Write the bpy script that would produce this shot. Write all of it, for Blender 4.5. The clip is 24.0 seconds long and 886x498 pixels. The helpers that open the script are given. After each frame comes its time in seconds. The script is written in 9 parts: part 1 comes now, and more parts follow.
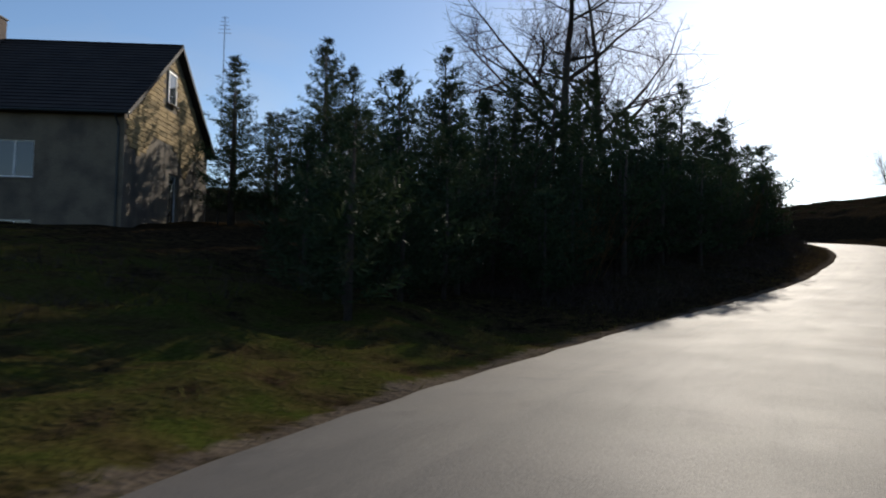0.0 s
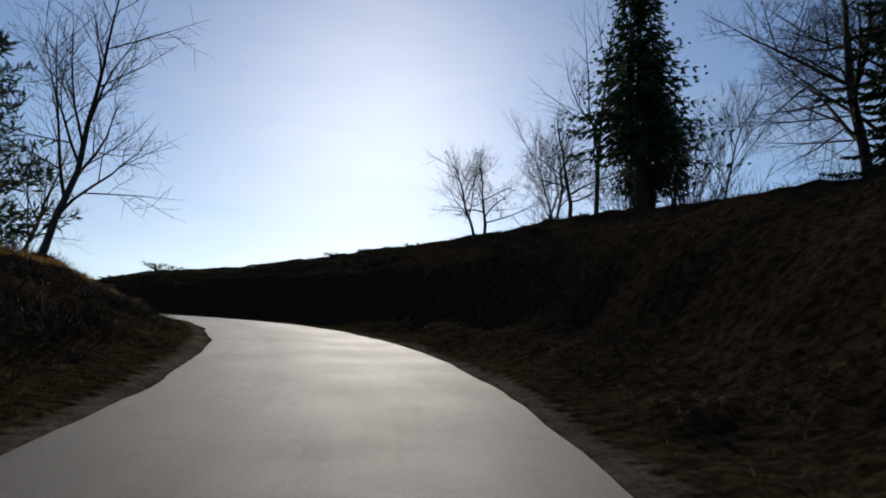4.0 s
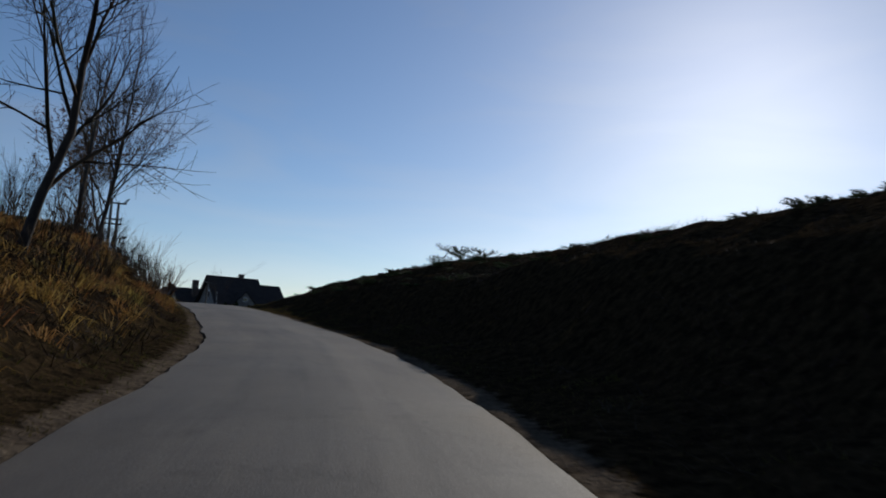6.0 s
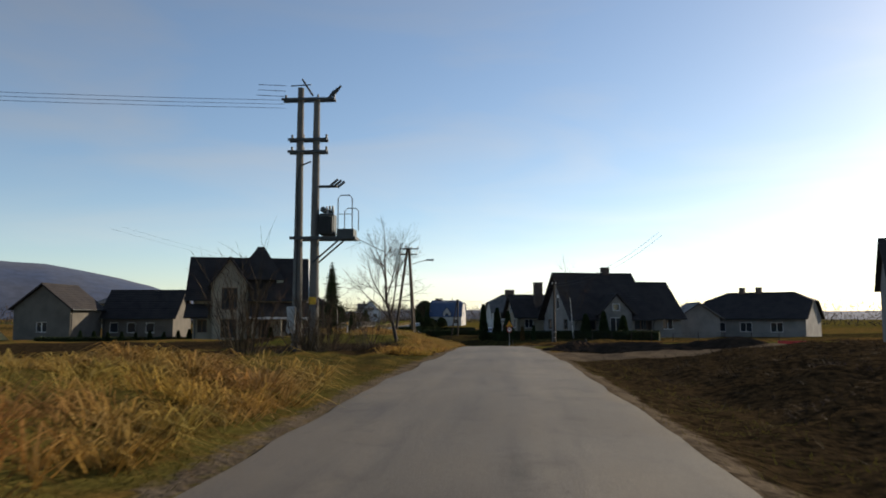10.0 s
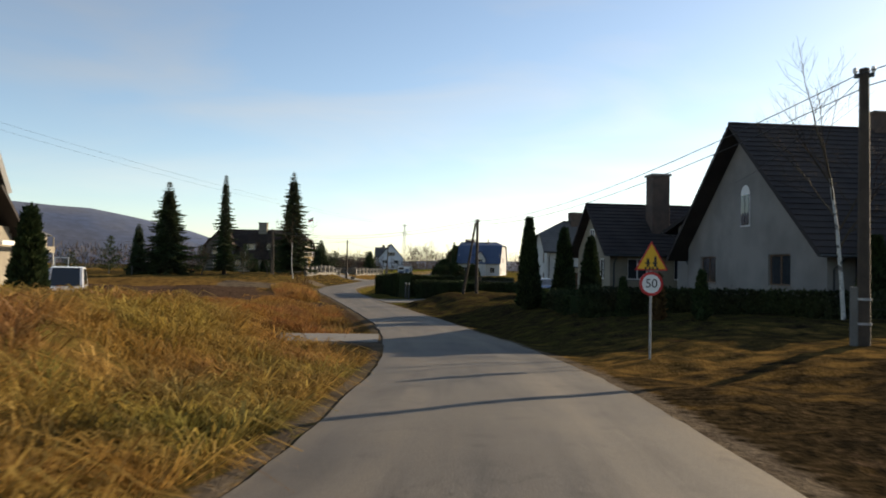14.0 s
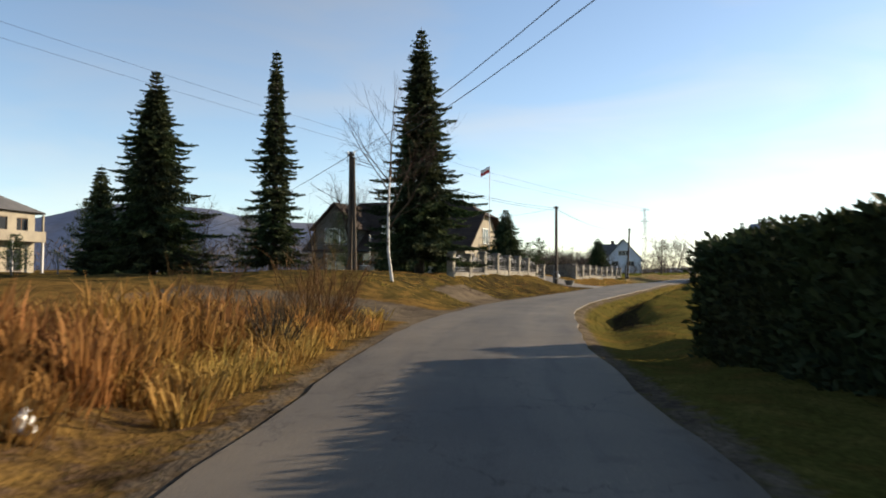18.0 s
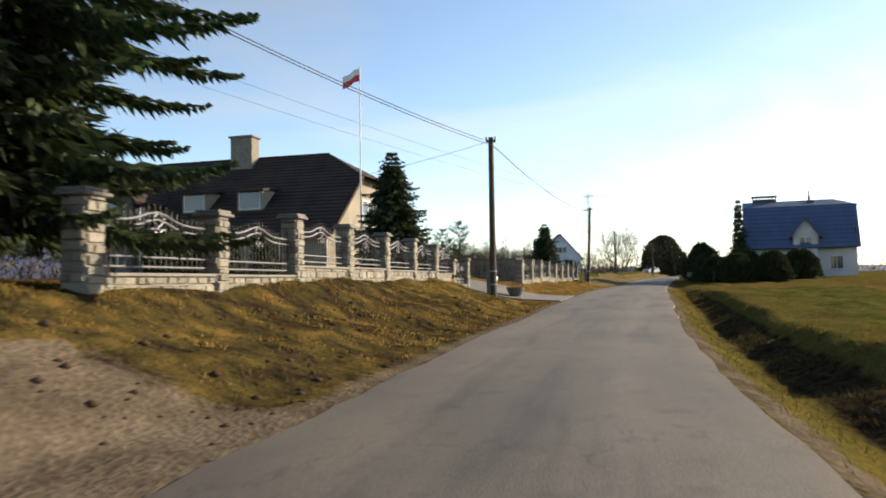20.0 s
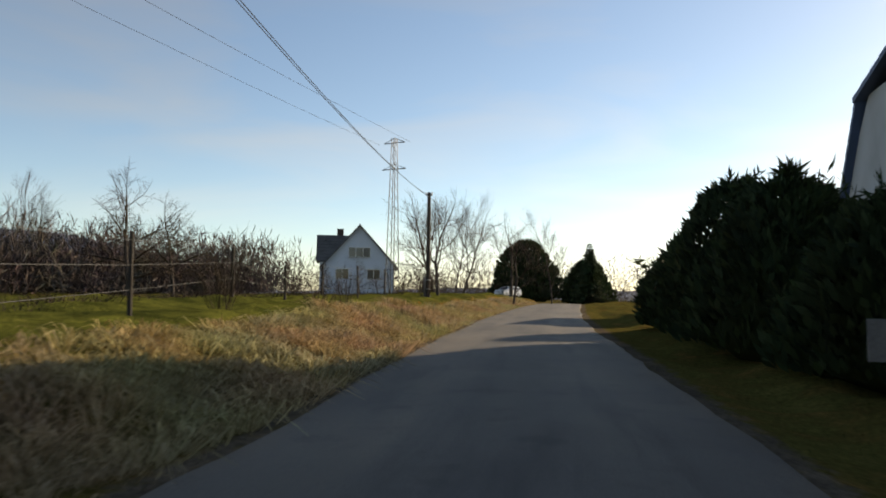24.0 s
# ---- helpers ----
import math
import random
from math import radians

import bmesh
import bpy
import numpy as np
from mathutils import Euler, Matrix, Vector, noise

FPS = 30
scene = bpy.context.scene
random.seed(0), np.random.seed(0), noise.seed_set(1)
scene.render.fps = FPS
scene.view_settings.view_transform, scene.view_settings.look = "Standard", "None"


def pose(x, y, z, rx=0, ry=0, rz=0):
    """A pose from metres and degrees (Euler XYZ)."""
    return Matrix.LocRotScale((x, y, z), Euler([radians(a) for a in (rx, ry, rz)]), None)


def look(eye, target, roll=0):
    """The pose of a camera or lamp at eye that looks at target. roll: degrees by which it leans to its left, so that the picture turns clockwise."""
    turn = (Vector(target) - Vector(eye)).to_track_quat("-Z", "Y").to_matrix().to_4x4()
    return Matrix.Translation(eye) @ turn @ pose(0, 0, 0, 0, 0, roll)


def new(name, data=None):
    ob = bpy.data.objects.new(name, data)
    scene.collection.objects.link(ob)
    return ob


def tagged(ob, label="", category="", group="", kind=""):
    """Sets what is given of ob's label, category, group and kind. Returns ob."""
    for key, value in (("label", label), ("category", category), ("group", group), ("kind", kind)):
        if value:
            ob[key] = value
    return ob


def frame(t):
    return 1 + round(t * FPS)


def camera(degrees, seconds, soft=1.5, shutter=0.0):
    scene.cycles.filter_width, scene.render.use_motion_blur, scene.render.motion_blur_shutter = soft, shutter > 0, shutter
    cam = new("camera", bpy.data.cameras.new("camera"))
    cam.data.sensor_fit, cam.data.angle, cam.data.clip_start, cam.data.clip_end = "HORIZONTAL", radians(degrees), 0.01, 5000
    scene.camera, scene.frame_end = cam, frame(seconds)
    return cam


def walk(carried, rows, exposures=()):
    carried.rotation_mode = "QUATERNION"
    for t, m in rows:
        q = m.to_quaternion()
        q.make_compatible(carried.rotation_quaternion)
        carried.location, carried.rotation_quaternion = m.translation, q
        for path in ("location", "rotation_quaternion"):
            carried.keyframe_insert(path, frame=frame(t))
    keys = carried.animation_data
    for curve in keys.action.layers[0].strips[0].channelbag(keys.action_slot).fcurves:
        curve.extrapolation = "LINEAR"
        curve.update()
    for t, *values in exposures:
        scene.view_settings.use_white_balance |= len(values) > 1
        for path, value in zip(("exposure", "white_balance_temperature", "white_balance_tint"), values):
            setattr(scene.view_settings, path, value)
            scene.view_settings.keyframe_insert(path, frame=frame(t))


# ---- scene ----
cam = camera(62.1, 24.0, soft=1.8, shutter=0.12)
PATH = [
    (0, (-2.512, 4.59, -5.724), (-2.462, 6.588, -5.663), 1.56),
    (0.5, (-0.072, 10.489, -5.683), (0.276, 12.457, -5.585), 2.33),
    (1, (2.801, 16.037, -5.567), (3.407, 17.938, -5.427), 2.84),
    (1.5, (6.104, 21.249, -5.365), (6.925, 23.064, -5.189), 3.37),
    (2, (9.756, 26.195, -5.051), (10.72, 27.935, -4.844), 4.35),
    (2.5, (13.641, 31.039, -4.601), (14.664, 32.742, -4.369), 4.90),
    (3, (17.685, 36.116, -4.014), (18.735, 37.8, -3.766), 4.20),
    (3.5, (21.748, 41.697, -3.332), (22.796, 43.381, -3.073), 2.70),
    (4, (25.635, 47.967, -2.613), (26.631, 49.682, -2.348), 1.40),
    (4.5, (29.11, 54.986, -1.92), (29.975, 56.769, -1.653), 1.21),
    (5, (31.9, 62.66, -1.3), (32.547, 64.534, -1.04), 2.21),
    (5.5, (33.712, 70.712, -0.765), (34.094, 72.662, -0.536), 2.98),
    (6, (34.4, 78.868, -0.306), (34.489, 80.854, -0.088), 3.34),
    (6.5, (33.995, 86.962, 0.086), (33.802, 88.941, 0.297), 3.78),
    (7, (32.675, 94.896, 0.431), (32.262, 96.842, 0.637), 3.43),
    (7.5, (30.721, 102.618, 0.75), (30.169, 104.529, 0.962), 1.98),
    (8, (28.421, 110.146, 1.068), (27.775, 112.027, 1.282), 1.10),
    (8.5, (25.982, 117.58, 1.387), (25.272, 119.438, 1.596), 0.79),
    (9, (23.472, 125.042, 1.694), (22.718, 126.883, 1.895), 0.63),
    (9.5, (20.853, 132.64, 1.965), (20.07, 134.47, 2.163), 0.40),
    (10, (18.132, 140.37, 2.17), (17.331, 142.193, 2.358), 0.02),
    (10.5, (15.381, 148.136, 2.29), (14.565, 149.954, 2.467), -0.53),
    (11, (12.644, 155.901, 2.322), (11.81, 157.711, 2.487), -0.54),
    (11.5, (9.874, 163.686, 2.276), (9.025, 165.492, 2.414), 0.10),
    (12, (7.051, 171.475, 2.166), (6.186, 173.275, 2.279), 0.85),
    (12.5, (4.154, 179.276, 1.996), (3.274, 181.069, 2.091), 1.40),
    (13, (1.16, 187.103, 1.769), (0.266, 188.89, 1.852), 1.62),
    (13.5, (-1.968, 194.961, 1.486), (-2.873, 196.743, 1.557), 1.49),
    (14, (-5.288, 202.829, 1.157), (-6.206, 204.605, 1.212), 1.05),
    (14.5, (-8.886, 210.639, 0.798), (-9.828, 212.403, 0.84), 0.31),
    (15, (-12.845, 218.371, 0.435), (-13.843, 220.103, 0.472), 0.19),
    (15.5, (-17.227, 226.0, 0.102), (-18.311, 227.681, 0.147), 0.74),
    (16, (-22.057, 233.459, -0.161), (-23.239, 235.071, -0.099), 0.78),
    (16.5, (-27.35, 240.735, -0.327), (-28.621, 242.277, -0.249), 0.27),
    (17, (-33.005, 247.807, -0.399), (-34.34, 249.293, -0.311), -0.04),
    (17.5, (-38.864, 254.678, -0.399), (-40.236, 256.13, -0.311), -0.06),
    (18, (-44.78, 261.41, -0.359), (-46.176, 262.841, -0.284), 0.40),
    (18.5, (-50.597, 268.163, -0.306), (-52.0, 269.587, -0.251), 1.00),
    (19, (-56.169, 275.125, -0.266), (-57.552, 276.569, -0.221), 1.17),
    (19.5, (-61.376, 282.455, -0.249), (-62.703, 283.951, -0.193), 0.52),
    (20, (-66.144, 290.219, -0.247), (-67.383, 291.787, -0.161), -0.83),
    (20.5, (-70.462, 298.321, -0.227), (-71.609, 299.956, -0.118), -1.88),
    (21, (-74.368, 306.598, -0.162), (-75.446, 308.279, -0.043), -1.49),
    (21.5, (-78.02, 314.996, -0.048), (-79.05, 316.706, 0.072), -0.27),
    (22, (-81.642, 323.613, 0.093), (-82.629, 325.348, 0.218), -0.05),
    (22.5, (-85.247, 332.385, 0.235), (-86.204, 334.136, 0.367), 0.08),
    (23, (-88.752, 341.207, 0.356), (-89.688, 342.97, 0.486), 0.33),
    (23.5, (-92.085, 350.022, 0.433), (-93.006, 351.793, 0.559), 0.50),
    (24, (-95.208, 358.815, 0.45), (-96.125, 360.587, 0.583), 0.75),
]
EXPOSURES = [(0.0, 0.1, 6300, 10), (2.5, -0.1, 6300, 10), (5.0, -0.55, 5900, 10), (7.0, -0.4, 6000, 10), (8.0, 0.2, 7200, 10), (11.0, 0.4, 7300, 10), (14.0, 0.8, 7900, 10), (16.0, 1.0, 7900, 10), (17.0, 0.92, 7700, 10), (20.0, 1.2, 7500, 10), (21.0, 0.72, 7400, 10), (22.0, 0.6, 7400, 10), (23.0, 0.5, 7400, 10), (24.0, 0.7, 8100, 10)]
walk(cam, [(t, look(eye, target, roll)) for t, eye, target, roll in PATH], EXPOSURES)

# ---- light: low winter sun ahead on the right, clear sky ----
SUN_AZ, SUN_EL = radians(25.2), radians(20.4)
SUN_DIR = Vector((math.sin(SUN_AZ) * math.cos(SUN_EL), math.cos(SUN_AZ) * math.cos(SUN_EL), math.sin(SUN_EL)))
world = bpy.data.worlds.new("sky")
scene.world = world
world.use_nodes = True
wn = world.node_tree.nodes
sky = wn.new("ShaderNodeTexSky")
sky.sky_type = "NISHITA"
sky.sun_disc = False
sky.sun_elevation, sky.sun_rotation = SUN_EL, SUN_AZ
sky.air_density, sky.dust_density, sky.ozone_density = 0.85, 0.3, 2.6
# thin high cloud, a veil that whitens the blue here and there
veil = wn.new("ShaderNodeTexNoise")
veil.inputs["Scale"].default_value, veil.inputs["Detail"].default_value, veil.inputs["Distortion"].default_value = 2.6, 7, 0.6
amount = wn.new("ShaderNodeMapRange")
amount.inputs["From Min"].default_value, amount.inputs["From Max"].default_value, amount.inputs["To Max"].default_value = 0.42, 0.78, 0.34
white = wn.new("ShaderNodeRGBToBW")
clouded = wn.new("ShaderNodeMix")
clouded.data_type = "RGBA"
wl = world.node_tree.links
sky_way, streaks = wn.new("ShaderNodeTexCoord"), wn.new("ShaderNodeMapping")
streaks.inputs["Scale"].default_value = (1.0, 1.0, 4.5)
wl.new(sky_way.outputs["Generated"], streaks.inputs["Vector"])
wl.new(streaks.outputs["Vector"], veil.inputs["Vector"])
wl.new(veil.outputs["Fac"], amount.inputs["Value"])
wl.new(sky.outputs[0], white.inputs[0])
lift = wn.new("ShaderNodeMath")
lift.operation = "MULTIPLY"
lift.inputs[1].default_value = 1.25
wl.new(white.outputs[0], lift.inputs[0])
wl.new(amount.outputs["Result"], clouded.inputs["Factor"])
wl.new(sky.outputs[0], clouded.inputs["A"])
wl.new(lift.outputs[0], clouded.inputs["B"])
wl.new(clouded.outputs["Result"], wn["Background"].inputs[0])
wn["Background"].inputs[1].default_value = 0.115
sun = new("sun", bpy.data.lights.new("sun", "SUN"))
sun.data.energy, sun.data.angle, sun.data.color = 4.6, radians(0.5), (1.0, 0.89, 0.74)
sun.matrix_world = look(SUN_DIR * 200, (0, 0, 0))

# ---- small tools ----
def thing(name, loc, label, category, group="", yaw=0.0, kind=""):
    ob = new(name)
    ob.matrix_basis = pose(*loc, 0, 0, yaw)
    ob.empty_display_size = 0.2
    return tagged(ob, label, category, group, kind)


def mesh_of(name, verts, faces, mat, smooth=False):
    me = bpy.data.meshes.new(name)
    me.from_pydata([tuple(v) for v in verts], [], faces)
    for m in (mat if isinstance(mat, (list, tuple)) else [mat]):
        me.materials.append(m)
    if smooth:
        me.polygons.foreach_set("use_smooth", [True] * len(me.polygons))
    return me


def part(name, bm, mat, parent, label="", loc=None, smooth=False):
    me = bpy.data.meshes.new(name)
    if isinstance(bm, tuple):
        me.from_pydata([tuple(v) for v in bm[0]], [], bm[1])
    else:
        bm.to_mesh(me)
        bm.free()
    me.materials.append(mat)
    if smooth:
        me.polygons.foreach_set("use_smooth", [True] * len(me.polygons))
    ob = new(name, me)
    if parent is not None:
        ob.parent = parent
    if loc is not None:
        ob.location = loc
    if label:
        tagged(ob, label)
    return ob


def shared(name, me, parent, m=None, label=""):
    ob = new(name, me)
    ob.parent = parent
    if m is not None:
        ob.matrix_basis = m
    if label:
        tagged(ob, label)
    return ob


def box(bm, x0, x1, y0, y1, z0, z1, bevel=0.0, m=None):
    r = bmesh.ops.create_cube(bm, size=1.0)
    vs = r["verts"]
    for v in vs:
        v.co = Vector(((x0 + x1) / 2 + v.co.x * (x1 - x0), (y0 + y1) / 2 + v.co.y * (y1 - y0), (z0 + z1) / 2 + v.co.z * (z1 - z0)))
    if bevel:
        es = list({e for v in vs for e in v.link_edges})
        vs = [v for v in bmesh.ops.bevel(bm, geom=es, offset=bevel, segments=1, affect="EDGES")["verts"]]
    if m is not None:
        for v in vs:
            v.co = m @ v.co
    return bm


def boxes(*rows, bevel=0.0):
    bm = bmesh.new()
    for r in rows:
        box(bm, *r, bevel=bevel)
    return bm


def tube(points, radii, sides=6, cap=True):
    """Verts and faces of a tapered tube along points."""
    vs, fs = [], []
    n = len(points)
    for i, p in enumerate(points):
        p = Vector(p)
        a = Vector(points[min(i + 1, n - 1)]) - Vector(points[max(i - 1, 0)])
        a.normalize()
        u = a.orthogonal().normalized() if abs(a.z) > 0.95 else a.cross(Vector((0, 0, 1))).normalized()
        w = a.cross(u)
        for k in range(sides):
            g = 2 * math.pi * k / sides
            vs.append(p + (u * math.cos(g) + w * math.sin(g)) * radii[i])
    for i in range(n - 1):
        for k in range(sides):
            b = (k + 1) % sides
            fs.append((i * sides + k, i * sides + b, (i + 1) * sides + b, (i + 1) * sides + k))
    if cap:
        fs.append(tuple(reversed(range(sides))))
        fs.append(tuple(range((n - 1) * sides, n * sides)))
    return vs, fs


def joined(*pieces):
    vs, fs = [], []
    for v, f in pieces:
        o = len(vs)
        vs += list(v)
        fs += [tuple(i + o for i in g) for g in f]
    return vs, fs


def moved(piece, m):
    return [m @ Vector(v) for v in piece[0]], piece[1]


# ---- materials ----
def material(name, base, rough=0.8, metal=0.0, var=0.25, scale=3.0, fine=40.0, bump=0.3, second=None, spec=0.4, coords="Object", mix=(0.4, 0.65), per_object=0.0):
    """A surface with variation at two scales and fine relief. second: a colour for stains or wear."""
    mat = bpy.data.materials.new(name)
    mat.use_nodes = True
    nt = mat.node_tree
    n, l = nt.nodes, nt.links
    b = n["Principled BSDF"]
    b.inputs["Roughness"].default_value, b.inputs["Metallic"].default_value = rough, metal
    b.inputs["Specular IOR Level"].default_value = spec
    tc = n.new("ShaderNodeTexCoord")
    big, small = n.new("ShaderNodeTexNoise"), n.new("ShaderNodeTexNoise")
    big.inputs["Scale"].default_value, big.inputs["Detail"].default_value = scale, 5
    small.inputs["Scale"].default_value, small.inputs["Detail"].default_value = fine, 4
    for t in (big, small):
        l.new(tc.outputs[coords], t.inputs["Vector"])
    ramp = n.new("ShaderNodeValToRGB")
    ramp.color_ramp.elements[0].position, ramp.color_ramp.elements[1].position = mix
    ramp.color_ramp.elements[0].color = (*base, 1)
    two = second or [c * (1 - var) for c in base]
    ramp.color_ramp.elements[1].color = (*two, 1)
    l.new(big.outputs["Fac"], ramp.inputs["Fac"])
    mul = n.new("ShaderNodeMix")
    mul.data_type, mul.blend_type = "RGBA", "MULTIPLY"
    mul.inputs["Factor"].default_value = 1.0
    r2 = n.new("ShaderNodeValToRGB")
    r2.color_ramp.elements[0].position, r2.color_ramp.elements[1].position = 0.3, 0.7
    lo = 1 - var
    r2.color_ramp.elements[0].color, r2.color_ramp.elements[1].color = (lo, lo, lo, 1), (1, 1, 1, 1)
    l.new(small.outputs["Fac"], r2.inputs["Fac"])
    l.new(ramp.outputs["Color"], mul.inputs["A"])
    l.new(r2.outputs["Color"], mul.inputs["B"])
    out = mul.outputs["Result"]
    if per_object:
        oi = n.new("ShaderNodeObjectInfo")
        mr = n.new("ShaderNodeMapRange")
        mr.inputs["To Min"].default_value, mr.inputs["To Max"].default_value = 1 - per_object, 1 + per_object
        l.new(oi.outputs["Random"], mr.inputs["Value"])
        m3 = n.new("ShaderNodeMix")
        m3.data_type, m3.blend_type = "RGBA", "MULTIPLY"
        m3.inputs["Factor"].default_value = 1.0
        l.new(out, m3.inputs["A"])
        l.new(mr.outputs["Result"], m3.inputs["B"])
        out = m3.outputs["Result"]
    l.new(out, b.inputs["Base Color"])
    if bump:
        bp = n.new("ShaderNodeBump")
        bp.inputs["Strength"].default_value, bp.inputs["Distance"].default_value = bump, 0.02
        l.new(small.outputs["Fac"], bp.inputs["Height"])
        l.new(bp.outputs["Normal"], b.inputs["Normal"])
    return mat


def islands(name, dark, light, rough=0.75, translucent=0.0, spec=0.05):
    """Foliage, twigs or blades whose tint differs from piece to piece."""
    mat = bpy.data.materials.new(name)
    mat.use_nodes = True
    n, l = mat.node_tree.nodes, mat.node_tree.links
    b = n["Principled BSDF"]
    b.inputs["Roughness"].default_value = rough
    b.inputs["Specular IOR Level"].default_value = spec
    g = n.new("ShaderNodeNewGeometry")
    r = n.new("ShaderNodeValToRGB")
    r.color_ramp.elements[0].color, r.color_ramp.elements[1].color = (*dark, 1), (*light, 1)
    l.new(g.outputs["Random Per Island"], r.inputs["Fac"])
    tc = n.new("ShaderNodeTexCoord")
    no = n.new("ShaderNodeTexNoise")
    no.inputs["Scale"].default_value = 0.35
    l.new(tc.outputs["Object"], no.inputs["Vector"])
    mx = n.new("ShaderNodeMix")
    mx.data_type, mx.blend_type = "RGBA", "MULTIPLY"
    mx.inputs["Factor"].default_value = 0.55
    l.new(r.outputs["Color"], mx.inputs["A"])
    l.new(no.outputs["Color"], mx.inputs["B"])
    gain = n.new("ShaderNodeMix")
    gain.data_type, gain.blend_type = "RGBA", "MULTIPLY"
    gain.inputs["Factor"].default_value = 1.0
    gain.inputs["B"].default_value = (1.3, 1.3, 1.3, 1)
    l.new(mx.outputs["Result"], gain.inputs["A"])
    l.new(gain.outputs["Result"], b.inputs["Base Color"])
    if translucent:
        t = n.new("ShaderNodeBsdfTranslucent")
        l.new(gain.outputs["Result"], t.inputs["Color"])
        ms = n.new("ShaderNodeMixShader")
        ms.inputs[0].default_value = translucent
        l.new(b.outputs[0], ms.inputs[1])
        l.new(t.outputs[0], ms.inputs[2])
        l.new(ms.outputs[0], n["Material Output"].inputs["Surface"])
    return mat


def glass_material(name, tint=(0.03, 0.035, 0.04)):
    mat = bpy.data.materials.new(name)
    mat.use_nodes = True
    b = mat.node_tree.nodes["Principled BSDF"]
    b.inputs["Base Color"].default_value = (*tint, 1)
    b.inputs["Roughness"].default_value = 0.04
    b.inputs["Specular IOR Level"].default_value = 0.7
    return mat


def asphalt_material():
    """Worn asphalt: polished wheel tracks, dusty edges, dark stains, pale specks of chippings."""
    mat = bpy.data.materials.new("asphalt")
    mat.use_nodes = True
    n, l = mat.node_tree.nodes, mat.node_tree.links
    b = n["Principled BSDF"]
    b.inputs["Specular IOR Level"].default_value = 0.35
    tc = n.new("ShaderNodeTexCoord")

    def noise_tex(scale, detail):
        t = n.new("ShaderNodeTexNoise")
        t.inputs["Scale"].default_value, t.inputs["Detail"].default_value = scale, detail
        l.new(tc.outputs["Object"], t.inputs["Vector"])
        return t.outputs["Fac"]

    def ramp(src, *stops):
        r = n.new("ShaderNodeValToRGB")
        e = r.color_ramp.elements
        while len(e) < len(stops):
            e.new(0.5)
        for q, (p, c) in zip(e, stops):
            q.position, q.color = p, (*c, 1)
        l.new(src, r.inputs["Fac"])
        return r.outputs["Color"]

    def times(a, c):
        m = n.new("ShaderNodeMix")
        m.data_type, m.blend_type = "RGBA", "MULTIPLY"
        m.inputs["Factor"].default_value = 1.0
        l.new(a, m.inputs["A"])
        l.new(c, m.inputs["B"])
        return m.outputs["Result"]

    across = n.new("ShaderNodeAttribute")
    across.attribute_name = "across"
    wob = n.new("ShaderNodeMath")
    wob.operation = "MULTIPLY_ADD"
    wob.inputs[1].default_value = 0.10
    mid = noise_tex(0.6, 4)
    l.new(mid, wob.inputs[0])
    l.new(across.outputs["Fac"], wob.inputs[2])
    lanes = ramp(wob.outputs[0], (0.062, (0.1548, 0.1210, 0.0844)), (0.09, (0.0972, 0.0761, 0.0529)), (0.16, (0.0850, 0.0727, 0.0599)), (0.30, (0.0950, 0.0815, 0.0668)), (0.45, (0.0749, 0.0653, 0.0554)), (0.58, (0.0720, 0.0626, 0.0536)), (0.78, (0.0950, 0.0815, 0.0668)), (0.92, (0.0806, 0.0687, 0.0561)), (0.96, (0.0972, 0.0761, 0.0529)), (1.0, (0.1440, 0.1121, 0.0788)))
    c = times(lanes, ramp(noise_tex(0.25, 6), (0.35, (0.78, 0.78, 0.80)), (0.62, (1.12, 1.10, 1.06))))
    c = times(c, ramp(noise_tex(1.7, 5), (0.28, (0.72, 0.72, 0.73)), (0.42, (1, 1, 1))))
    # streaks along the lanes, and fine cracks in the older stretches
    along = n.new("ShaderNodeAttribute")
    along.attribute_name = "along"
    sv = n.new("ShaderNodeCombineXYZ")
    for k, (src, f) in enumerate(((across, 9.0), (along, 0.16))):
        m = n.new("ShaderNodeMath")
        m.operation = "MULTIPLY"
        m.inputs[1].default_value = f
        l.new(src.outputs["Fac"], m.inputs[0])
        l.new(m.outputs[0], sv.inputs[k])
    st = n.new("ShaderNodeTexNoise")
    st.inputs["Scale"].default_value, st.inputs["Detail"].default_value = 1.0, 5
    l.new(sv.outputs[0], st.inputs["Vector"])
    c = times(c, ramp(st.outputs["Fac"], (0.32, (0.66, 0.66, 0.68)), (0.47, (1, 1, 1)), (0.68, (1.16, 1.13, 1.08))))
    vo = n.new("ShaderNodeTexVoronoi")
    vo.feature = "DISTANCE_TO_EDGE"
    vo.inputs["Scale"].default_value = 0.45
    wn_ = n.new("ShaderNodeTexNoise")
    wn_.inputs["Scale"].default_value = 2.5
    l.new(tc.outputs["Object"], wn_.inputs["Vector"])
    sc_ = n.new("ShaderNodeVectorMath")
    sc_.operation = "MULTIPLY_ADD"
    sc_.inputs[1].default_value = (1.1, 1.1, 1.1)
    l.new(wn_.outputs["Color"], sc_.inputs[0])
    l.new(tc.outputs["Object"], sc_.inputs[2])
    l.new(sc_.outputs[0], vo.inputs["Vector"])
    crack = ramp(vo.outputs["Distance"], (0.0, (0.45, 0.44, 0.42)), (0.012, (1, 1, 1)))
    where = n.new("ShaderNodeMix")
    where.data_type = "RGBA"
    where.inputs["A"].default_value = (1, 1, 1, 1)
    wf = n.new("ShaderNodeMapRange")
    wf.inputs["From Min"].default_value, wf.inputs["From Max"].default_value = 0.5, 0.62
    l.new(noise_tex(0.09, 2), wf.inputs["Value"])
    l.new(wf.outputs["Result"], where.inputs["Factor"])
    l.new(crack, where.inputs["B"])
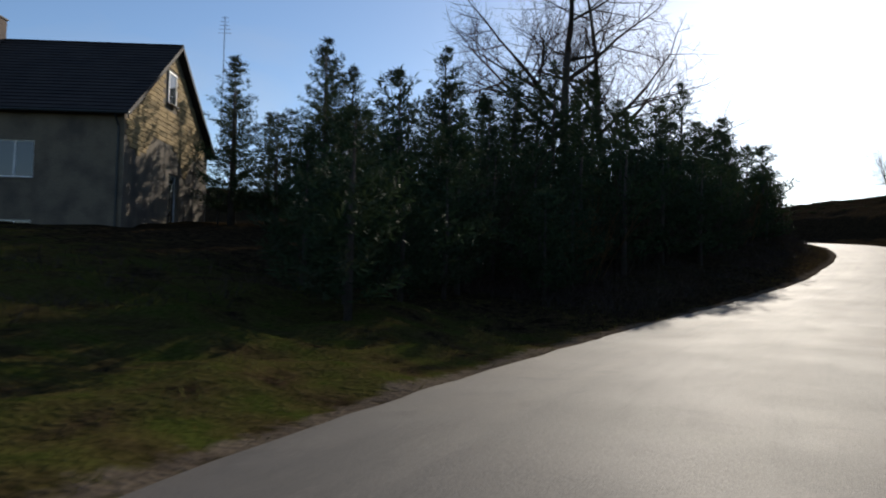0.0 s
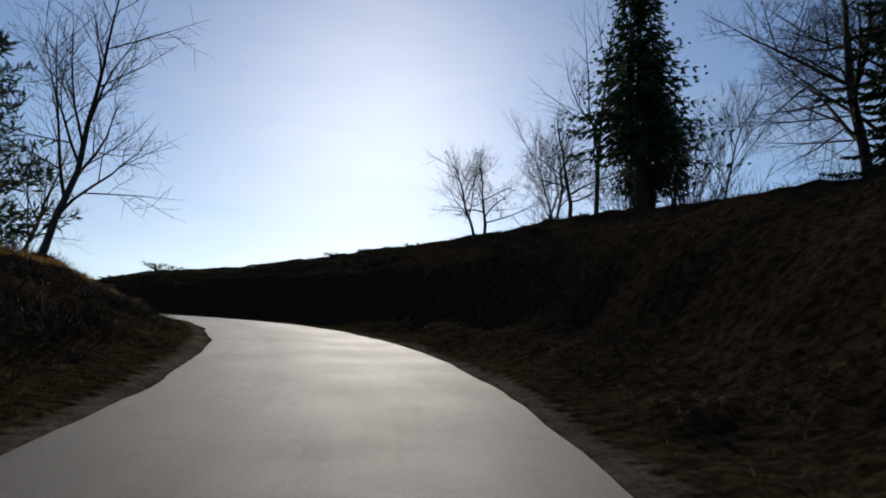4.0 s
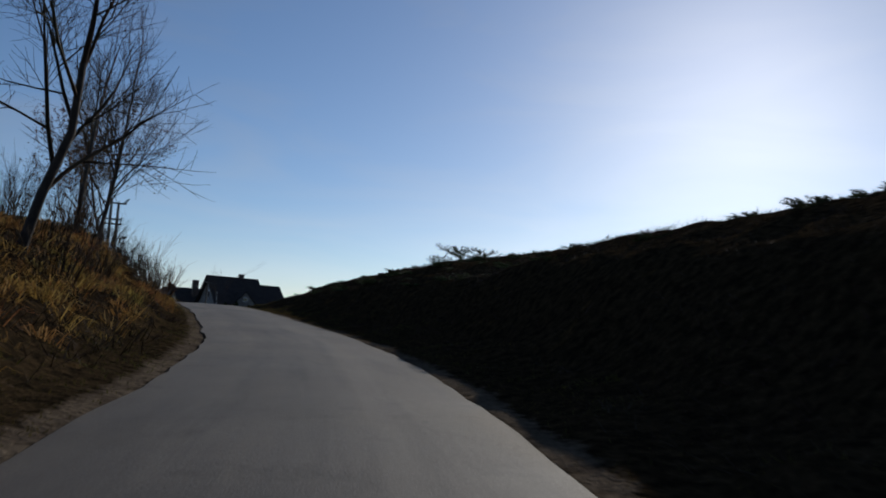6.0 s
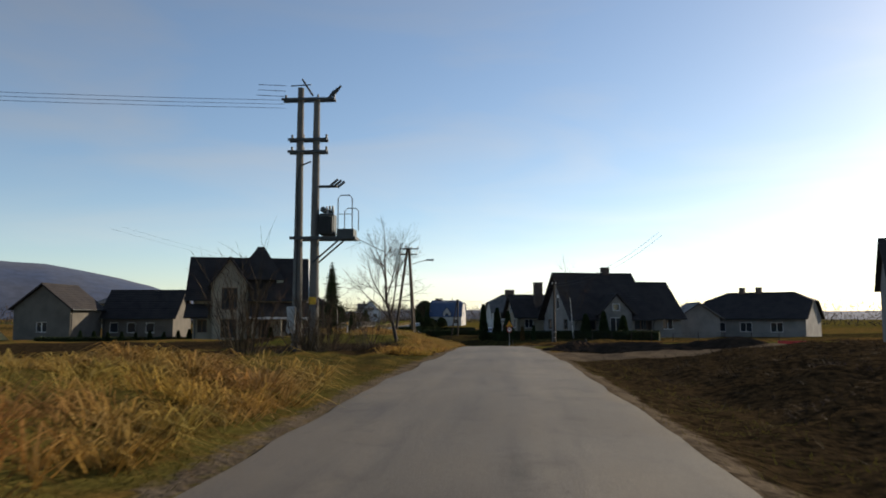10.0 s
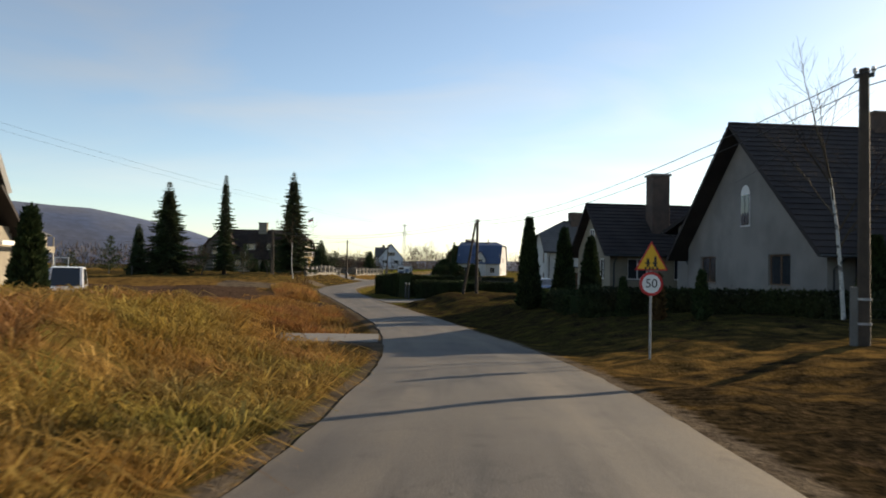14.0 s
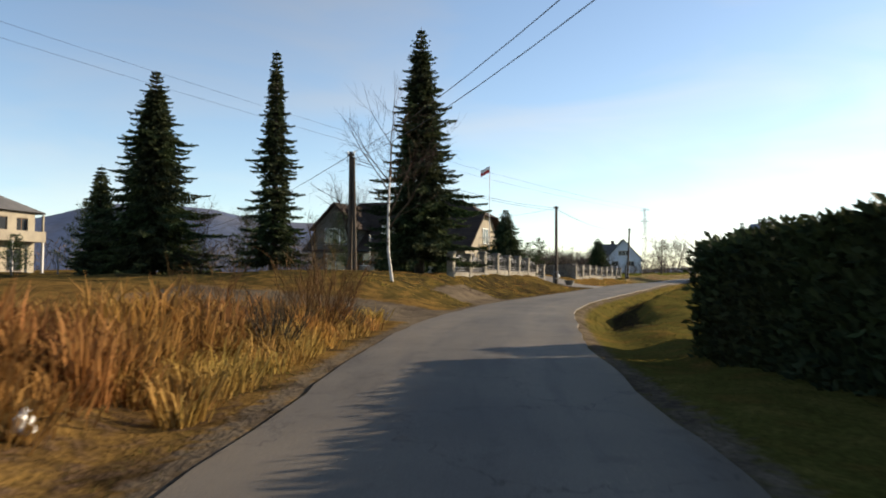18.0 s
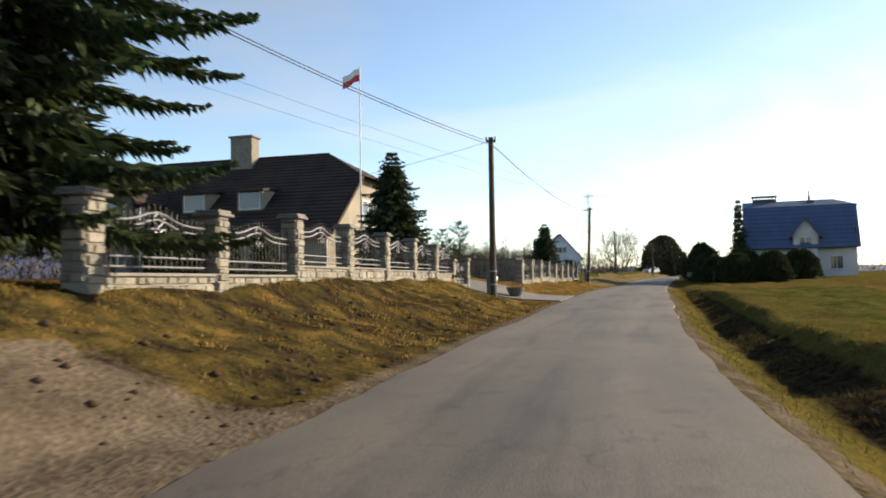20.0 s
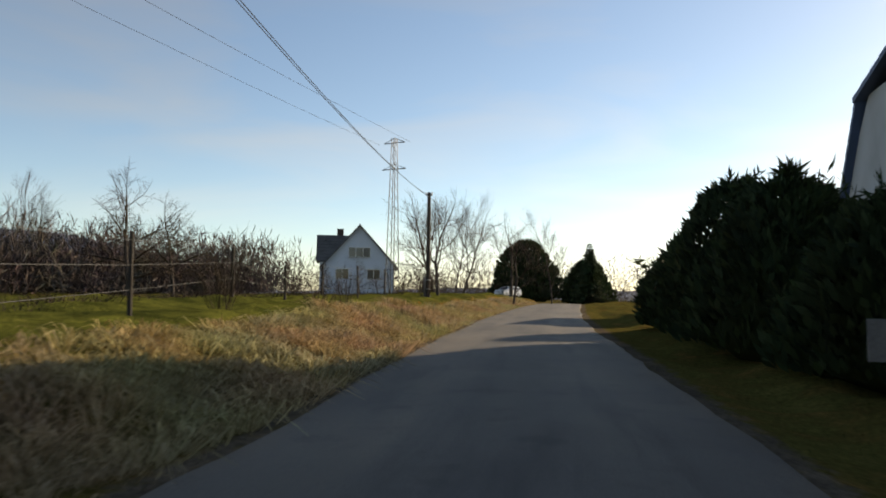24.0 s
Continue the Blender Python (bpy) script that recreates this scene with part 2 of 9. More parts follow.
    c = times(c, where.outputs["Result"])
    c = times(c, ramp(noise_tex(70.0, 3), (0.3, (0.68, 0.68, 0.68)), (0.6, (1.05, 1.05, 1.05)), (0.72, (1.7, 1.65, 1.55))))
    l.new(c, b.inputs["Base Color"])
    ro = n.new("ShaderNodeMapRange")
    ro.inputs["To Min"].default_value, ro.inputs["To Max"].default_value = 0.70, 0.84
    l.new(mid, ro.inputs["Value"])
    l.new(ro.outputs["Result"], b.inputs["Roughness"])
    bp = n.new("ShaderNodeBump")
    bp.inputs["Strength"].default_value, bp.inputs["Distance"].default_value = 0.45, 0.012
    l.new(noise_tex(48.0, 5), bp.inputs["Height"])
    l.new(bp.outputs["Normal"], b.inputs["Normal"])
    return mat


M_ASPHALT = asphalt_material()
M_PAVING = material("concrete_paving", (0.14, 0.128, 0.112), 0.85, var=0.2, scale=1.5, fine=40, per_object=0.08)
M_CONCRETE = material("concrete_pole", (0.155, 0.148, 0.135), 0.85, var=0.25, scale=1.2, fine=35)
M_OLDWOOD = material("dark_wood", (0.07, 0.05, 0.035), 0.8, var=0.35, scale=2, fine=50)
M_STEEL = material("painted_steel", (0.06, 0.065, 0.065), 0.5, metal=0.5, var=0.2, scale=3, fine=50, bump=0.1)
M_GALV = material("galvanised_steel", (0.35, 0.36, 0.37), 0.45, metal=0.7, var=0.2, scale=3, fine=40, bump=0.1)
M_WHITE = material("white_paint", (0.78, 0.77, 0.74), 0.6, var=0.08, scale=2, fine=30, bump=0.1)
M_CREAM = material("cream_plaster", (0.30, 0.265, 0.20), 0.9, var=0.14, scale=0.6, fine=25, second=(0.23, 0.20, 0.155))
M_GREYPL = material("grey_plaster", (0.24, 0.228, 0.215), 0.9, var=0.15, scale=0.6, fine=25, second=(0.18, 0.17, 0.16))
M_DULLPL = material("weathered_shaded_plaster", (0.135, 0.122, 0.102), 0.9, var=0.2, scale=0.6, fine=25, second=(0.10, 0.09, 0.077))
M_WHITEPL = material("white_plaster", (0.52, 0.51, 0.50), 0.9, var=0.10, scale=0.5, fine=25, second=(0.43, 0.42, 0.40))
M_BLUEPL = material("pale_blue_plaster", (0.55, 0.60, 0.68), 0.9, var=0.10, scale=0.5, fine=25)
M_OCHRE = material("ochre_plaster", (0.62, 0.44, 0.18), 0.9, var=0.1, scale=0.6, fine=25)
M_BRICKRAW = material("sand_block", (0.42, 0.30, 0.13), 0.95, var=0.3, scale=1.0, fine=18, second=(0.28, 0.20, 0.10), per_object=0.16)
M_MORTAR = material("rough_mortar", (0.19, 0.155, 0.11), 0.95, var=0.4, scale=0.9, fine=20, second=(0.105, 0.088, 0.07))
M_ROOFDARK = material("dark_roof_tile", (0.045, 0.038, 0.036), 0.75, var=0.3, scale=0.8, fine=30, second=(0.03, 0.026, 0.026), spec=0.15)
M_ROOFBROWN = material("brown_roof_tile", (0.055, 0.038, 0.03), 0.85, var=0.3, scale=0.8, fine=30, second=(0.038, 0.027, 0.022), spec=0.15)
M_ROOFBLUE = material("blue_steel_roof", (0.055, 0.088, 0.165), 0.55, metal=0.0, var=0.15, scale=0.7, fine=20, bump=0.1)
M_ROOFGREY = material("grey_roof_sheet", (0.12, 0.115, 0.11), 0.6, var=0.3, scale=0.8, fine=25)
M_CHIMNEY = material("chimney_brick", (0.12, 0.082, 0.064), 0.9, var=0.35, scale=2, fine=25, second=(0.085, 0.062, 0.05))
M_FRAME = material("white_window_frame", (0.72, 0.72, 0.70), 0.5, var=0.06, scale=4, fine=30, bump=0.05)
M_BROWNWOOD = material("brown_wood", (0.16, 0.09, 0.05), 0.7, var=0.3, scale=2, fine=40)
M_STONE = material("split_limestone", (0.315, 0.285, 0.225), 0.95, var=0.4, scale=3, fine=16, bump=0.9, second=(0.25, 0.232, 0.195), per_object=0.28)
M_STONEMORTAR = material("pale_mortar", (0.26, 0.235, 0.20), 0.95, var=0.2, scale=3, fine=25)
M_CAP = material("concrete_cap", (0.22, 0.20, 0.18), 0.9, var=0.25, scale=3, fine=30)
M_IRON = material("silver_wrought_iron", (0.27, 0.27, 0.28), 0.5, metal=0.6, var=0.15, scale=4, fine=30, bump=0.05)
M_IRONDARK = material("dark_wrought_iron", (0.05, 0.05, 0.052), 0.5, metal=0.5, var=0.2, scale=4, fine=30, bump=0.05)
M_RED = material("red_paint", (0.55, 0.03, 0.03), 0.5, var=0.1, scale=4, fine=30, bump=0.0)
M_YELLOW = material("sign_yellow", (0.75, 0.40, 0.02), 0.45, var=0.06, scale=4, fine=30, bump=0.0)
M_BLACK = material("black_paint", (0.015, 0.015, 0.015), 0.5, var=0.1, scale=4, fine=30, bump=0.0)
M_RUBBER = material("rubber", (0.02, 0.02, 0.02), 0.85, var=0.2, scale=5, fine=40)
M_CARWHITE = material("white_car_paint", (0.7, 0.7, 0.7), 0.25, var=0.04, scale=2, fine=20, bump=0.0, spec=0.6)
M_CARBLUE = material("silver_blue_car_paint", (0.20, 0.27, 0.38), 0.25, metal=0.4, var=0.05, scale=2, fine=20, bump=0.0, spec=0.6)
M_GLASS = glass_material("window_glass")
M_WIRE = material("black_cable", (0.03, 0.03, 0.03), 0.6, var=0.1, bump=0.0)
M_BARK = material("bark", (0.075, 0.058, 0.045), 0.9, var=0.4, scale=4, fine=40, bump=0.7, second=(0.045, 0.036, 0.03))
M_BIRCH = material("birch_bark", (0.55, 0.53, 0.49), 0.8, var=0.4, scale=5, fine=18, second=(0.12, 0.11, 0.10), mix=(0.55, 0.62))
M_TWIG = islands("twigs", (0.028, 0.021, 0.016), (0.075, 0.054, 0.04), 0.85)
M_NEEDLE = islands("spruce_needles", (0.020, 0.031, 0.016), (0.075, 0.096, 0.045), 0.7, 0.15)
M_THUJA = islands("thuja_leaves", (0.016, 0.024, 0.012), (0.052, 0.068, 0.03), 0.7, 0.15)
M_PINE = islands("pine_needles", (0.02, 0.032, 0.015), (0.055, 0.072, 0.035), 0.7, 0.2)
M_DRYLEAF = islands("dry_leaves", (0.06, 0.035, 0.018), (0.16, 0.09, 0.04), 0.8, 0.3)
M_DRYGRASS = islands("dry_grass", (0.15, 0.082, 0.022), (0.50, 0.325, 0.10), 0.8, 0.42)
M_REDGRASS = islands("rusty_dry_grass", (0.13, 0.060, 0.019), (0.40, 0.215, 0.072), 0.8, 0.42)
M_STRAW = islands("pale_straw", (0.20, 0.145, 0.062), (0.56, 0.45, 0.24), 0.8, 0.38)
M_GREENGRASS = islands("winter_grass", (0.036, 0.040, 0.010), (0.125, 0.104, 0.030), 0.8, 0.35)

# ---- the road's line: x, y, height of the surface, one point for each second of the drive, and on to the horizon ----
ROAD = [(-11, -60, -7.4), (-9, -30, -7.38), (-6, -8.5, -7.3), (-2.51, 4.59, -7.22), (2.8, 16.04, -7.07), (9.76, 26.19, -6.55), (17.69, 36.12, -5.51), (25.64, 47.97, -4.11), (31.9, 62.66, -2.8), (34.4, 78.87, -1.81), (32.68, 94.9, -1.07), (28.42, 110.15, -0.43), (23.47, 125.04, 0.19), (18.13, 140.37, 0.67), (12.64, 155.9, 0.82), (7.05, 171.48, 0.67), (1.16, 187.1, 0.27), (-5.29, 202.83, -0.34), (-12.85, 218.37, -1.07), (-22.06, 233.46, -1.66), (-33, 247.81, -1.9), (-44.78, 261.41, -1.86), (-56.17, 275.12, -1.77), (-66.14, 290.22, -1.75), (-74.37, 306.6, -1.66), (-81.64, 323.61, -1.41), (-88.75, 341.21, -1.14), (-95.21, 358.81, -1.05), (-102, 378.2, -0.74), (-109, 398.4, -0.48), (-116.4, 422.4, -0.18), (-126, 453.6, -0.12), (-139.2, 492, -0.84), (-158.4, 540, -3), (-186, 600, -6)]
FIRST = -3


def spline(pts, steps):
    p = np.array(pts, float)
    q = np.vstack([2 * p[0] - p[1], p, 2 * p[-1] - p[-2]])
    out, par = [], []
    for i in range(len(p) - 1):
        a, b, c, d = q[i], q[i + 1], q[i + 2], q[i + 3]
        for k in range(steps):
            t = k / steps
            out.append(0.5 * ((2 * b) + (c - a) * t + (2 * a - 5 * b + 4 * c - d) * t * t + (3 * b - a - 3 * c + d) * t ** 3))
            par.append(i + t)
    out.append(p[-1])
    par.append(len(p) - 1.0)
    return np.array(out), np.array(par)


LINE, U = spline(ROAD, 26)
U = U + FIRST
TAN = np.gradient(LINE[:, :2], axis=0)
TAN /= np.linalg.norm(TAN, axis=1)[:, None]
RIGHT = np.stack([TAN[:, 1], -TAN[:, 0]], 1)


def table(rows, u):
    k = np.array([r[0] for r in rows], float)
    v = np.array([r[1:] for r in rows], float)
    return np.stack([np.interp(u, k, v[:, j]) for j in range(v.shape[1])], -1)


# road edges left and right of the line, by station
EDGES = [(-3, -2.64, 2.64), (0, -3.48, 2.04), (1.6, -3.3, 1.9), (2.6, -3.05, 1.72), (4, -3.1, 1.76), (5.5, -2.95, 1.75), (7, -2.68, 1.9), (8.4, -2.6, 1.98), (9.5, -2.68, 2.15), (10.3, -2.62, 2.1), (11.9, -2.13, 2.17), (12.4, -2.1, 2.25), (13.8, -1.88, 2.6), (15.05, -1.92, 2.75), (15.8, -2.2, 2.2), (17, -2.35, 1.95), (18.15, -2.1, 1.92), (19.2, -2.8, 1.9), (20, -3, 1.9), (21.4, -2.7, 2.28), (22.2, -2.85, 2.5), (24.4, -2.8, 2.05), (25.1, -3.1, 1.8), (30, -2.28, 2.28)]
# distance outside the edge, and the ground's height over the road there
OUT = np.array([0, 1, 2.4, 4.8, 8.4, 14.4, 24, 40, 70])
LEFT_SIDE = [(-3, 0, 0.06, 0.12, 0.36, 0.84, 1.56, 2.4, 3.12, 3.6), (0, 0, 0.06, 0.12, 0.36, 0.84, 1.44, 2.04, 2.88, 3.6), (2, 0, 0, 0.12, 0.48, 1.08, 1.92, 2.88, 3.6, 3.6),
             (3, 0, 0.12, 0.48, 1.08, 1.68, 2.4, 2.64, 3, 3), (4.5, 0, 0.12, 0.6, 1.44, 1.92, 2.4, 2.4, 2.4, 2.4), (5.5, 0, 0.18, 0.72, 1.44, 1.8, 1.92, 1.92, 1.92, 1.92),
             (6.3, 0, 0.18, 0.96, 2.16, 2.64, 2.88, 2.88, 2.88, 2.88), (7, 0, 0.12, 0.96, 2.4, 3, 3.24, 3.24, 3.24, 3.24), (7.7, 0, 0.12, 0.96, 2.52, 3.12, 3.36, 3.36, 3.36, 3.36),
             (8.4, 0, 0.12, 1.08, 3.24, 3.84, 3.96, 3.84, 3.6, 3.6), (9, 0, 0.12, 0.72, 1.92, 2.52, 2.64, 2.4, 1.8, 1.2), (10, 0, 0.12, 0.48, 0.96, 1.08, 0.96, 0.72, 0.6, 0.36),
             (11, 0, 0.06, 0.12, 0.24, 0.12, -0.24, -0.6, -0.84, -0.96), (12, 0, 0, 0.12, 0, -0.24, -0.48, -0.48, -0.48, -0.48), (13, 0, 0.06, 0.36, 0.6, 0.48, 0.12, 0, 0, 0),
             (14.3, 0, -0.18, 0.12, 1.08, 1.32, 0.96, 0.6, 0.36, 0), (15.15, 0, -0.24, 0.12, 1.08, 1.2, 0.84, 0.6, 0.48, 0.36), (15.32, 0, 0, 0, 0, 0.12, 0.24, 0.36, 0.36, 0.36),
             (15.72, 0, 0, 0, 0, 0.12, 0.24, 0.36, 0.48, 0.6), (15.88, 0, -0.24, -0.36, 0.48, 0.84, 0.96, 0.96, 0.96, 0.96), (17, 0, -0.06, -0.12, 0.36, 0.54, 0.6, 0.66, 0.72, 0.84),
             (18.6, 0, 0, 0.24, 0.6, 0.6, 0.6, 0.6, 0.72, 0.84), (19.3, 0, 0, 0, 0.12, 0.12, 0.24, 0.48, 0.72, 0.84), (19.6, 0, 0, 0.06, 0.24, 0.48, 0.72, 0.96, 1.08, 1.2),
             (20, 0, 0.06, 0.54, 1.38, 1.5, 1.44, 1.32, 1.32, 1.32), (21.5, 0, 0.06, 0.54, 1.38, 1.5, 1.44, 1.32, 1.32, 1.32), (21.75, 0, 0.06, 0.48, 1.2, 1.44, 1.44, 1.32, 1.32, 1.32),
             (22, 0, 0.04, 0.1, 0.42, 1.08, 1.2, 1.32, 1.32, 1.32), (22.45, 0, 0.04, 0.12, 0.9, 1.56, 1.56, 1.44, 1.32, 1.32), (22.8, 0, 0.06, 0.42, 1.02, 1.14, 1.2, 1.32, 1.32, 1.32),
             (23.3, 0, 0.06, 0.36, 0.72, 0.78, 0.84, 0.96, 1.08, 1.08), (23.8, 0, 0.06, 0.36, 0.72, 0.78, 0.84, 0.96, 1.08, 1.08), (24.3, 0, -0.12, 0.24, 0.84, 0.96, 0.84, 0.72, 0.6, 0.6),
             (27, 0, 0, 0.48, 0.96, 0.96, 0.84, 0.72, 0.6, 0.6)]
RIGHT_SIDE = [(-3, 0, -0.12, 0, 0.36, 0.96, 1.92, 3.6, 6, 7.2), (1, 0, 0, 0.18, 0.72, 1.56, 2.88, 4.8, 7.2, 8.4), (2.5, 0, 0.12, 0.36, 1.32, 1.8, 2.4, 3.6, 4.8, 6),
             (4, 0, 0.12, 0.42, 2.4, 3.24, 4.2, 5.04, 6, 6.6), (5, 0, 0.12, 0.48, 3, 4.2, 5.52, 6.12, 6.48, 6.48), (6, 0, 0.06, 0.42, 2.94, 4.32, 6, 6.72, 6.6, 6.6),
             (7, 0, 0.06, 0.36, 2.7, 3.96, 5.52, 5.88, 5.76, 5.76), (8, 0, 0, 0.3, 2.28, 3.48, 4.8, 5.04, 4.92, 4.92), (9, 0, 0, 0.24, 1.86, 3.24, 4.56, 4.8, 4.2, 3.84),
             (10, 0, -0.12, 0.18, 1.08, 2.4, 3.12, 3.12, 2.4, 1.8), (11, 0, -0.24, -0.36, 0.12, 0.84, 1.08, 0.96, 0.72, 0.6), (12, 0, 0, 0, 0, 0.12, 0.12, 0, 0, 0),
             (13, 0, -0.12, -0.12, 0, 0, -0.12, -0.24, -0.24, -0.24), (14, 0, 0, 0, 0, 0, 0, 0, 0.12, 0.12), (15, 0, 0, 0.12, 0.36, 0.6, 0.72, 0.84, 0.84, 0.84),
             (16, 0, -0.12, 0.24, 0.84, 1.08, 1.08, 1.08, 1.08, 1.08), (17, 0, -0.24, 0, 0.6, 0.84, 0.84, 0.84, 0.72, 0.72), (17.56, 0, -0.06, 0.4, 1.0, 1.05, 0.95, 0.84, 0.72, 0.72), (17.66, 0, 0, 0, 0.12, 0.24, 0.24, 0.24, 0.24, 0.24),
             (18, 0, 0, 0, 0.12, 0.24, 0.24, 0.24, 0.24, 0.24), (18.6, 0, 0.06, 0.12, 0.24, 0.36, 0.36, 0.36, 0.24, 0.24), (19.3, 0, -0.36, -0.06, 0.12, 0.14, 0.12, 0.12, 0.12, 0.12),
             (20, 0, -0.38, 0.1, 0.18, 0.18, 0.12, 0.12, 0.12, 0.12), (21.6, 0, -0.38, 0.1, 0.18, 0.18, 0.12, 0.12, 0.12, 0.12), (22.6, 0, -0.38, 0.06, 0.12, 0.12, 0.18, 0.24, 0.24, 0.24),
             (23.3, 0, -0.36, -0.06, 0.12, 0.24, 0.24, 0.36, 0.36, 0.36), (25, 0, 0, 0.12, 0.24, 0.36, 0.36, 0.36, 0.36, 0.36)]


def smooth_noise(x, y, scale, seed):
    """Value noise on a grid, for whole arrays."""
    x, y = x / scale + 100.0, y / scale + 100.0
    ix, iy = np.floor(x).astype(int), np.floor(y).astype(int)
    fx, fy = x - ix, y - iy
    fx, fy = fx * fx * (3 - 2 * fx), fy * fy * (3 - 2 * fy)

    def h(a, b):
        v = np.sin(a * 127.1 + b * 311.7 + seed * 74.7) * 43758.5453
        return v - np.floor(v)

    return (h(ix, iy) * (1 - fx) + h(ix + 1, iy) * fx) * (1 - fy) + (h(ix, iy + 1) * (1 - fx) + h(ix + 1, iy + 1) * fx) * fy - 0.5


def over(values, out):
    """Heights at distances out, from a row of profile heights each."""
    o = np.clip(out, 0, OUT[-1] - 1e-3)
    i = np.clip(np.searchsorted(OUT, o, side="right") - 1, 0, len(OUT) - 2)
    f = (o - OUT[i]) / (OUT[i + 1] - OUT[i])
    f = f * f * (3 - 2 * f) * 0.5 + f * 0.5
    r = np.arange(len(o))
    return values[r, i] * (1 - f) + values[r, i + 1] * f


def nearest(x, y):
    """Index of the road's nearest point and the way to its right, for arrays."""
    idx = np.empty(len(x), int)
    for s in range(0, len(x), 20000):
        dx = x[s:s + 20000, None] - LINE[None, ::4, 0]
        dy = y[s:s + 20000, None] - LINE[None, ::4, 1]
        idx[s:s + 20000] = np.argmin(dx * dx + dy * dy, 1) * 4
    best = idx.copy()
    bd = np.full(len(x), 1e18)
    for k in range(-4, 5):
        j = np.clip(idx + k, 0, len(LINE) - 1)
        q = (x - LINE[j, 0]) ** 2 + (y - LINE[j, 1]) ** 2
        best = np.where(q < bd, j, best)
        bd = np.minimum(q, bd)
    d = (x - LINE[best, 0]) * RIGHT[best, 0] + (y - LINE[best, 1]) * RIGHT[best, 1]
    return best, d, np.sqrt(bd)


def ditch(u, out):
    """The steep-sided ditch before the mown meadow, from 0 to 1."""
    along = np.clip(np.minimum(u - 19.3, 23.2 - u) / 0.3, 0, 1)
    return along * np.clip(np.minimum((out - 0.75) / 0.8, (2.9 - out) / 0.45), 0, 1)


def height_sd(i, d, dist=None):
    """The ground's height at road index i and offset d to the right."""
    u = U[i]
    e = table(EDGES, u)
    left = d < (e[:, 0] + e[:, 1]) / 2
    far = np.abs(d) if dist is None else dist
    out = np.where(left, far + e[:, 0], far - e[:, 1])
    z = np.where(left, over(table(LEFT_SIDE, u), out), over(table(RIGHT_SIDE, u), out) - 0.42 * ditch(u, out))
    return LINE[i, 2] + z, out


# paved drives, on which the ground is even: station, side, half width, length
DRIVES = [(22.25, -1, 4.3, 10.5), (15.57, -1, 2.8, 6.0), (17.86, 1, 3.4, 10.5)]


def bumps(x, y, out):
    """Small unevenness that grows away from the road's edge."""
    g = np.clip(out / 1.5, 0, 1)
    for s, side, half, length in DRIVES:
        k = int(np.argmin(np.abs(U - s)))
        al = np.abs((x - LINE[k, 0]) * TAN[k, 0] + (y - LINE[k, 1]) * TAN[k, 1])
        aw = ((x - LINE[k, 0]) * RIGHT[k, 0] + (y - LINE[k, 1]) * RIGHT[k, 1]) * side
        g = g * np.where((al < half + 0.6) & (aw > 0) & (aw < length + 3), 0.0, 1.0)
    wild = np.where((y < 165) | ((y < 226) & (x < 1.2 - 0.41 * (y - 187))) | (y > 352), 1.0, 0.3)
    return g * (0.24 * smooth_noise(x, y, 1.7, 1) + (0.10 + 0.22 * wild) * smooth_noise(x, y, 0.8, 2) + 0.35 * np.clip(out / 8, 0, 1) * smooth_noise(x, y, 9.0, 3)) - 0.012


def ground_at(x, y):
    """The ground's height at one place."""
    xa, ya = np.array([float(x)]), np.array([float(y)])
    return float(ground_z(xa, ya)[0][0])


def at_station(u, off):
    """x, y of the place off metres to the right of the road's line (left if negative) at station u."""
    i = int(np.argmin(np.abs(U - u)))
    p = LINE[i, :2] + RIGHT[i] * off
    return float(p[0]), float(p[1])


def heading(u):
    """Degrees by which the road heads left of +y at station u."""
    i = int(np.argmin(np.abs(U - u)))
    return math.degrees(math.atan2(-TAN[i, 0], TAN[i, 1]))


def ground_z(x, y):
    """Heights for arrays of places."""
    i, d, dist = nearest(x, y)
    z, out = height_sd(i, d, dist)
    fade = np.clip((dist - 72) / 300, 0, 1)
    return np.where(out <= 0, LINE[i, 2], (z + bumps(x, y, np.clip(out, 0, None))) * (1 - fade)), out, U[i], d

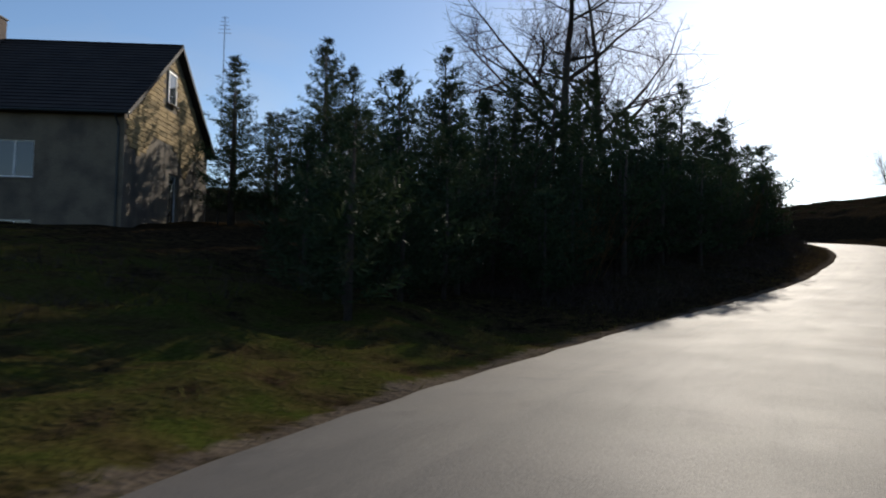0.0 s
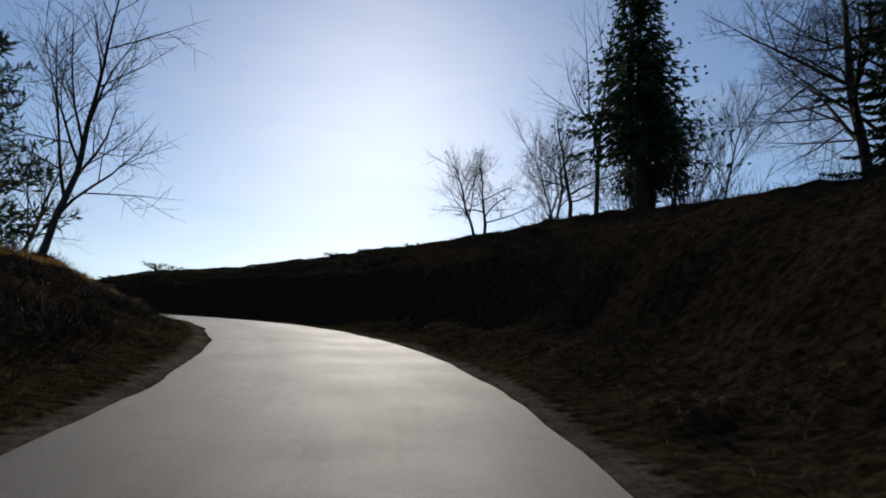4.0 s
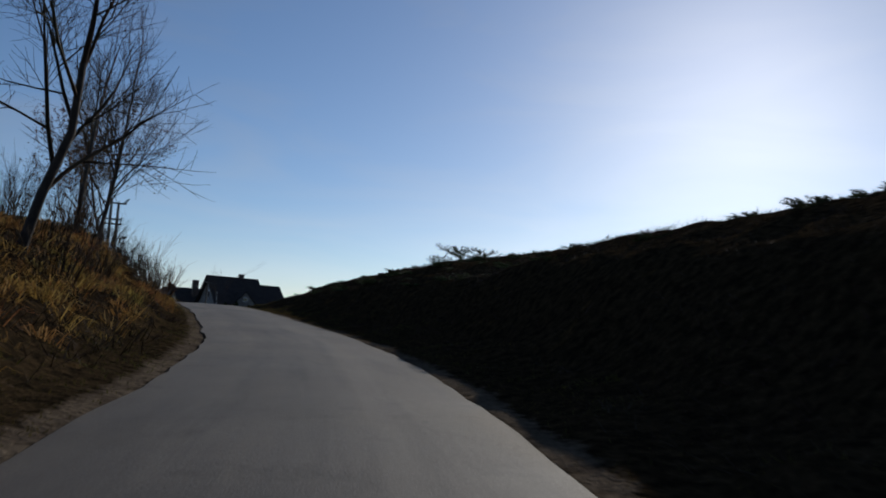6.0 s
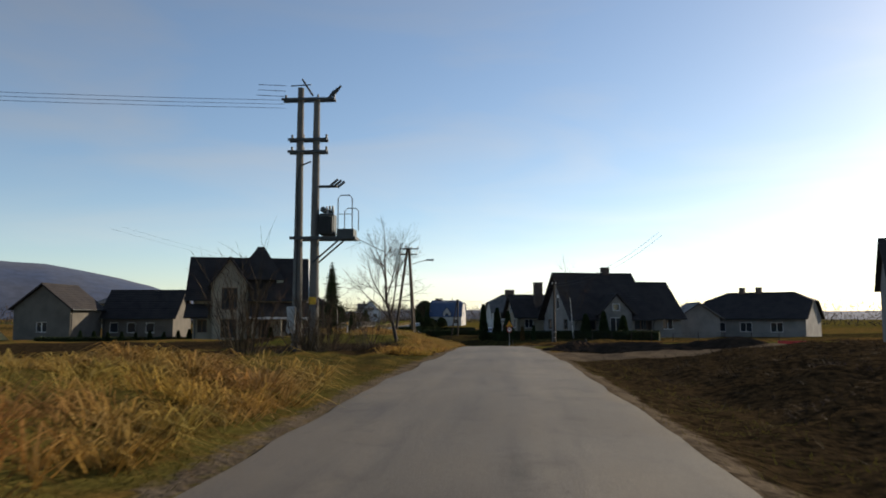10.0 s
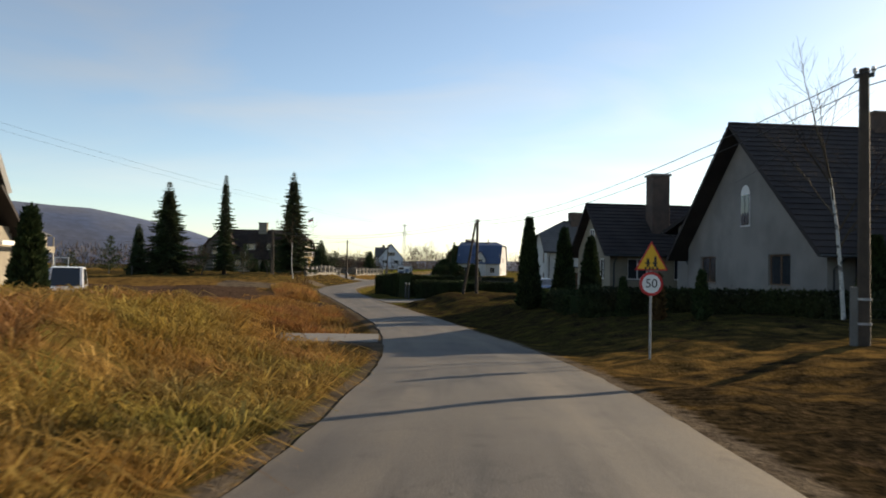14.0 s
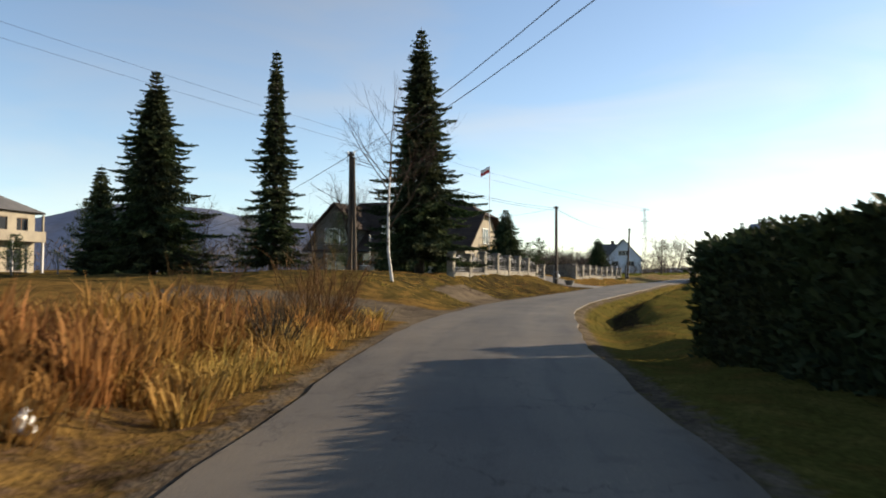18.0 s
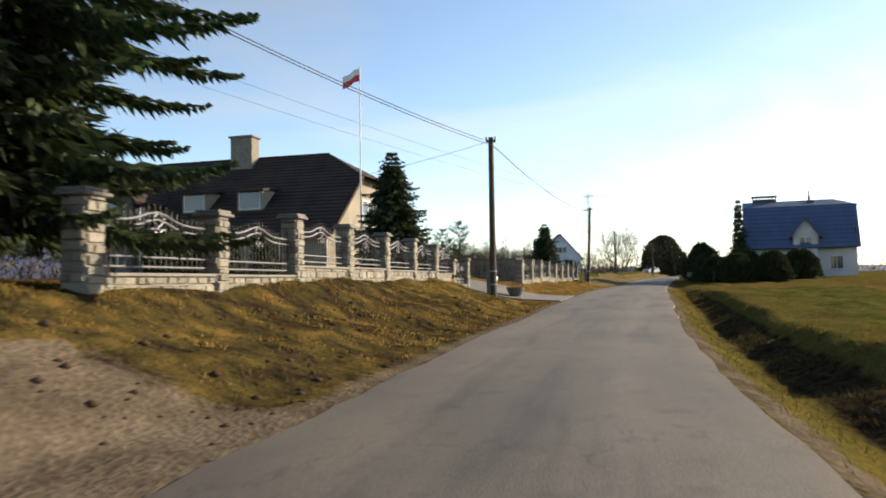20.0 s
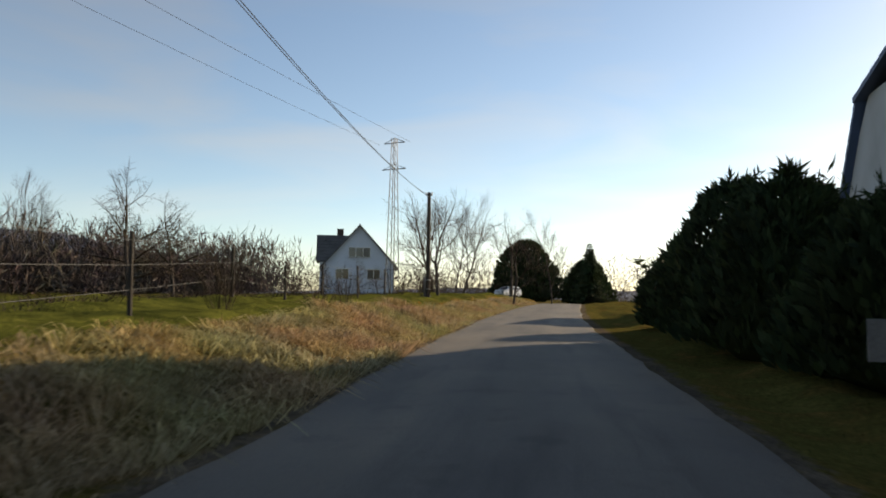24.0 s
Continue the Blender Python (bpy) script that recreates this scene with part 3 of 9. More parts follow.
# ---- ground ----
def ground_material():
    mat = bpy.data.materials.new("winter_ground")
    mat.use_nodes = True
    n, l = mat.node_tree.nodes, mat.node_tree.links
    b = n["Principled BSDF"]
    b.inputs["Roughness"].default_value = 0.95
    b.inputs["Specular IOR Level"].default_value = 0.0
    tc = n.new("ShaderNodeTexCoord")

    def noise_tex(scale, detail=5):
        t = n.new("ShaderNodeTexNoise")
        t.inputs["Scale"].default_value, t.inputs["Detail"].default_value = scale, detail
        l.new(tc.outputs["Object"], t.inputs["Vector"])
        return t

    def mix(a, c, fac, blend="MIX"):
        m = n.new("ShaderNodeMix")
        m.data_type, m.blend_type = "RGBA", blend
        for s, v in (("A", a), ("B", c)):
            if isinstance(v, tuple):
                m.inputs[s].default_value = (*v, 1)
            else:
                l.new(v, m.inputs[s])
        if isinstance(fac, float):
            m.inputs["Factor"].default_value = fac
        else:
            l.new(fac, m.inputs["Factor"])
        return m.outputs["Result"]

    def ramp(src, lo, hi):
        r = n.new("ShaderNodeMapRange")
        r.inputs["From Min"].default_value, r.inputs["From Max"].default_value = lo, hi
        r.clamp = True
        l.new(src, r.inputs["Value"])
        return r.outputs["Result"]

    def layer(name):
        a = n.new("ShaderNodeAttribute")
        a.attribute_name = name
        return a.outputs["Fac"]

    def edged(name, src):
        """A layer's mask with a ragged border."""
        m = n.new("ShaderNodeMath")
        m.operation = "ADD"
        l.new(layer(name), m.inputs[0])
        s = n.new("ShaderNodeMath")
        s.operation = "MULTIPLY_ADD"
        s.inputs[1].default_value, s.inputs[2].default_value = 0.9, -0.45
        l.new(src, s.inputs[0])
        l.new(s.outputs[0], m.inputs[1])
        return ramp(m.outputs[0], 0.35, 0.65)

    big, mid, fine = noise_tex(0.12), noise_tex(1.3), noise_tex(14.0, 6)
    tuft = noise_tex(5.0, 4)
    dry = mix((0.165, 0.097, 0.031), (0.092, 0.054, 0.020), ramp(mid.outputs["Fac"], 0.4, 0.65))
    green = mix((0.046, 0.054, 0.012), (0.112, 0.092, 0.026), ramp(mid.outputs["Fac"], 0.35, 0.65))
    soil = mix((0.048, 0.030, 0.021), (0.098, 0.062, 0.041), ramp(tuft.outputs["Fac"], 0.35, 0.65))
    dirt = mix((0.135, 0.106, 0.075), (0.080, 0.062, 0.045), ramp(mid.outputs["Fac"], 0.35, 0.65))
    # undergrowth brown taken almost to black: the slopes' shade is in this colour
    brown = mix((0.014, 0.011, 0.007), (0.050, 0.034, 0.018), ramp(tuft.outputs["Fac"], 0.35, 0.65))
    c = mix(dry, green, edged("green", mid.outputs["Fac"]))
    lush = mix((0.070, 0.100, 0.014), (0.115, 0.125, 0.024), ramp(mid.outputs["Fac"], 0.35, 0.65))
    c = mix(c, lush, edged("lush", mid.outputs["Fac"]))
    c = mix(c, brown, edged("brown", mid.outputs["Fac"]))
    c = mix(c, soil, edged("soil", tuft.outputs["Fac"]))
    c = mix(c, dirt, edged("dirt", tuft.outputs["Fac"]))
    shade = n.new("ShaderNodeMapRange")
    shade.inputs["From Min"].default_value, shade.inputs["From Max"].default_value = 0.3, 0.7
    shade.inputs["To Min"].default_value, shade.inputs["To Max"].default_value = 0.6, 1.15
    l.new(fine.outputs["Fac"], shade.inputs["Value"])
    c = mix(c, shade.outputs["Result"], 1.0, "MULTIPLY")
    l.new(c, b.inputs["Base Color"])
    bp = n.new("ShaderNodeBump")
    bp.inputs["Strength"].default_value, bp.inputs["Distance"].default_value = 0.7, 0.05
    add = n.new("ShaderNodeMath")
    l.new(tuft.outputs["Fac"], add.inputs[0])
    l.new(fine.outputs["Fac"], add.inputs[1])
    l.new(add.outputs[0], bp.inputs["Height"])
    l.new(bp.outputs["Normal"], b.inputs["Normal"])
    return mat


M_GROUND = ground_material()
# what grows or lies beside the road, by station: green, brown undergrowth that also paints shade, bare soil; left and
# right
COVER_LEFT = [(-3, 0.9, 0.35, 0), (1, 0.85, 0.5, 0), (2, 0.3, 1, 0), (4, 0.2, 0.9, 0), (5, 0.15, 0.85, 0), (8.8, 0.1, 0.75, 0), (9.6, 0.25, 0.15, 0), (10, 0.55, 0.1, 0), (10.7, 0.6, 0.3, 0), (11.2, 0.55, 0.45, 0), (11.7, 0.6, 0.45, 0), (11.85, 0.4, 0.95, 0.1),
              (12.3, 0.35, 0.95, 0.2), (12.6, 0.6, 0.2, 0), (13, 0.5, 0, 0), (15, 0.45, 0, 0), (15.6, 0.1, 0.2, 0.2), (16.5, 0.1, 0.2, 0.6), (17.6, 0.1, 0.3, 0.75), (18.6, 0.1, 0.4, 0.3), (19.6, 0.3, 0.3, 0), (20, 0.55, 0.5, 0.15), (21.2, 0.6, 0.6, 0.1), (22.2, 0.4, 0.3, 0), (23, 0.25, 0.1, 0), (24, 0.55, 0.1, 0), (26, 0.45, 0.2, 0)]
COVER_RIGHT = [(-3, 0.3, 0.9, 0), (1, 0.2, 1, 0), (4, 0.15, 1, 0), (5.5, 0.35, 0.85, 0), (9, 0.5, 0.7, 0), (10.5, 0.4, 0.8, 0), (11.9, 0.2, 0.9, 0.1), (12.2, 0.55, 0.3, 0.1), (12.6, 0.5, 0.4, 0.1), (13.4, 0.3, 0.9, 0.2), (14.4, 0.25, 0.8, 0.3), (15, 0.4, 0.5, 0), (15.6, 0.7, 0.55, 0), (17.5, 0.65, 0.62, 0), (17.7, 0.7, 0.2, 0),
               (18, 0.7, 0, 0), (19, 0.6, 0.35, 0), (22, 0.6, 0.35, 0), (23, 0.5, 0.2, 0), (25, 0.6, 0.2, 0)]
# tracks and drives that leave the road: station, side, width of the mouth, length
TRACKS = [(11.8, 1, 4.6, 40.0), (14.15, 1, 3.2, 14.0), (15.57, -1, 5.6, 40.0), (17.84, 1, 5.0, 16.0), (19.45, -1, 7.5, 16.0), (20.22, -1, 7.0, 6.0)]


def covers(i, d, out, x, y):
    u = U[i]
    left = d < 0
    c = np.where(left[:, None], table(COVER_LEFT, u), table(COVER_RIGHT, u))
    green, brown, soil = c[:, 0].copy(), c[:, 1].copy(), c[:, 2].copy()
    dirt = np.clip(1.0 - np.abs(out - 0.15) / 0.55, 0, 1) * 0.8
    # ploughed field beyond the dry grass
    field = left & (u > 15.5) & (u < 19.0) & (out > 7.5)
    soil = np.where(field, 1.0, soil)
    green = np.where(left & (u > 15.5) & (u < 19.0) & (out > 34), 0.5, green)
    soil = np.where(left & (u > 15.5) & (u < 19.0) & (out > 34), 0.1, soil)
    # mown meadow on the right, past the ditch
    green = np.where(~left & (u > 19) & (u < 23) & (out > 5), 0.45 + 0.5 * (out < 12), green)
    brown = np.where(~left & (u > 19) & (u < 23.2) & (out > 2.9), 0.0, brown)
    # ditch bottom darkened by the brown mask, its brown and its shade in one
    brown = np.where(~left & (u > 19.3) & (u < 23.2) & (out > 1.3) & (out < 2.5), 0.75, brown)
    # orchard meadow beyond the rubble
    meadow = left & (u > 23.8) & (u < 29) & (out > 3.6)
    green = np.where(meadow, 0.9, green)
    brown = np.where(meadow, 0.05, brown)
    for s, side, w, length in TRACKS:
        k = int(np.argmin(np.abs(U - s)))
        along = (x - LINE[k, 0]) * TAN[k, 0] + (y - LINE[k, 1]) * TAN[k, 1]
        away = ((x - LINE[k, 0]) * RIGHT[k, 0] + (y - LINE[k, 1]) * RIGHT[k, 1]) * side
        half = w / 2 + np.clip(4 - away, 0, 3) * 0.5
        hit = np.clip((half - np.abs(along)) / 0.6 + 0.5, 0, 1) * (away > 0) * (away < length)
        dirt = np.maximum(dirt, hit)
    garden = left & (u > 12.5) & (u < 13.7) & (out > 3.5)
    green = np.where(garden, 0.85, green)
    # the garden's shaded back strip is painted with the brown
    brown = np.where(garden & (out > 14), 1.0, np.where(garden, 0.1, brown))
    # fresh lawn beyond the ditch, and the strip of grass that crosses the open ground before the houses
    lush = np.where(~left & (u > 18.9) & (u < 20.6) & (out > 7) & (out < 17), 1.0, 0.0)
    lush = np.where(left & (u > 23.8) & (u < 29) & (out > 4.0) & (out < 15), 0.45, lush)
    plot = ~left & (u > 12.2) & (u < 14.5) & (out > 1.0)
    across_plot = np.sin(u * 5.2 + out * 0.10)
    green = np.where(plot & (across_plot > 0.1), 0.75, green)
    brown = np.where(plot & (across_plot > 0.1), 0.0, brown)
    return green, brown, soil, dirt, lush


# outer sheet, sunk under the road's own strip, and the finely stepped strip along the road, in one mesh
def axis(lo, hi, step, far):
    a = list(np.arange(lo, hi + step / 2, step))
    g, x = step, hi
    while x < far:
        g *= 1.35
        x += g
        a.append(x)
    g, x, low = step, lo, []
    while x > -far:
        g *= 1.35
        x -= g
        low.append(x)
    return np.array(low[::-1] + a)


def build_ground():
    ax, ay = axis(-190, 100, 1.9, 2600), axis(-50, 530, 1.9, 2600)
    gx, gy = [a.ravel() for a in np.meshgrid(ax, ay)]
    i, d, dist = nearest(gx, gy)
    z, out = height_sd(i, d, dist)
    fade = np.clip((dist - 72) / 300, 0, 1)
    z = z * (1 - fade) + 0.0 * fade + bumps(gx, gy, np.clip(out, 0, None)) * (1 - fade)
    strip = 15.0
    z = np.where(np.clip(out, 0, None) < strip - 0.9, z - np.where(out < 8, 1.4, 0.45), z)
    n0, w0 = len(gx), len(ax)
    q = np.arange((len(ay) - 1) * w0).reshape(-1, w0)[:, :-1].ravel()
    faces = [np.stack([q, q + 1, q + 1 + w0, q + w0], 1)]
    vx, vy, vz = [gx], [gy], [z]
    cov = [covers(i, d, out, gx, gy)]
    # strip: rows along the road, columns away from its edges
    rows = np.arange(0, len(LINE), 1)
    rows = rows[(U[rows] > -2.8) & (U[rows] < 31)]
    outs = np.concatenate([np.arange(-0.25, 2.6, 0.22), np.arange(2.6, 6, 0.35), np.arange(6, strip + 0.6, 0.8)])
    start = n0
    for side in (-1, 1):
        e = table(EDGES, U[rows])
        edge = e[:, 0] if side < 0 else e[:, 1]
        dd = edge[:, None] + side * outs[None]
        xx = (LINE[rows, 0][:, None] + RIGHT[rows, 0][:, None] * dd).ravel()
        yy = (LINE[rows, 1][:, None] + RIGHT[rows, 1][:, None] * dd).ravel()
        ii = np.repeat(rows, len(outs))
        oo = np.tile(outs, len(rows))
        zz, _ = height_sd(ii, dd.ravel())
        zz = zz + bumps(xx, yy, np.clip(oo, 0, None))
        zz = np.where(oo < 0.1, LINE[ii, 2] - 0.02, zz)
        zz = np.where(oo > strip, zz - 0.5, zz)
        vx.append(xx), vy.append(yy), vz.append(zz)
        cov.append(covers(ii, dd.ravel(), oo, xx, yy))
        c = len(outs)
        q = (np.arange((len(rows) - 1) * c).reshape(-1, c)[:, :-1].ravel()) + start
        f = np.stack([q, q + 1, q + 1 + c, q + c], 1)
        faces.append(f if side > 0 else f[:, ::-1])
        start += len(rows) * c
    co = np.stack([np.concatenate(vx), np.concatenate(vy), np.concatenate(vz)], 1).astype(np.float32)
    fa = np.concatenate(faces).astype(np.int32)
    me = bpy.data.meshes.new("ground")
    me.vertices.add(len(co))
    me.vertices.foreach_set("co", co.ravel())
    me.loops.add(fa.size)
    me.loops.foreach_set("vertex_index", fa.ravel())
    me.polygons.add(len(fa))
    me.polygons.foreach_set("loop_start", np.arange(0, fa.size, 4, dtype=np.int32))
    me.polygons.foreach_set("use_smooth", np.ones(len(fa), bool))
    me.update(calc_edges=True)
    me.validate()
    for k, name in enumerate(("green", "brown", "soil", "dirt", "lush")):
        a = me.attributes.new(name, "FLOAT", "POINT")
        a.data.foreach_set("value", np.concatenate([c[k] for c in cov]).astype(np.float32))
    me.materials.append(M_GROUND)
    return tagged(new("ground", me), "rolling winter ground of dry grass, soil and brown undergrowth painted shade-dark", "ground", kind="structure")


build_ground()


# ---- road: worn asphalt with ragged, slightly sunken edges ----
def build_road():
    rows = np.arange(0, len(LINE))
    rows = rows[(U[rows] > -2.9) & (U[rows] < 32)]
    e = table(EDGES, U[rows])
    cols = 12
    vs, fs = [], []
    for k, i in enumerate(rows):
        rag = [0.10 * smooth_noise(np.array([LINE[i, 0] + s * 50]), np.array([LINE[i, 1]]), 0.8, 7 + s)[0] + 0.16 * smooth_noise(np.array([LINE[i, 0] + s * 50]), np.array([LINE[i, 1]]), 3.0, 9 + s)[0] for s in (0, 1)]
        lo, hi = e[k, 0] + rag[0], e[k, 1] + rag[1]
        for c in range(cols):
            f = c / (cols - 1)
            d = lo + (hi - lo) * f
            z = LINE[i, 2] + 0.05 * (1 - (2 * f - 1) ** 2) - 0.012 * math.exp(-((f - 0.25) / 0.08) ** 2) - 0.012 * math.exp(-((f - 0.75) / 0.08) ** 2)
            if c in (0, cols - 1):
                z -= 0.10
            elif c in (1, cols - 2):
                z -= 0.0
                d = lo + 0.03 if c == 1 else hi - 0.03
            vs.append((LINE[i, 0] + RIGHT[i, 0] * d, LINE[i, 1] + RIGHT[i, 1] * d, z))
    for k in range(len(rows) - 1):
        for c in range(cols - 1):
            a = k * cols + c
            fs.append((a, a + 1, a + 1 + cols, a + cols))
    me = mesh_of("road", vs, fs, M_ASPHALT)
    at = me.attributes.new("across", "FLOAT", "POINT")
    at.data.foreach_set("value", np.tile(np.linspace(0, 1, cols), len(rows)).astype(np.float32))
    run = np.concatenate([[0], np.cumsum(np.linalg.norm(np.diff(LINE[rows, :2], axis=0), axis=1))])
    al = me.attributes.new("along", "FLOAT", "POINT")
    al.data.foreach_set("value", np.repeat(run, cols).astype(np.float32))
    return tagged(new("road", me), "narrow grey asphalt village road with worn crumbling edges", "road", kind="structure")


build_road()

# ---- buildings ----
def wall_panel(m, length, height, holes=(), thick=0.3, gable=0.0, cut=1.0):
    """A wall in the plane x, z of m, from x = 0 to length, with openings (x0, x1, z0, z1) through its thickness, and a gable on top."""
    xs = sorted({0.0, length, *[h[0] for h in holes], *[h[1] for h in holes]})
    zs = sorted({0.0, height, *[h[2] for h in holes], *[h[3] for h in holes]})
    vs, fs = [], []

    def quad(*p):
        o = len(vs)
        vs.extend(m @ Vector(v) for v in p)
        fs.append(tuple(range(o, o + len(p))))

    for a, b in zip(xs, xs[1:]):
        for c, d in zip(zs, zs[1:]):
            if any(h[0] <= a and b <= h[1] and h[2] <= c and d <= h[3] for h in holes):
                continue
            quad((a, 0, c), (b, 0, c), (b, 0, d), (a, 0, d))
            quad((b, thick, c), (a, thick, c), (a, thick, d), (b, thick, d))
    for x0, x1, z0, z1 in holes:
        quad((x0, 0, z0), (x0, thick, z0), (x1, thick, z0), (x1, 0, z0))
        quad((x0, 0, z1), (x1, 0, z1), (x1, thick, z1), (x0, thick, z1))
        quad((x0, 0, z0), (x0, 0, z1), (x0, thick, z1), (x0, thick, z0))
        quad((x1, 0, z0), (x1, thick, z0), (x1, thick, z1), (x1, 0, z1))
    if gable:
        a, b, top = length / 2 * cut, length * (1 - cut / 2), height + gable * cut
        quad((0, 0, height), (length, 0, height), (b, 0, top), (a, 0, top))
        quad((length, thick, height), (0, thick, height), (a, thick, top), (b, thick, top))
    return vs, fs


def add_window(parent, m, x0, x1, z0, z1, frame_mat, bars=1, sill=True, door=False):
    w = part("door" if door else "window", joined(*[moved(box_piece(*b), m) for b in
             ((x0, x0 + 0.07, 0.1, 0.17, z0, z1), (x1 - 0.07, x1, 0.1, 0.17, z0, z1), (x0 + 0.07, x1 - 0.07, 0.1, 0.17, z0, z0 + 0.07), (x0 + 0.07, x1 - 0.07, 0.1, 0.17, z1 - 0.07, z1),
              *[(x0 + (x1 - x0) * (k + 1) / (bars + 1) - 0.035, x0 + (x1 - x0) * (k + 1) / (bars + 1) + 0.035, 0.1, 0.17, z0 + 0.07, z1 - 0.07) for k in range(bars)])]), frame_mat, parent)
    if door:
        part("door_panel", moved(box_piece(x0 + 0.07, x1 - 0.07, 0.12, 0.155, z0 + 0.07, z1 - 0.07), m), M_BROWNWOOD, w)
        return w
    for k in range(bars + 1):
        a, b = x0 + (x1 - x0) * k / (bars + 1) + 0.04, x0 + (x1 - x0) * (k + 1) / (bars + 1) - 0.04
        part("pane", moved(box_piece(a, b, 0.13, 0.142, z0 + 0.06, z1 - 0.06), m), M_GLASS, w)
    if sill:
        part("sill", moved(box_piece(x0 - 0.08, x1 + 0.08, -0.07, 0.1, z0 - 0.06, z0 - 0.005), m), M_CAP, w)
    return w


def box_piece(x0, x1, y0, y1, z0, z1):
    v = [(x, y, z) for z in (z0, z1) for y in (y0, y1) for x in (x0, x1)]
    return [Vector(p) for p in v], [(0, 2, 3, 1), (4, 5, 7, 6), (0, 1, 5, 4), (2, 6, 7, 3), (0, 4, 6, 2), (1, 3, 7, 5)]


def roof_slope(p0, p1, p2, p3, thick=0.16, rows=0, wave=0.0):
    """A slab over p0 p1 (eave) and p3 p2 (ridge), with stepped courses of tiles if rows are given."""
    p0, p1, p2, p3 = map(Vector, (p0, p1, p2, p3))
    up = (p1 - p0).cross(p3 - p0).normalized()
    if up.z < 0:
        up = -up
    prof = [(0.0, 0.0)]
    for k in range(max(rows, 1)):
        prof += [(k / max(rows, 1), 0.045 if rows else 0.004), ((k + 1) / max(rows, 1), 0.008)]
    n = len(prof)
    vs = [p0.lerp(p3, t) + up * o for t, o in prof] + [p1.lerp(p2, t) + up * o for t, o in prof]
    vs += [p0 - up * thick, p1 - up * thick, p2 - up * thick, p3 - up * thick]
    b0, b1, b2, b3 = range(2 * n, 2 * n + 4)
    fs = [(k, n + k, n + k + 1, k + 1) for k in range(n - 1)]
    fs += [(b0, b3, b2, b1), (b0, b1, n, 0), (b3, n - 1, 2 * n - 1, b2), (b0, *range(n), b3), (b1, b2, *range(2 * n - 1, n - 1, -1))]
    return vs, fs


def gable_house(name, loc, yaw, L, W, eave, rise, wall, roof, label, over=0.6, end_over=0.5, windows=(), chimneys=(), frame=None, base=0.0, hip=0.0, group="", rows=14, deep=1.2, extra_label=""):
    """A house with its ridge along its own x, from 0 to L; y from -W/2 (front) to W/2. windows: (side, x0, x1, z0, z1, bars), side in f b l r."""
    ob = thing(name, loc, label, "house", group, yaw)
    frame = frame or M_FRAME
    hw = W / 2
    sides = {"f": (Matrix.Translation((0, -hw, 0)), L, 0), "b": (Matrix.Translation((L, hw, 0)) @ Matrix.Rotation(math.pi, 4, "Z"), L, 0),
             "l": (Matrix.Translation((0, hw, 0)) @ Matrix.Rotation(-math.pi / 2, 4, "Z"), W, rise), "r": (Matrix.Translation((L, -hw, 0)) @ Matrix.Rotation(math.pi / 2, 4, "Z"), W, rise)}
    for k, (m, length, g) in sides.items():
        mine = [w for w in windows if w[0] == k]
        low = [w[1:5] for w in mine if w[4] <= eave]
        pieces = [wall_panel(m, length, eave, low, gable=g if hip < 0.9 else 0.0, cut=1.0 - 0.6 * hip if hip else 0.98)]
        pieces.append(moved(box_piece(0, length, 0.0, 0.3, -deep, 0.0), m))
        w = part("wall", joined(*pieces), wall, ob)
        for q in mine:
            mm = m if q[4] <= eave else m @ Matrix.Translation((0, -0.19, 0))
            add_window(w, mm, *q[1:5], frame, q[5] if len(q) > 5 else 1, door=len(q) > 6)
    # roof
    run = hw + over
    drop = rise * over / hw
    e0, r0, h0 = -end_over, L + end_over, eave + rise + 0.12
    z0 = eave - drop + 0.12
    hx = hip * hw * 1.0
    k = 0.6 * hip if hip < 0.9 else 1.0
    zh, yh = h0 - (h0 - z0) * k, run * k
    for s in (-1, 1):
        if k < 1:
            part("roof_slope", roof_slope((e0, s * run, z0), (r0, s * run, z0), (r0, s * yh, zh), (e0, s * yh, zh), rows=max(2, round(rows * (1 - k)))), roof, ob)
        if k > 0:
            part("roof_slope", roof_slope((e0, s * yh, zh), (r0, s * yh, zh), (r0 - hx, 0, h0), (e0 + hx, 0, h0), rows=max(2, round(rows * k))), roof, ob)
    if hip:
        for x, xx in ((e0, e0 + hx), (r0, r0 - hx)):
            part("roof_hip", ([Vector(v) for v in ((x, -yh, zh), (x, yh, zh), (xx, 0, h0 + 0.02))], [(0, 1, 2)]), roof, ob)
    part("ridge_cap", tube([(e0 + hx, 0, h0), (r0 - hx, 0, h0)], [0.1, 0.1], 6), roof, ob)
    for cx, cy, top, w in chimneys:
        c = part("chimney", boxes((cx - w / 2, cx + w / 2, cy - w / 2, cy + w / 2, eave + rise * 0.3, top), bevel=0.01), M_CHIMNEY, ob)
        part("chimney_cap", boxes((cx - w / 2 - 0.06, cx + w / 2 + 0.06, cy - w / 2 - 0.06, cy + w / 2 + 0.06, top, top + 0.09), bevel=0.01), M_CAP, c)
    for s in (-1, 1):
        part("gutter", tube([(e0, s * (run + 0.05), z0 - 0.08), (r0, s * (run + 0.05), z0 - 0.08)], [0.07, 0.07], 6), M_STEEL, ob)
        part("downpipe", tube([(0.25, s * (run + 0.02), z0 - 0.1), (0.25, s * (hw + 0.06), z0 - 0.6), (0.25, s * (hw + 0.06), 0.0)], [0.05] * 3, 6), M_STEEL, ob)
    return ob

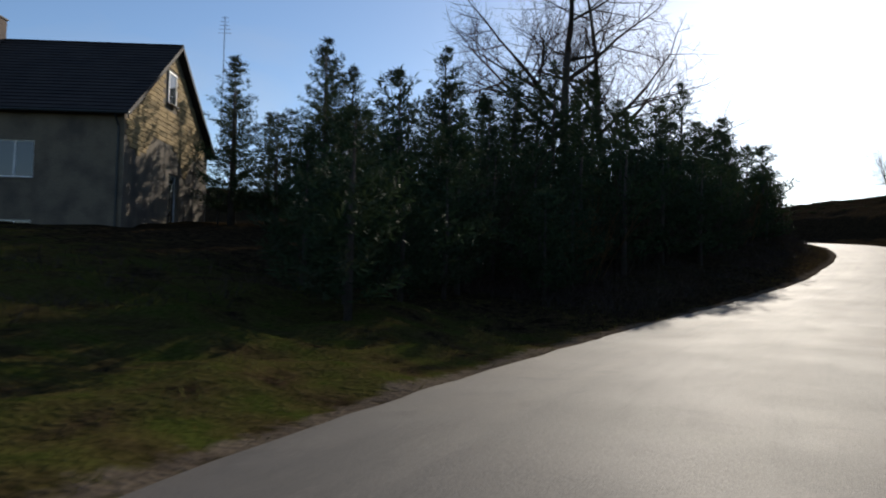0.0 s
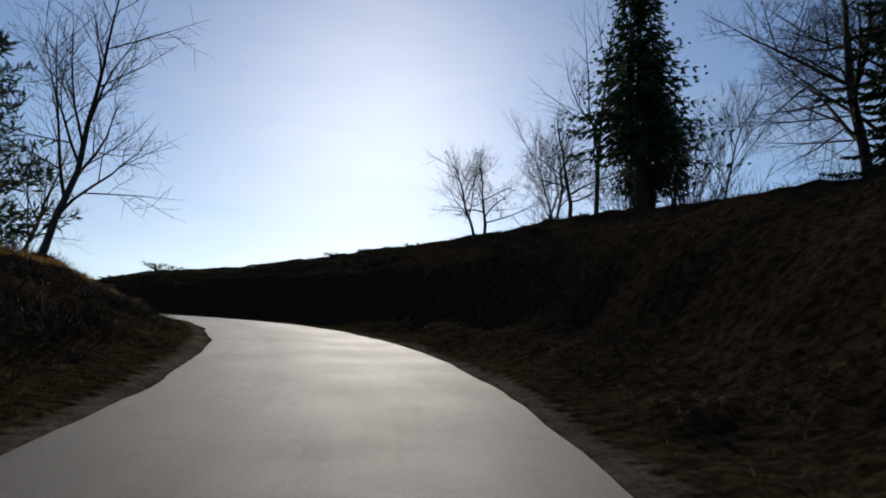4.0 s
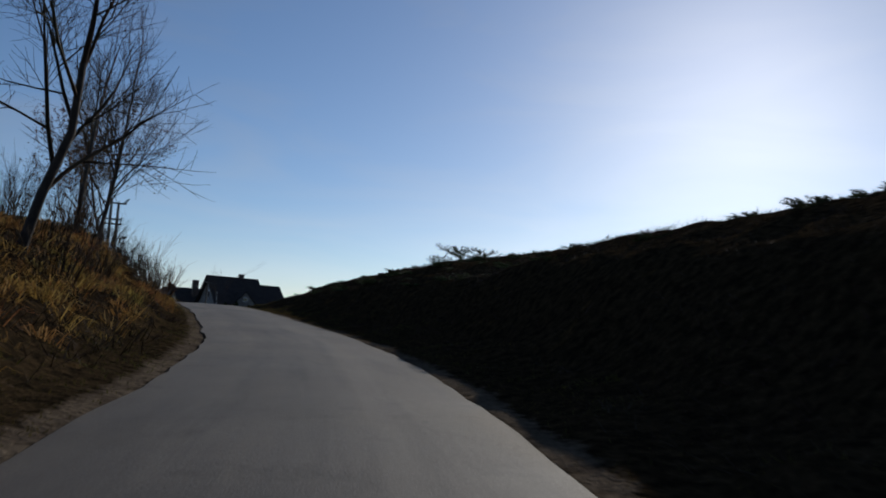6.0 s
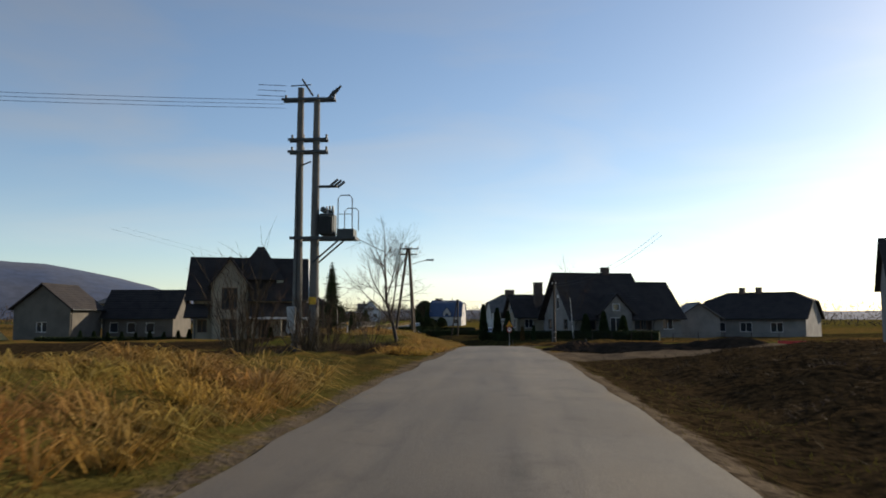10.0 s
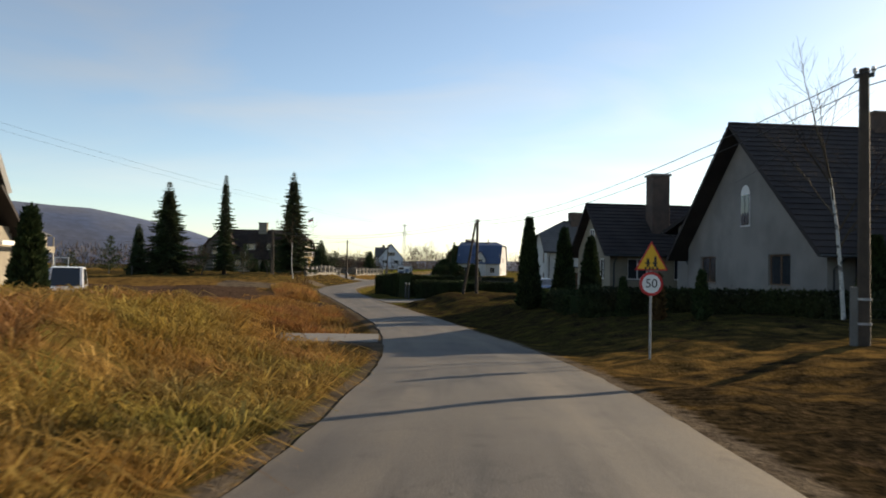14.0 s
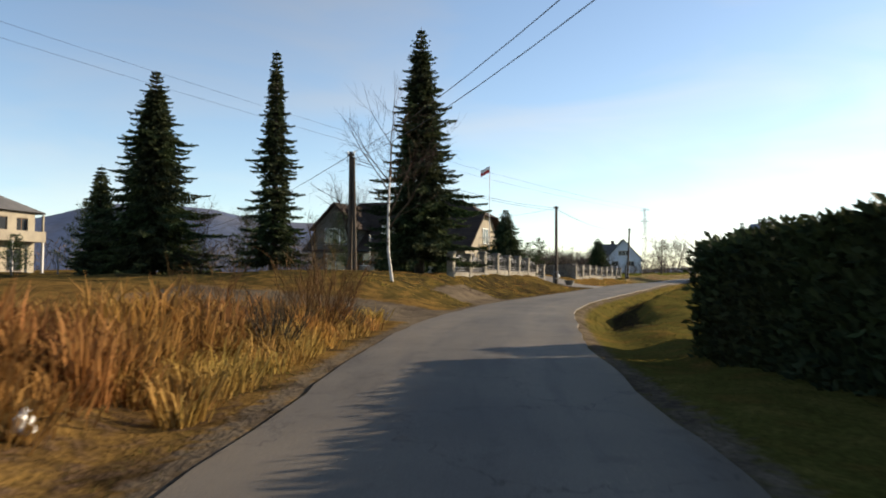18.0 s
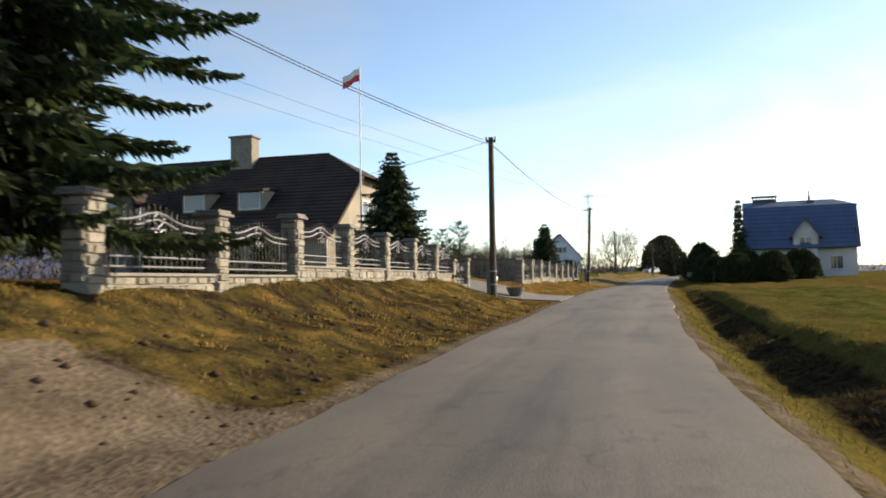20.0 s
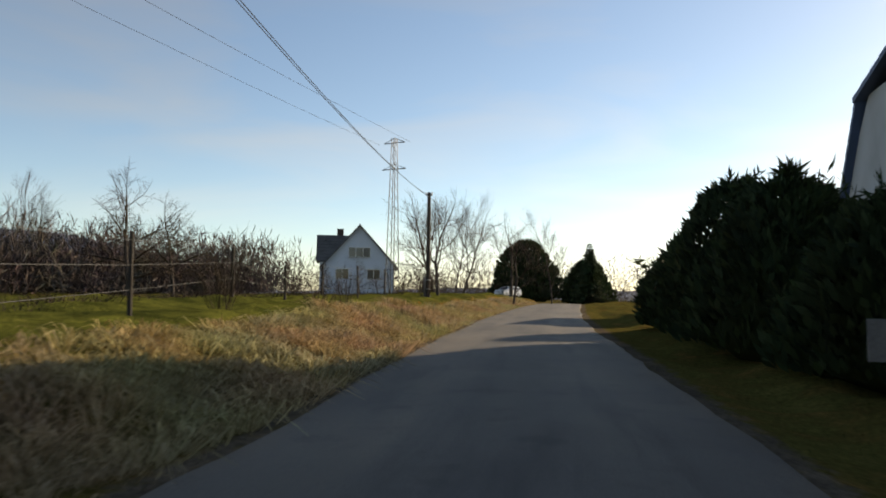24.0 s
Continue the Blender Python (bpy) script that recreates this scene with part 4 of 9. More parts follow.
def cross_gable(ob, x, width, eave, rise, y_front, y_back, wall, roof, windows=(), over=0.45, front=0.5, frame=None):
    """A gabled bay whose ridge runs across the house, at x; windows on its front."""
    m = Matrix.Translation((x - width / 2, y_front, 0))
    sgn = 1 if y_back > y_front else -1
    if sgn < 0:
        m = Matrix.Translation((x + width / 2, y_front, 0)) @ Matrix.Rotation(math.pi, 4, "Z")
    low = [w[:4] for w in windows if w[3] <= eave]
    w = part("bay_wall", joined(wall_panel(m, width, eave, low, gable=rise), moved(box_piece(0, 0.25, 0, abs(y_back - y_front), 0, eave), m), moved(box_piece(width - 0.25, width, 0, abs(y_back - y_front), 0, eave), m)), wall, ob)
    for q in windows:
        add_window(w, m if q[3] <= eave else m @ Matrix.Translation((0, -0.19, 0)), *q[:4], frame or M_FRAME, q[4] if len(q) > 4 else 1)
    hw = width / 2 + over
    drop = rise * over / (width / 2)
    z0, z1 = eave - drop + 0.1, eave + rise + 0.1
    yf = y_front - sgn * front
    for s in (-1, 1):
        part("bay_roof", roof_slope((x + s * hw, yf, z0), (x + s * hw, y_back, z0), (x, y_back, z1), (x, yf, z1), rows=8), roof, ob)
    return w


def roof_light(ob, x, y, z, slope, roof, w=1.1, h=1.0):
    """A small dormer with a window, on the front slope."""
    d = part("dormer", boxes((x - w / 2, x + w / 2, y, y + 1.6, z, z + h)), M_CREAM, ob)
    part("dormer_roof", roof_slope((x - w / 2 - 0.2, y - 0.25, z + h), (x + w / 2 + 0.2, y - 0.25, z + h), (x + w / 2 + 0.2, y + 1.9, z + h + 0.35), (x - w / 2 - 0.2, y + 1.9, z + h + 0.35)), roof, d)
    part("dormer_pane", boxes((x - w / 2 + 0.2, x + w / 2 - 0.2, y - 0.02, y - 0.005, z + 0.15, z + h - 0.12)), M_GLASS, d)
    part("dormer_frame", boxes((x - w / 2 + 0.14, x + w / 2 - 0.14, y - 0.015, y - 0.003, z + 0.09, z + h - 0.06)), M_FRAME, d)


# old block-built farmhouse beside the first bend; its gable wall shows the bare blocks
OLD = gable_house("old_house", (-16.2, 44.3, -4.9), 180, 14.0, 12.6, 6.2, 4.6, M_MORTAR, M_ROOFDARK, "old unplastered block farmhouse with a dark tiled roof", over=0.5, end_over=0.4, rows=22, deep=2.0, frame=M_FRAME,
                  windows=(("b", 8.2, 10.0, 2.9, 4.6, 1), ("b", 3.6, 5.4, 2.9, 4.6, 1), ("b", 8.4, 10.0, 0.1, 1.0, 1), ("b", 4.0, 5.4, 0.1, 1.0, 1), ("l", 5.9, 7.2, 0.9, 4.0, 0), ("l", 5.2, 6.4, 7.6, 9.3, 0)), chimneys=((9.5, 0.3, 12.0, 0.8),))
BLOCK = mesh_of("block", *box_piece(0.012, 0.488, -0.035, 0.02, 0.012, 0.238), M_BRICKRAW)
for zi in range(16, 44):
    for k in range(26):
        yy = -6.3 + k * 0.5 + (0.25 if zi % 2 else 0)
        z = zi * 0.25
        lim = 6.3 if z + 0.25 < 6.2 else 6.3 * (1 - (z + 0.3 - 6.2) / 4.6) - 0.1
        if yy < -lim or yy + 0.5 > lim:
            continue
        # leave the loft opening free, and plaster left over the lower wall
        ly = 6.3 - yy
        if 7.3 < z + 0.25 and z < 9.4 and 4.95 < ly and ly - 0.5 < 6.6:
            continue
        if z < 6.0 and smooth_noise(np.array([yy]), np.array([z]), 2.2, 15)[0] + (z - 5.2) * 0.35 < 0.0:
            continue
        shared("block", BLOCK, OLD, Matrix.Translation((0, yy + 0.5, z)) @ Matrix.Rotation(-math.pi / 2, 4, "Z"))

# steep-roofed house on the right, with a lower wing, and the low house next to it
a, b = (-9.4, 240.4), (0.4, 248.3)
ST = gable_house("steep_house", (-8.66, 241.46, -0.2), 32.8, 10.0, 13.0, 2.9, 5.7, M_GREYPL, M_ROOFDARK, "grey plastered house under a steep dark tiled roof", chimneys=((7.0, 0.2, 9.5, 1.0),), over=0.9, end_over=0.9, rows=24, frame=M_BROWNWOOD,
                 windows=(("l", 1.6, 3.4, 0.9, 2.3, 1), ("l", 8.6, 10.4, 0.9, 2.3, 1), ("f", 1.2, 3.0, 0.9, 2.3, 1), ("f", 8.4, 10.2, 0.9, 2.3, 1)))
cross_gable(ST, 5.4, 4.4, 3.2, 2.4, -7.6, -1.0, M_GREYPL, M_ROOFDARK, ((1.4, 3.0, 0.2, 2.5, 1), (1.7, 2.7, 3.4, 4.3, 0)))
arch = [(0.0, 0.45 * math.cos(a), 5.2 + 0.55 * math.sin(a)) for a in np.linspace(0, math.pi, 9)]
aw = part("window", ([Vector((x - 0.02, y, z)) for x, y, z in [(0, 0.45, 3.7), *arch, (0, -0.45, 3.7)]], [tuple(range(11))]), M_FRAME, ST, "narrow arched window")
for y0, y1 in ((-0.38, -0.03), (0.03, 0.38)):
    part("pane", boxes((-0.05, -0.03, y0, y1, 3.78, 5.25)), M_GLASS, aw)
gable_house("wing_house", (0.9, 247.7, -0.2), 36, 4.4, 9.5, 2.9, 4.5, M_GREYPL, M_ROOFDARK, "dark-roofed wing behind the steep-roofed house", over=0.7, rows=18, windows=(("f", 1.6, 3.2, 0.9, 2.3, 1),))
GH = gable_house("gabled_house", (-8.7, 249.2, -0.2), 76, 11.5, 9.6, 4.3, 3.1, M_GREYPL, M_ROOFDARK, "grey two-storey house with a dark roof", chimneys=(), over=0.7, end_over=0.7, rows=14, frame=M_BROWNWOOD,
                 windows=(("l", 3.6, 5.6, 3.0, 4.25, 1), ("l", 1.4, 3.0, 0.9, 2.2, 1), ("b", 2, 3.6, 0.9, 2.2, 1), ("b", 7, 8.6, 0.9, 2.2, 1)))
LH = gable_house("low_house", (-19.8, 254.15, -0.2), 33, 7.0, 7.4, 3.0, 3.05, M_CREAM, M_ROOFDARK, "low cream house with a dark roof and gable to the road", over=0.7, end_over=0.6, windows=(("f", 1.2, 2.6, 0.9, 2.3, 1), ("f", 4.4, 5.8, 0.9, 2.3, 1), ("l", 1.2, 2.2, 0.2, 2.3, 0), ("l", 3.2, 4.2, 3.4, 4.4, 1), ("l", 5.0, 6.2, 0.9, 2.3, 1)))
c = part("chimney", boxes((3.3, 4.5, -2.6, -1.4, 3.6, 8.0), bevel=0.01), M_CHIMNEY, LH)
part("chimney_cap", boxes((3.2, 4.6, -2.7, -1.3, 8.0, 8.14), bevel=0.01), M_CAP, c)
# white cottage with its garage
CT = gable_house("white_house", (-35.3, 286.3, -1.2), 30, 12.0, 8.2, 5.0, 3.2, M_WHITEPL, M_ROOFGREY, "white plastered two-storey house with a hipped grey roof and wide chimney", chimneys=((4.3, 0, 9.3, 1.7),), hip=0.75, over=0.7, rows=14, frame=M_BROWNWOOD,
                 windows=(("l", 1.6, 2.5, 3.4, 4.7, 0), ("l", 5.6, 6.5, 3.4, 4.7, 0), ("l", 1.6, 2.5, 0.7, 2.2, 0), ("l", 5.6, 6.5, 0.7, 2.2, 0), ("f", 2.0, 3.6, 0.05, 2.2, 1, 1), ("f", 5.4, 8.2, 0.05, 2.6, 1, 1), ("f", 1.6, 2.8, 3.4, 4.6, 1), ("f", 9.4, 10.8, 3.4, 4.6, 1)))
part("porch_canopy", boxes((1.2, 4.6, -5.9, -4.1, 2.75, 2.9), bevel=0.02), M_ROOFGREY, CT)
# houses behind the bank
gable_house("hill_house", (28.9, 224.0, 0.1), -2, 10.5, 11.6, 5.5, 4.3, M_GREYPL, M_ROOFDARK, "grey house with a dark roof behind the grassy bank", chimneys=((1.9, 0, 10.6, 0.9),), over=0.8, windows=(("f", 2, 3.6, 3, 4.4, 1), ("f", 6, 7.6, 3, 4.4, 1), ("l", 4, 5.6, 3, 4.4, 1)))
cross_gable(bpy.data.objects["hill_house"], 7.3, 5.0, 6.0, 4.4, -6.6, 0, M_GREYPL, M_ROOFDARK, ((1.6, 3.4, 3.2, 4.8, 1),))
gable_house("half_hipped_house", (9.6, 271.9, -0.8), -14, 15.5, 11.0, 3.4, 3.6, M_GREYPL, M_ROOFDARK, "wide grey house with a half-hipped dark roof", hip=0.55, chimneys=((5, 0, 7.9, 0.8), (7.6, 0, 7.9, 0.8)), over=0.8,
            windows=(("f", 2, 3.8, 0.9, 2.4, 1), ("f", 6, 7.8, 0.9, 2.4, 1), ("f", 10.5, 12.3, 0.9, 2.4, 1)))
gable_house("small_barn", (6.5, 262.0, -0.2), -70, 7.0, 6.0, 2.6, 2.0, M_GREYPL, M_ROOFGREY, "small grey barn between the houses", windows=(("l", 2.2, 3.8, 0.02, 2.2, 0, 1),))
# new cream house on the left: arched bay, deep eaves
NW = gable_house("new_house", (-46.63, 211.87, -0.4), 36, 12.64, 7.4, 5.6, 4.4, M_CREAM, M_ROOFDARK, "cream plastered new house with a black roof and deep eaves", over=0.8, end_over=0.9, rows=22, frame=M_BROWNWOOD,
                 windows=(("f", 0.5, 1.6, 0.9, 2.4, 1), ("f", 7.6, 9.0, 0.2, 2.4, 1), ("f", 10.4, 11.8, 0.9, 2.4, 1), ("r", 1.2, 2.3, 3.3, 5.2, 0), ("r", 4.8, 6.0, 3.3, 5.2, 0), ("r", 1.2, 2.4, 0.3, 2.4, 0), ("r", 4.8, 6.0, 0.3, 2.4, 0)))
cross_gable(NW, 4.2, 4.2, 6.8, 3.0, -5.0, 0.6, M_CREAM, M_ROOFDARK, ((1.2, 3.0, 3.6, 6.2, 1), (1.2, 3.0, 0.3, 2.5, 1)), over=0.5, front=0.5, frame=M_BROWNWOOD)
peak = [(4.6, -3.2, 7.3), (10.6, -3.2, 7.3), (10.6, 3.0, 7.3), (4.6, 3.0, 7.3), (7.2, -0.4, 11.6), (8.0, -0.4, 11.6)]
part("raised_roof", ([Vector(v) for v in peak], [(0, 1, 5, 4), (1, 2, 5), (2, 3, 4, 5), (3, 0, 4), (3, 2, 1, 0)]), M_ROOFDARK, NW, "raised hipped middle of the roof")
part("bargeboard", joined(*[tube([(13.56, y, 4.7), (13.56, 0, 10.05)], [0.14, 0.14], 4) for y in (-4.5, 4.5)]), M_WHITE, NW, "white bargeboard")
part("roof_window", boxes((9.6, 10.4, -2.7, -1.9, 6.9, 7.7), bevel=0.01), M_GLASS, NW)
# lower roofs on both long sides, with white eaves boards, and the walls under the rear one
part("porch_roof", roof_slope((6.6, -6.4, 2.7), (13.9, -6.4, 2.7), (13.9, -3.7, 4.5), (6.6, -3.7, 4.5), rows=6), M_ROOFDARK, NW)
part("porch_roof", roof_slope((-0.8, -6.2, 2.7), (1.9, -6.2, 2.7), (1.9, -3.7, 4.3), (-0.8, -3.7, 4.3), rows=6), M_ROOFDARK, NW)
part("rear_roof", roof_slope((6.0, 7.2, 2.5), (13.6, 7.2, 2.5), (13.6, 3.7, 5.0), (6.0, 3.7, 5.0), rows=8), M_ROOFDARK, NW)
part("rear_wall", boxes((6.4, 13.0, 6.1, 6.4, -1.0, 2.9), (12.7, 13.0, 3.7, 6.1, -1.0, 3.2)), M_CREAM, NW)
part("eaves_board", boxes((6.6, 13.9, -6.47, -6.4, 2.5, 2.74)), M_WHITE, NW, "white eaves board")
part("eaves_board", boxes((13.6, 13.68, 3.7, 7.2, 2.3, 2.5)), M_WHITE, NW, "white eaves board")
part("balcony_slab", boxes((12.64, 14.0, -2.9, 2.9, 2.75, 2.95), bevel=0.02), M_CREAM, NW)
for x in (7.0, 10.2, 13.5):
    part("porch_post", tube([(x, -6.0, 0), (x, -6.0, 2.7)], [0.14, 0.14], 8), M_CREAM, NW)
gable_house("outbuilding", (-66.5, 217.3, -0.6), 22, 9.8, 6.5, 3.2, 3.4, M_DULLPL, M_ROOFDARK, "long low outbuilding with a dark roof", over=0.5, rows=12, windows=(("f", 1, 2.2, 0.8, 2.2, 0), ("f", 3.4, 4.6, 0.8, 2.2, 0), ("f", 6, 7.2, 0.8, 2.2, 0)))
gable_house("shed", (-66.5, 206.0, -0.6), 110, 7.5, 7.5, 4.2, 2.9, M_DULLPL, M_ROOFDARK, "grey-brown shed with its gable to the road", over=0.5, rows=10, windows=(("l", 3, 4.4, 1, 2.3, 1),))
# two-storey villa beyond the ploughed field
VI = gable_house("villa", (-135.6, 276.2, -0.2), 30, 12.5, 8.0, 6.3, 1.9, M_CREAM, M_ROOFGREY, "two-storey cream villa with a low hipped roof", hip=0.9, chimneys=((4.0, -1, 9.4, 0.9), (6.4, 1, 9.0, 0.8)), over=0.8, rows=8, frame=M_BROWNWOOD,
                 windows=(("f", 1.2, 3.0, 4.0, 5.4, 1), ("f", 1.2, 3.0, 0.9, 2.3, 1), ("f", 8, 9.6, 4.0, 5.4, 1), ("f", 8, 9.6, 0.9, 2.3, 1), ("r", 0.9, 2.3, 3.9, 5.4, 1), ("r", 3.4, 4.6, 3.3, 5.4, 0), ("r", 5.7, 7.1, 3.9, 5.4, 1), ("r", 1, 2.4, 0.9, 2.3, 1), ("r", 4.6, 6.4, 0.1, 2.3, 1)))
part("balcony_slab", boxes((12.5, 13.9, -4.0, 4.0, 3.0, 3.2), bevel=0.02), M_CREAM, VI)
part("balcony_parapet", boxes((13.82, 13.9, -4.0, 4.0, 3.2, 4.05), (12.5, 13.82, -4.0, -3.92, 3.2, 4.05), (12.5, 13.82, 3.92, 4.0, 3.2, 4.05)), M_CREAM, VI)
for y in (-3.8, 0, 3.8):
    part("balcony_post", boxes((13.6, 13.8, y - 0.1, y + 0.1, -0.2, 3.0)), M_WHITEPL, VI)
for y in (-3.8, 3.8):
    part("roof_post", boxes((13.6, 13.78, y - 0.09, y + 0.09, 4.05, 5.75)), M_CREAM, VI)
# large brown-roofed house behind the stone fence
MH = gable_house("manor_house", (-119.5, 319.2, -0.1), 22, 19.5, 13.0, 3.3, 5.4, M_CREAM, M_ROOFBROWN, "large cream house under a steep half-hipped brown roof", over=0.9, end_over=0.8, hip=0.55, rows=24,
                 windows=(("f", 2, 3.8, 0.9, 2.4, 1), ("f", 6, 7.8, 0.9, 2.4, 1), ("f", 15.4, 17.2, 0.9, 2.4, 1), ("r", 5.5, 7.5, 3.6, 5.4, 1), ("r", 5.2, 7.6, 0.2, 2.5, 1), ("r", 10.0, 11.4, 0.9, 2.4, 1), ("r", 1.6, 3.0, 0.9, 2.4, 1)))
# bay wall in dark plaster: the shade on its front is put into the colour
cross_gable(MH, 3.6, 5.4, 5.6, 2.6, -7.2, 0, M_DULLPL, M_ROOFBROWN, ((1.2, 4.2, 3.4, 5.3, 2), (1.4, 4.0, 0.4, 2.4, 1)), over=0.6)
for x in (9.5, 13.6):
    roof_light(MH, x, -5.3, 4.5, 0.6, M_ROOFBROWN, 1.8, 1.35)
for x, y, w in ((10.4, -0.6, 1.7),):
    c = part("chimney", boxes((x - w / 2, x + w / 2, y - 0.5, y + 0.5, 6.0, 10.2), bevel=0.01), M_STONE, MH)
    part("chimney_cap", boxes((x - w / 2 - 0.12, x + w / 2 + 0.12, y - 0.62, y + 0.62, 10.2, 10.34), bevel=0.02), M_CAP, c)
bal = []
for k in range(13):
    g = -math.pi / 2 + math.pi * k / 12
    bal.append((19.5 + 1.7 * math.cos(g), 1.2 * math.sin(g) * 1.5, 0))
part("balcony_slab", ([Vector((x, y, z)) for z in (3.05, 3.3) for x, y, _ in bal], [tuple(range(13)), tuple(reversed(range(13, 26)))] + [(k, k + 1, k + 14, k + 13) for k in range(12)]), M_OCHRE, MH, "rounded ochre balcony")
rail = part("balcony_rail", joined(tube([(x, y, 4.25) for x, y, _ in bal], [0.03] * 13, 5), tube([(x, y, 3.42) for x, y, _ in bal], [0.02] * 13, 5)), M_IRON, MH)
for x, y, _ in bal:
    part("baluster", tube([(x, y, 3.3), (x, y, 4.25)], [0.018, 0.018], 4), M_IRON, rail)
for y in (-1.5, 1.5):
    part("porch_column", tube([(20.6, y, 0), (20.6, y, 3.05)], [0.2, 0.2], 10), M_OCHRE, MH)
# mansard house with the blue roof
BL = thing("blue_roof_house", (-92.7, 383.8, -0.5), "white plastered house under a mansard roof of blue sheet metal", "house", yaw=15)
BL.scale = (0.74, 1.0, 1.0)
for m, length, hs in ((Matrix.Translation((0, -6.5, 0)), 15.0, ((1.5, 3.2, 0.9, 2.4), (11.4, 13.2, 0.9, 2.4))), (Matrix.Translation((15.0, 6.5, 0)) @ Matrix.Rotation(math.pi, 4, "Z"), 15.0, ()),
                      (Matrix.Translation((0, 6.5, 0)) @ Matrix.Rotation(-math.pi / 2, 4, "Z"), 13.0, ((2, 3.6, 0.9, 2.4), (8, 9.6, 0.9, 2.4))), (Matrix.Translation((15.0, -6.5, 0)) @ Matrix.Rotation(math.pi / 2, 4, "Z"), 13.0, ((5, 6.8, 3.6, 5.0), (2, 3.4, 0.9, 2.4)))):
    side = length == 13.0
    w = part("wall", joined(wall_panel(m, length, 5.6 if side else 3.4, hs), moved(box_piece(0, length, 0, 0.3, -1.5, 0), m)), M_WHITEPL, BL)
    for h in hs:
        add_window(w, m, *h, M_FRAME, 1)
    if side:
        part("gable_wall", joined(([m @ Vector(v) for v in ((0.4, 0, 5.6), (12.6, 0, 5.6), (10.4, 0, 8.1), (2.6, 0, 8.1))], [(0, 1, 2, 3)]), ([m @ Vector(v) for v in ((0.4, 0.3, 5.6), (12.6, 0.3, 5.6), (10.4, 0.3, 8.1), (2.6, 0.3, 8.1))], [(3, 2, 1, 0)])), M_WHITEPL, BL)
for s in (-1, 1):
    part("roof_lower", roof_slope((-0.4, s * 7.4, 3.3), (15.4, s * 7.4, 3.3), (15.4, s * 4.3, 8.2), (-0.4, s * 4.3, 8.2), rows=10), M_ROOFBLUE, BL)
    part("roof_upper", roof_slope((-0.5, s * 4.4, 8.1), (15.5, s * 4.4, 8.1), (12.6, 0, 9.2), (-0.5, 0, 9.2), rows=5), M_ROOFBLUE, BL)
part("roof_hip", ([Vector(v) for v in ((15.5, -4.4, 8.12), (15.5, 4.4, 8.12), (12.6, 0, 9.22))], [(0, 1, 2)]), M_ROOFBLUE, BL)
cross_gable(BL, 8.2, 3.6, 4.8, 1.8, -7.2, -3.5, M_WHITEPL, M_ROOFBLUE, ((1.0, 2.6, 3.1, 4.5, 1),), over=0.5)
ch = part("chimney", boxes((1.0, 4.6, -0.5, 0.5, 7.0, 9.5), bevel=0.02), M_CHIMNEY, BL)
part("chimney_cap", boxes((0.85, 4.75, -0.65, 0.65, 9.75, 9.9), bevel=0.02), M_CAP, ch)
for k in range(8):
    part("chimney_pier", boxes((1.05 + k * 0.48, 1.2 + k * 0.48, -0.45, 0.45, 9.5, 9.75)), M_CAP, ch)
part("roof_spike", tube([(9.4, 0, 9.2), (9.4, 0, 9.9), (9.4, 0, 10.5)], [0.22, 0.12, 0.03], 7), M_ROOFGREY, BL)
part("roof_vent", boxes((8.9, 9.9, -2.2, -1.2, 7.2, 9.0), bevel=0.02), M_CHIMNEY, BL)
gable_house("side_house", (-98.5, 404.0, -0.4), 35, 8.5, 8.0, 5.2, 1.4, M_WHITEPL, M_ROOFGREY, "white house with a flat canopy behind the pines", chimneys=((4, 0, 7.6, 1.0),), rows=6, windows=(("f", 2, 3.6, 3, 4.4, 1), ("f", 5.4, 7, 3, 4.4, 1)))
# farther houses
WH = gable_house("gabled_far_house", (-152.0, 443.5, -0.3), 126, 9.5, 9.4, 5.4, 5.2, M_BLUEPL, M_ROOFGREY, "pale blue-white house with a steep gable", over=0.7, rows=18, chimneys=((5, 2.6, 10.4, 0.9),), windows=(("l", 3.2, 6.2, 6.2, 7.6, 2), ("l", 1.5, 3.3, 3.2, 4.6, 1), ("l", 5.8, 7.6, 3.2, 4.6, 1), ("f", 2, 3.6, 2.8, 4.2, 1), ("f", 6, 7.6, 2.8, 4.2, 1)))
cross_gable(WH, 4.0, 4.6, 6.2, 3.2, 5.4, 0, M_BLUEPL, M_ROOFGREY, ((1.6, 3.2, 4.2, 5.8, 1),))
gable_house("far_white_house", (-118, 533, 0.5), 10, 12.0, 11.0, 6.0, 2.2, M_CREAM, M_ROOFGREY, "far two-storey cream house with a hipped roof", hip=0.8, chimneys=((6, 0, 8.8, 0.9),), rows=6, windows=(("f", 2, 3.6, 3.6, 5.0, 1), ("f", 7, 8.6, 3.6, 5.0, 1)))
gable_house("far_blue_house", (-62.0, 430.0, -0.2), 30, 13.0, 10.0, 4.4, 3.2, M_BLUEPL, M_ROOFBLUE, "far pale house with a blue roof", hip=0.5, rows=10, windows=(("f", 2, 3.6, 1.6, 3.0, 1), ("f", 8, 9.6, 1.6, 3.0, 1)))

# ---- trees and shrubs ----
def mesh_np(name, verts, tris, mat):
    me = bpy.data.meshes.new(name)
    v, f = np.asarray(verts, np.float32).reshape(-1, 3), np.asarray(tris, np.int32)
    k = f.shape[1]
    me.vertices.add(len(v))
    me.vertices.foreach_set("co", v.ravel())
    me.loops.add(f.size)
    me.loops.foreach_set("vertex_index", f.ravel())
    me.polygons.add(len(f))
    me.polygons.foreach_set("loop_start", np.arange(0, f.size, k, dtype=np.int32))
    me.update(calc_edges=True)
    me.materials.append(mat)
    return me


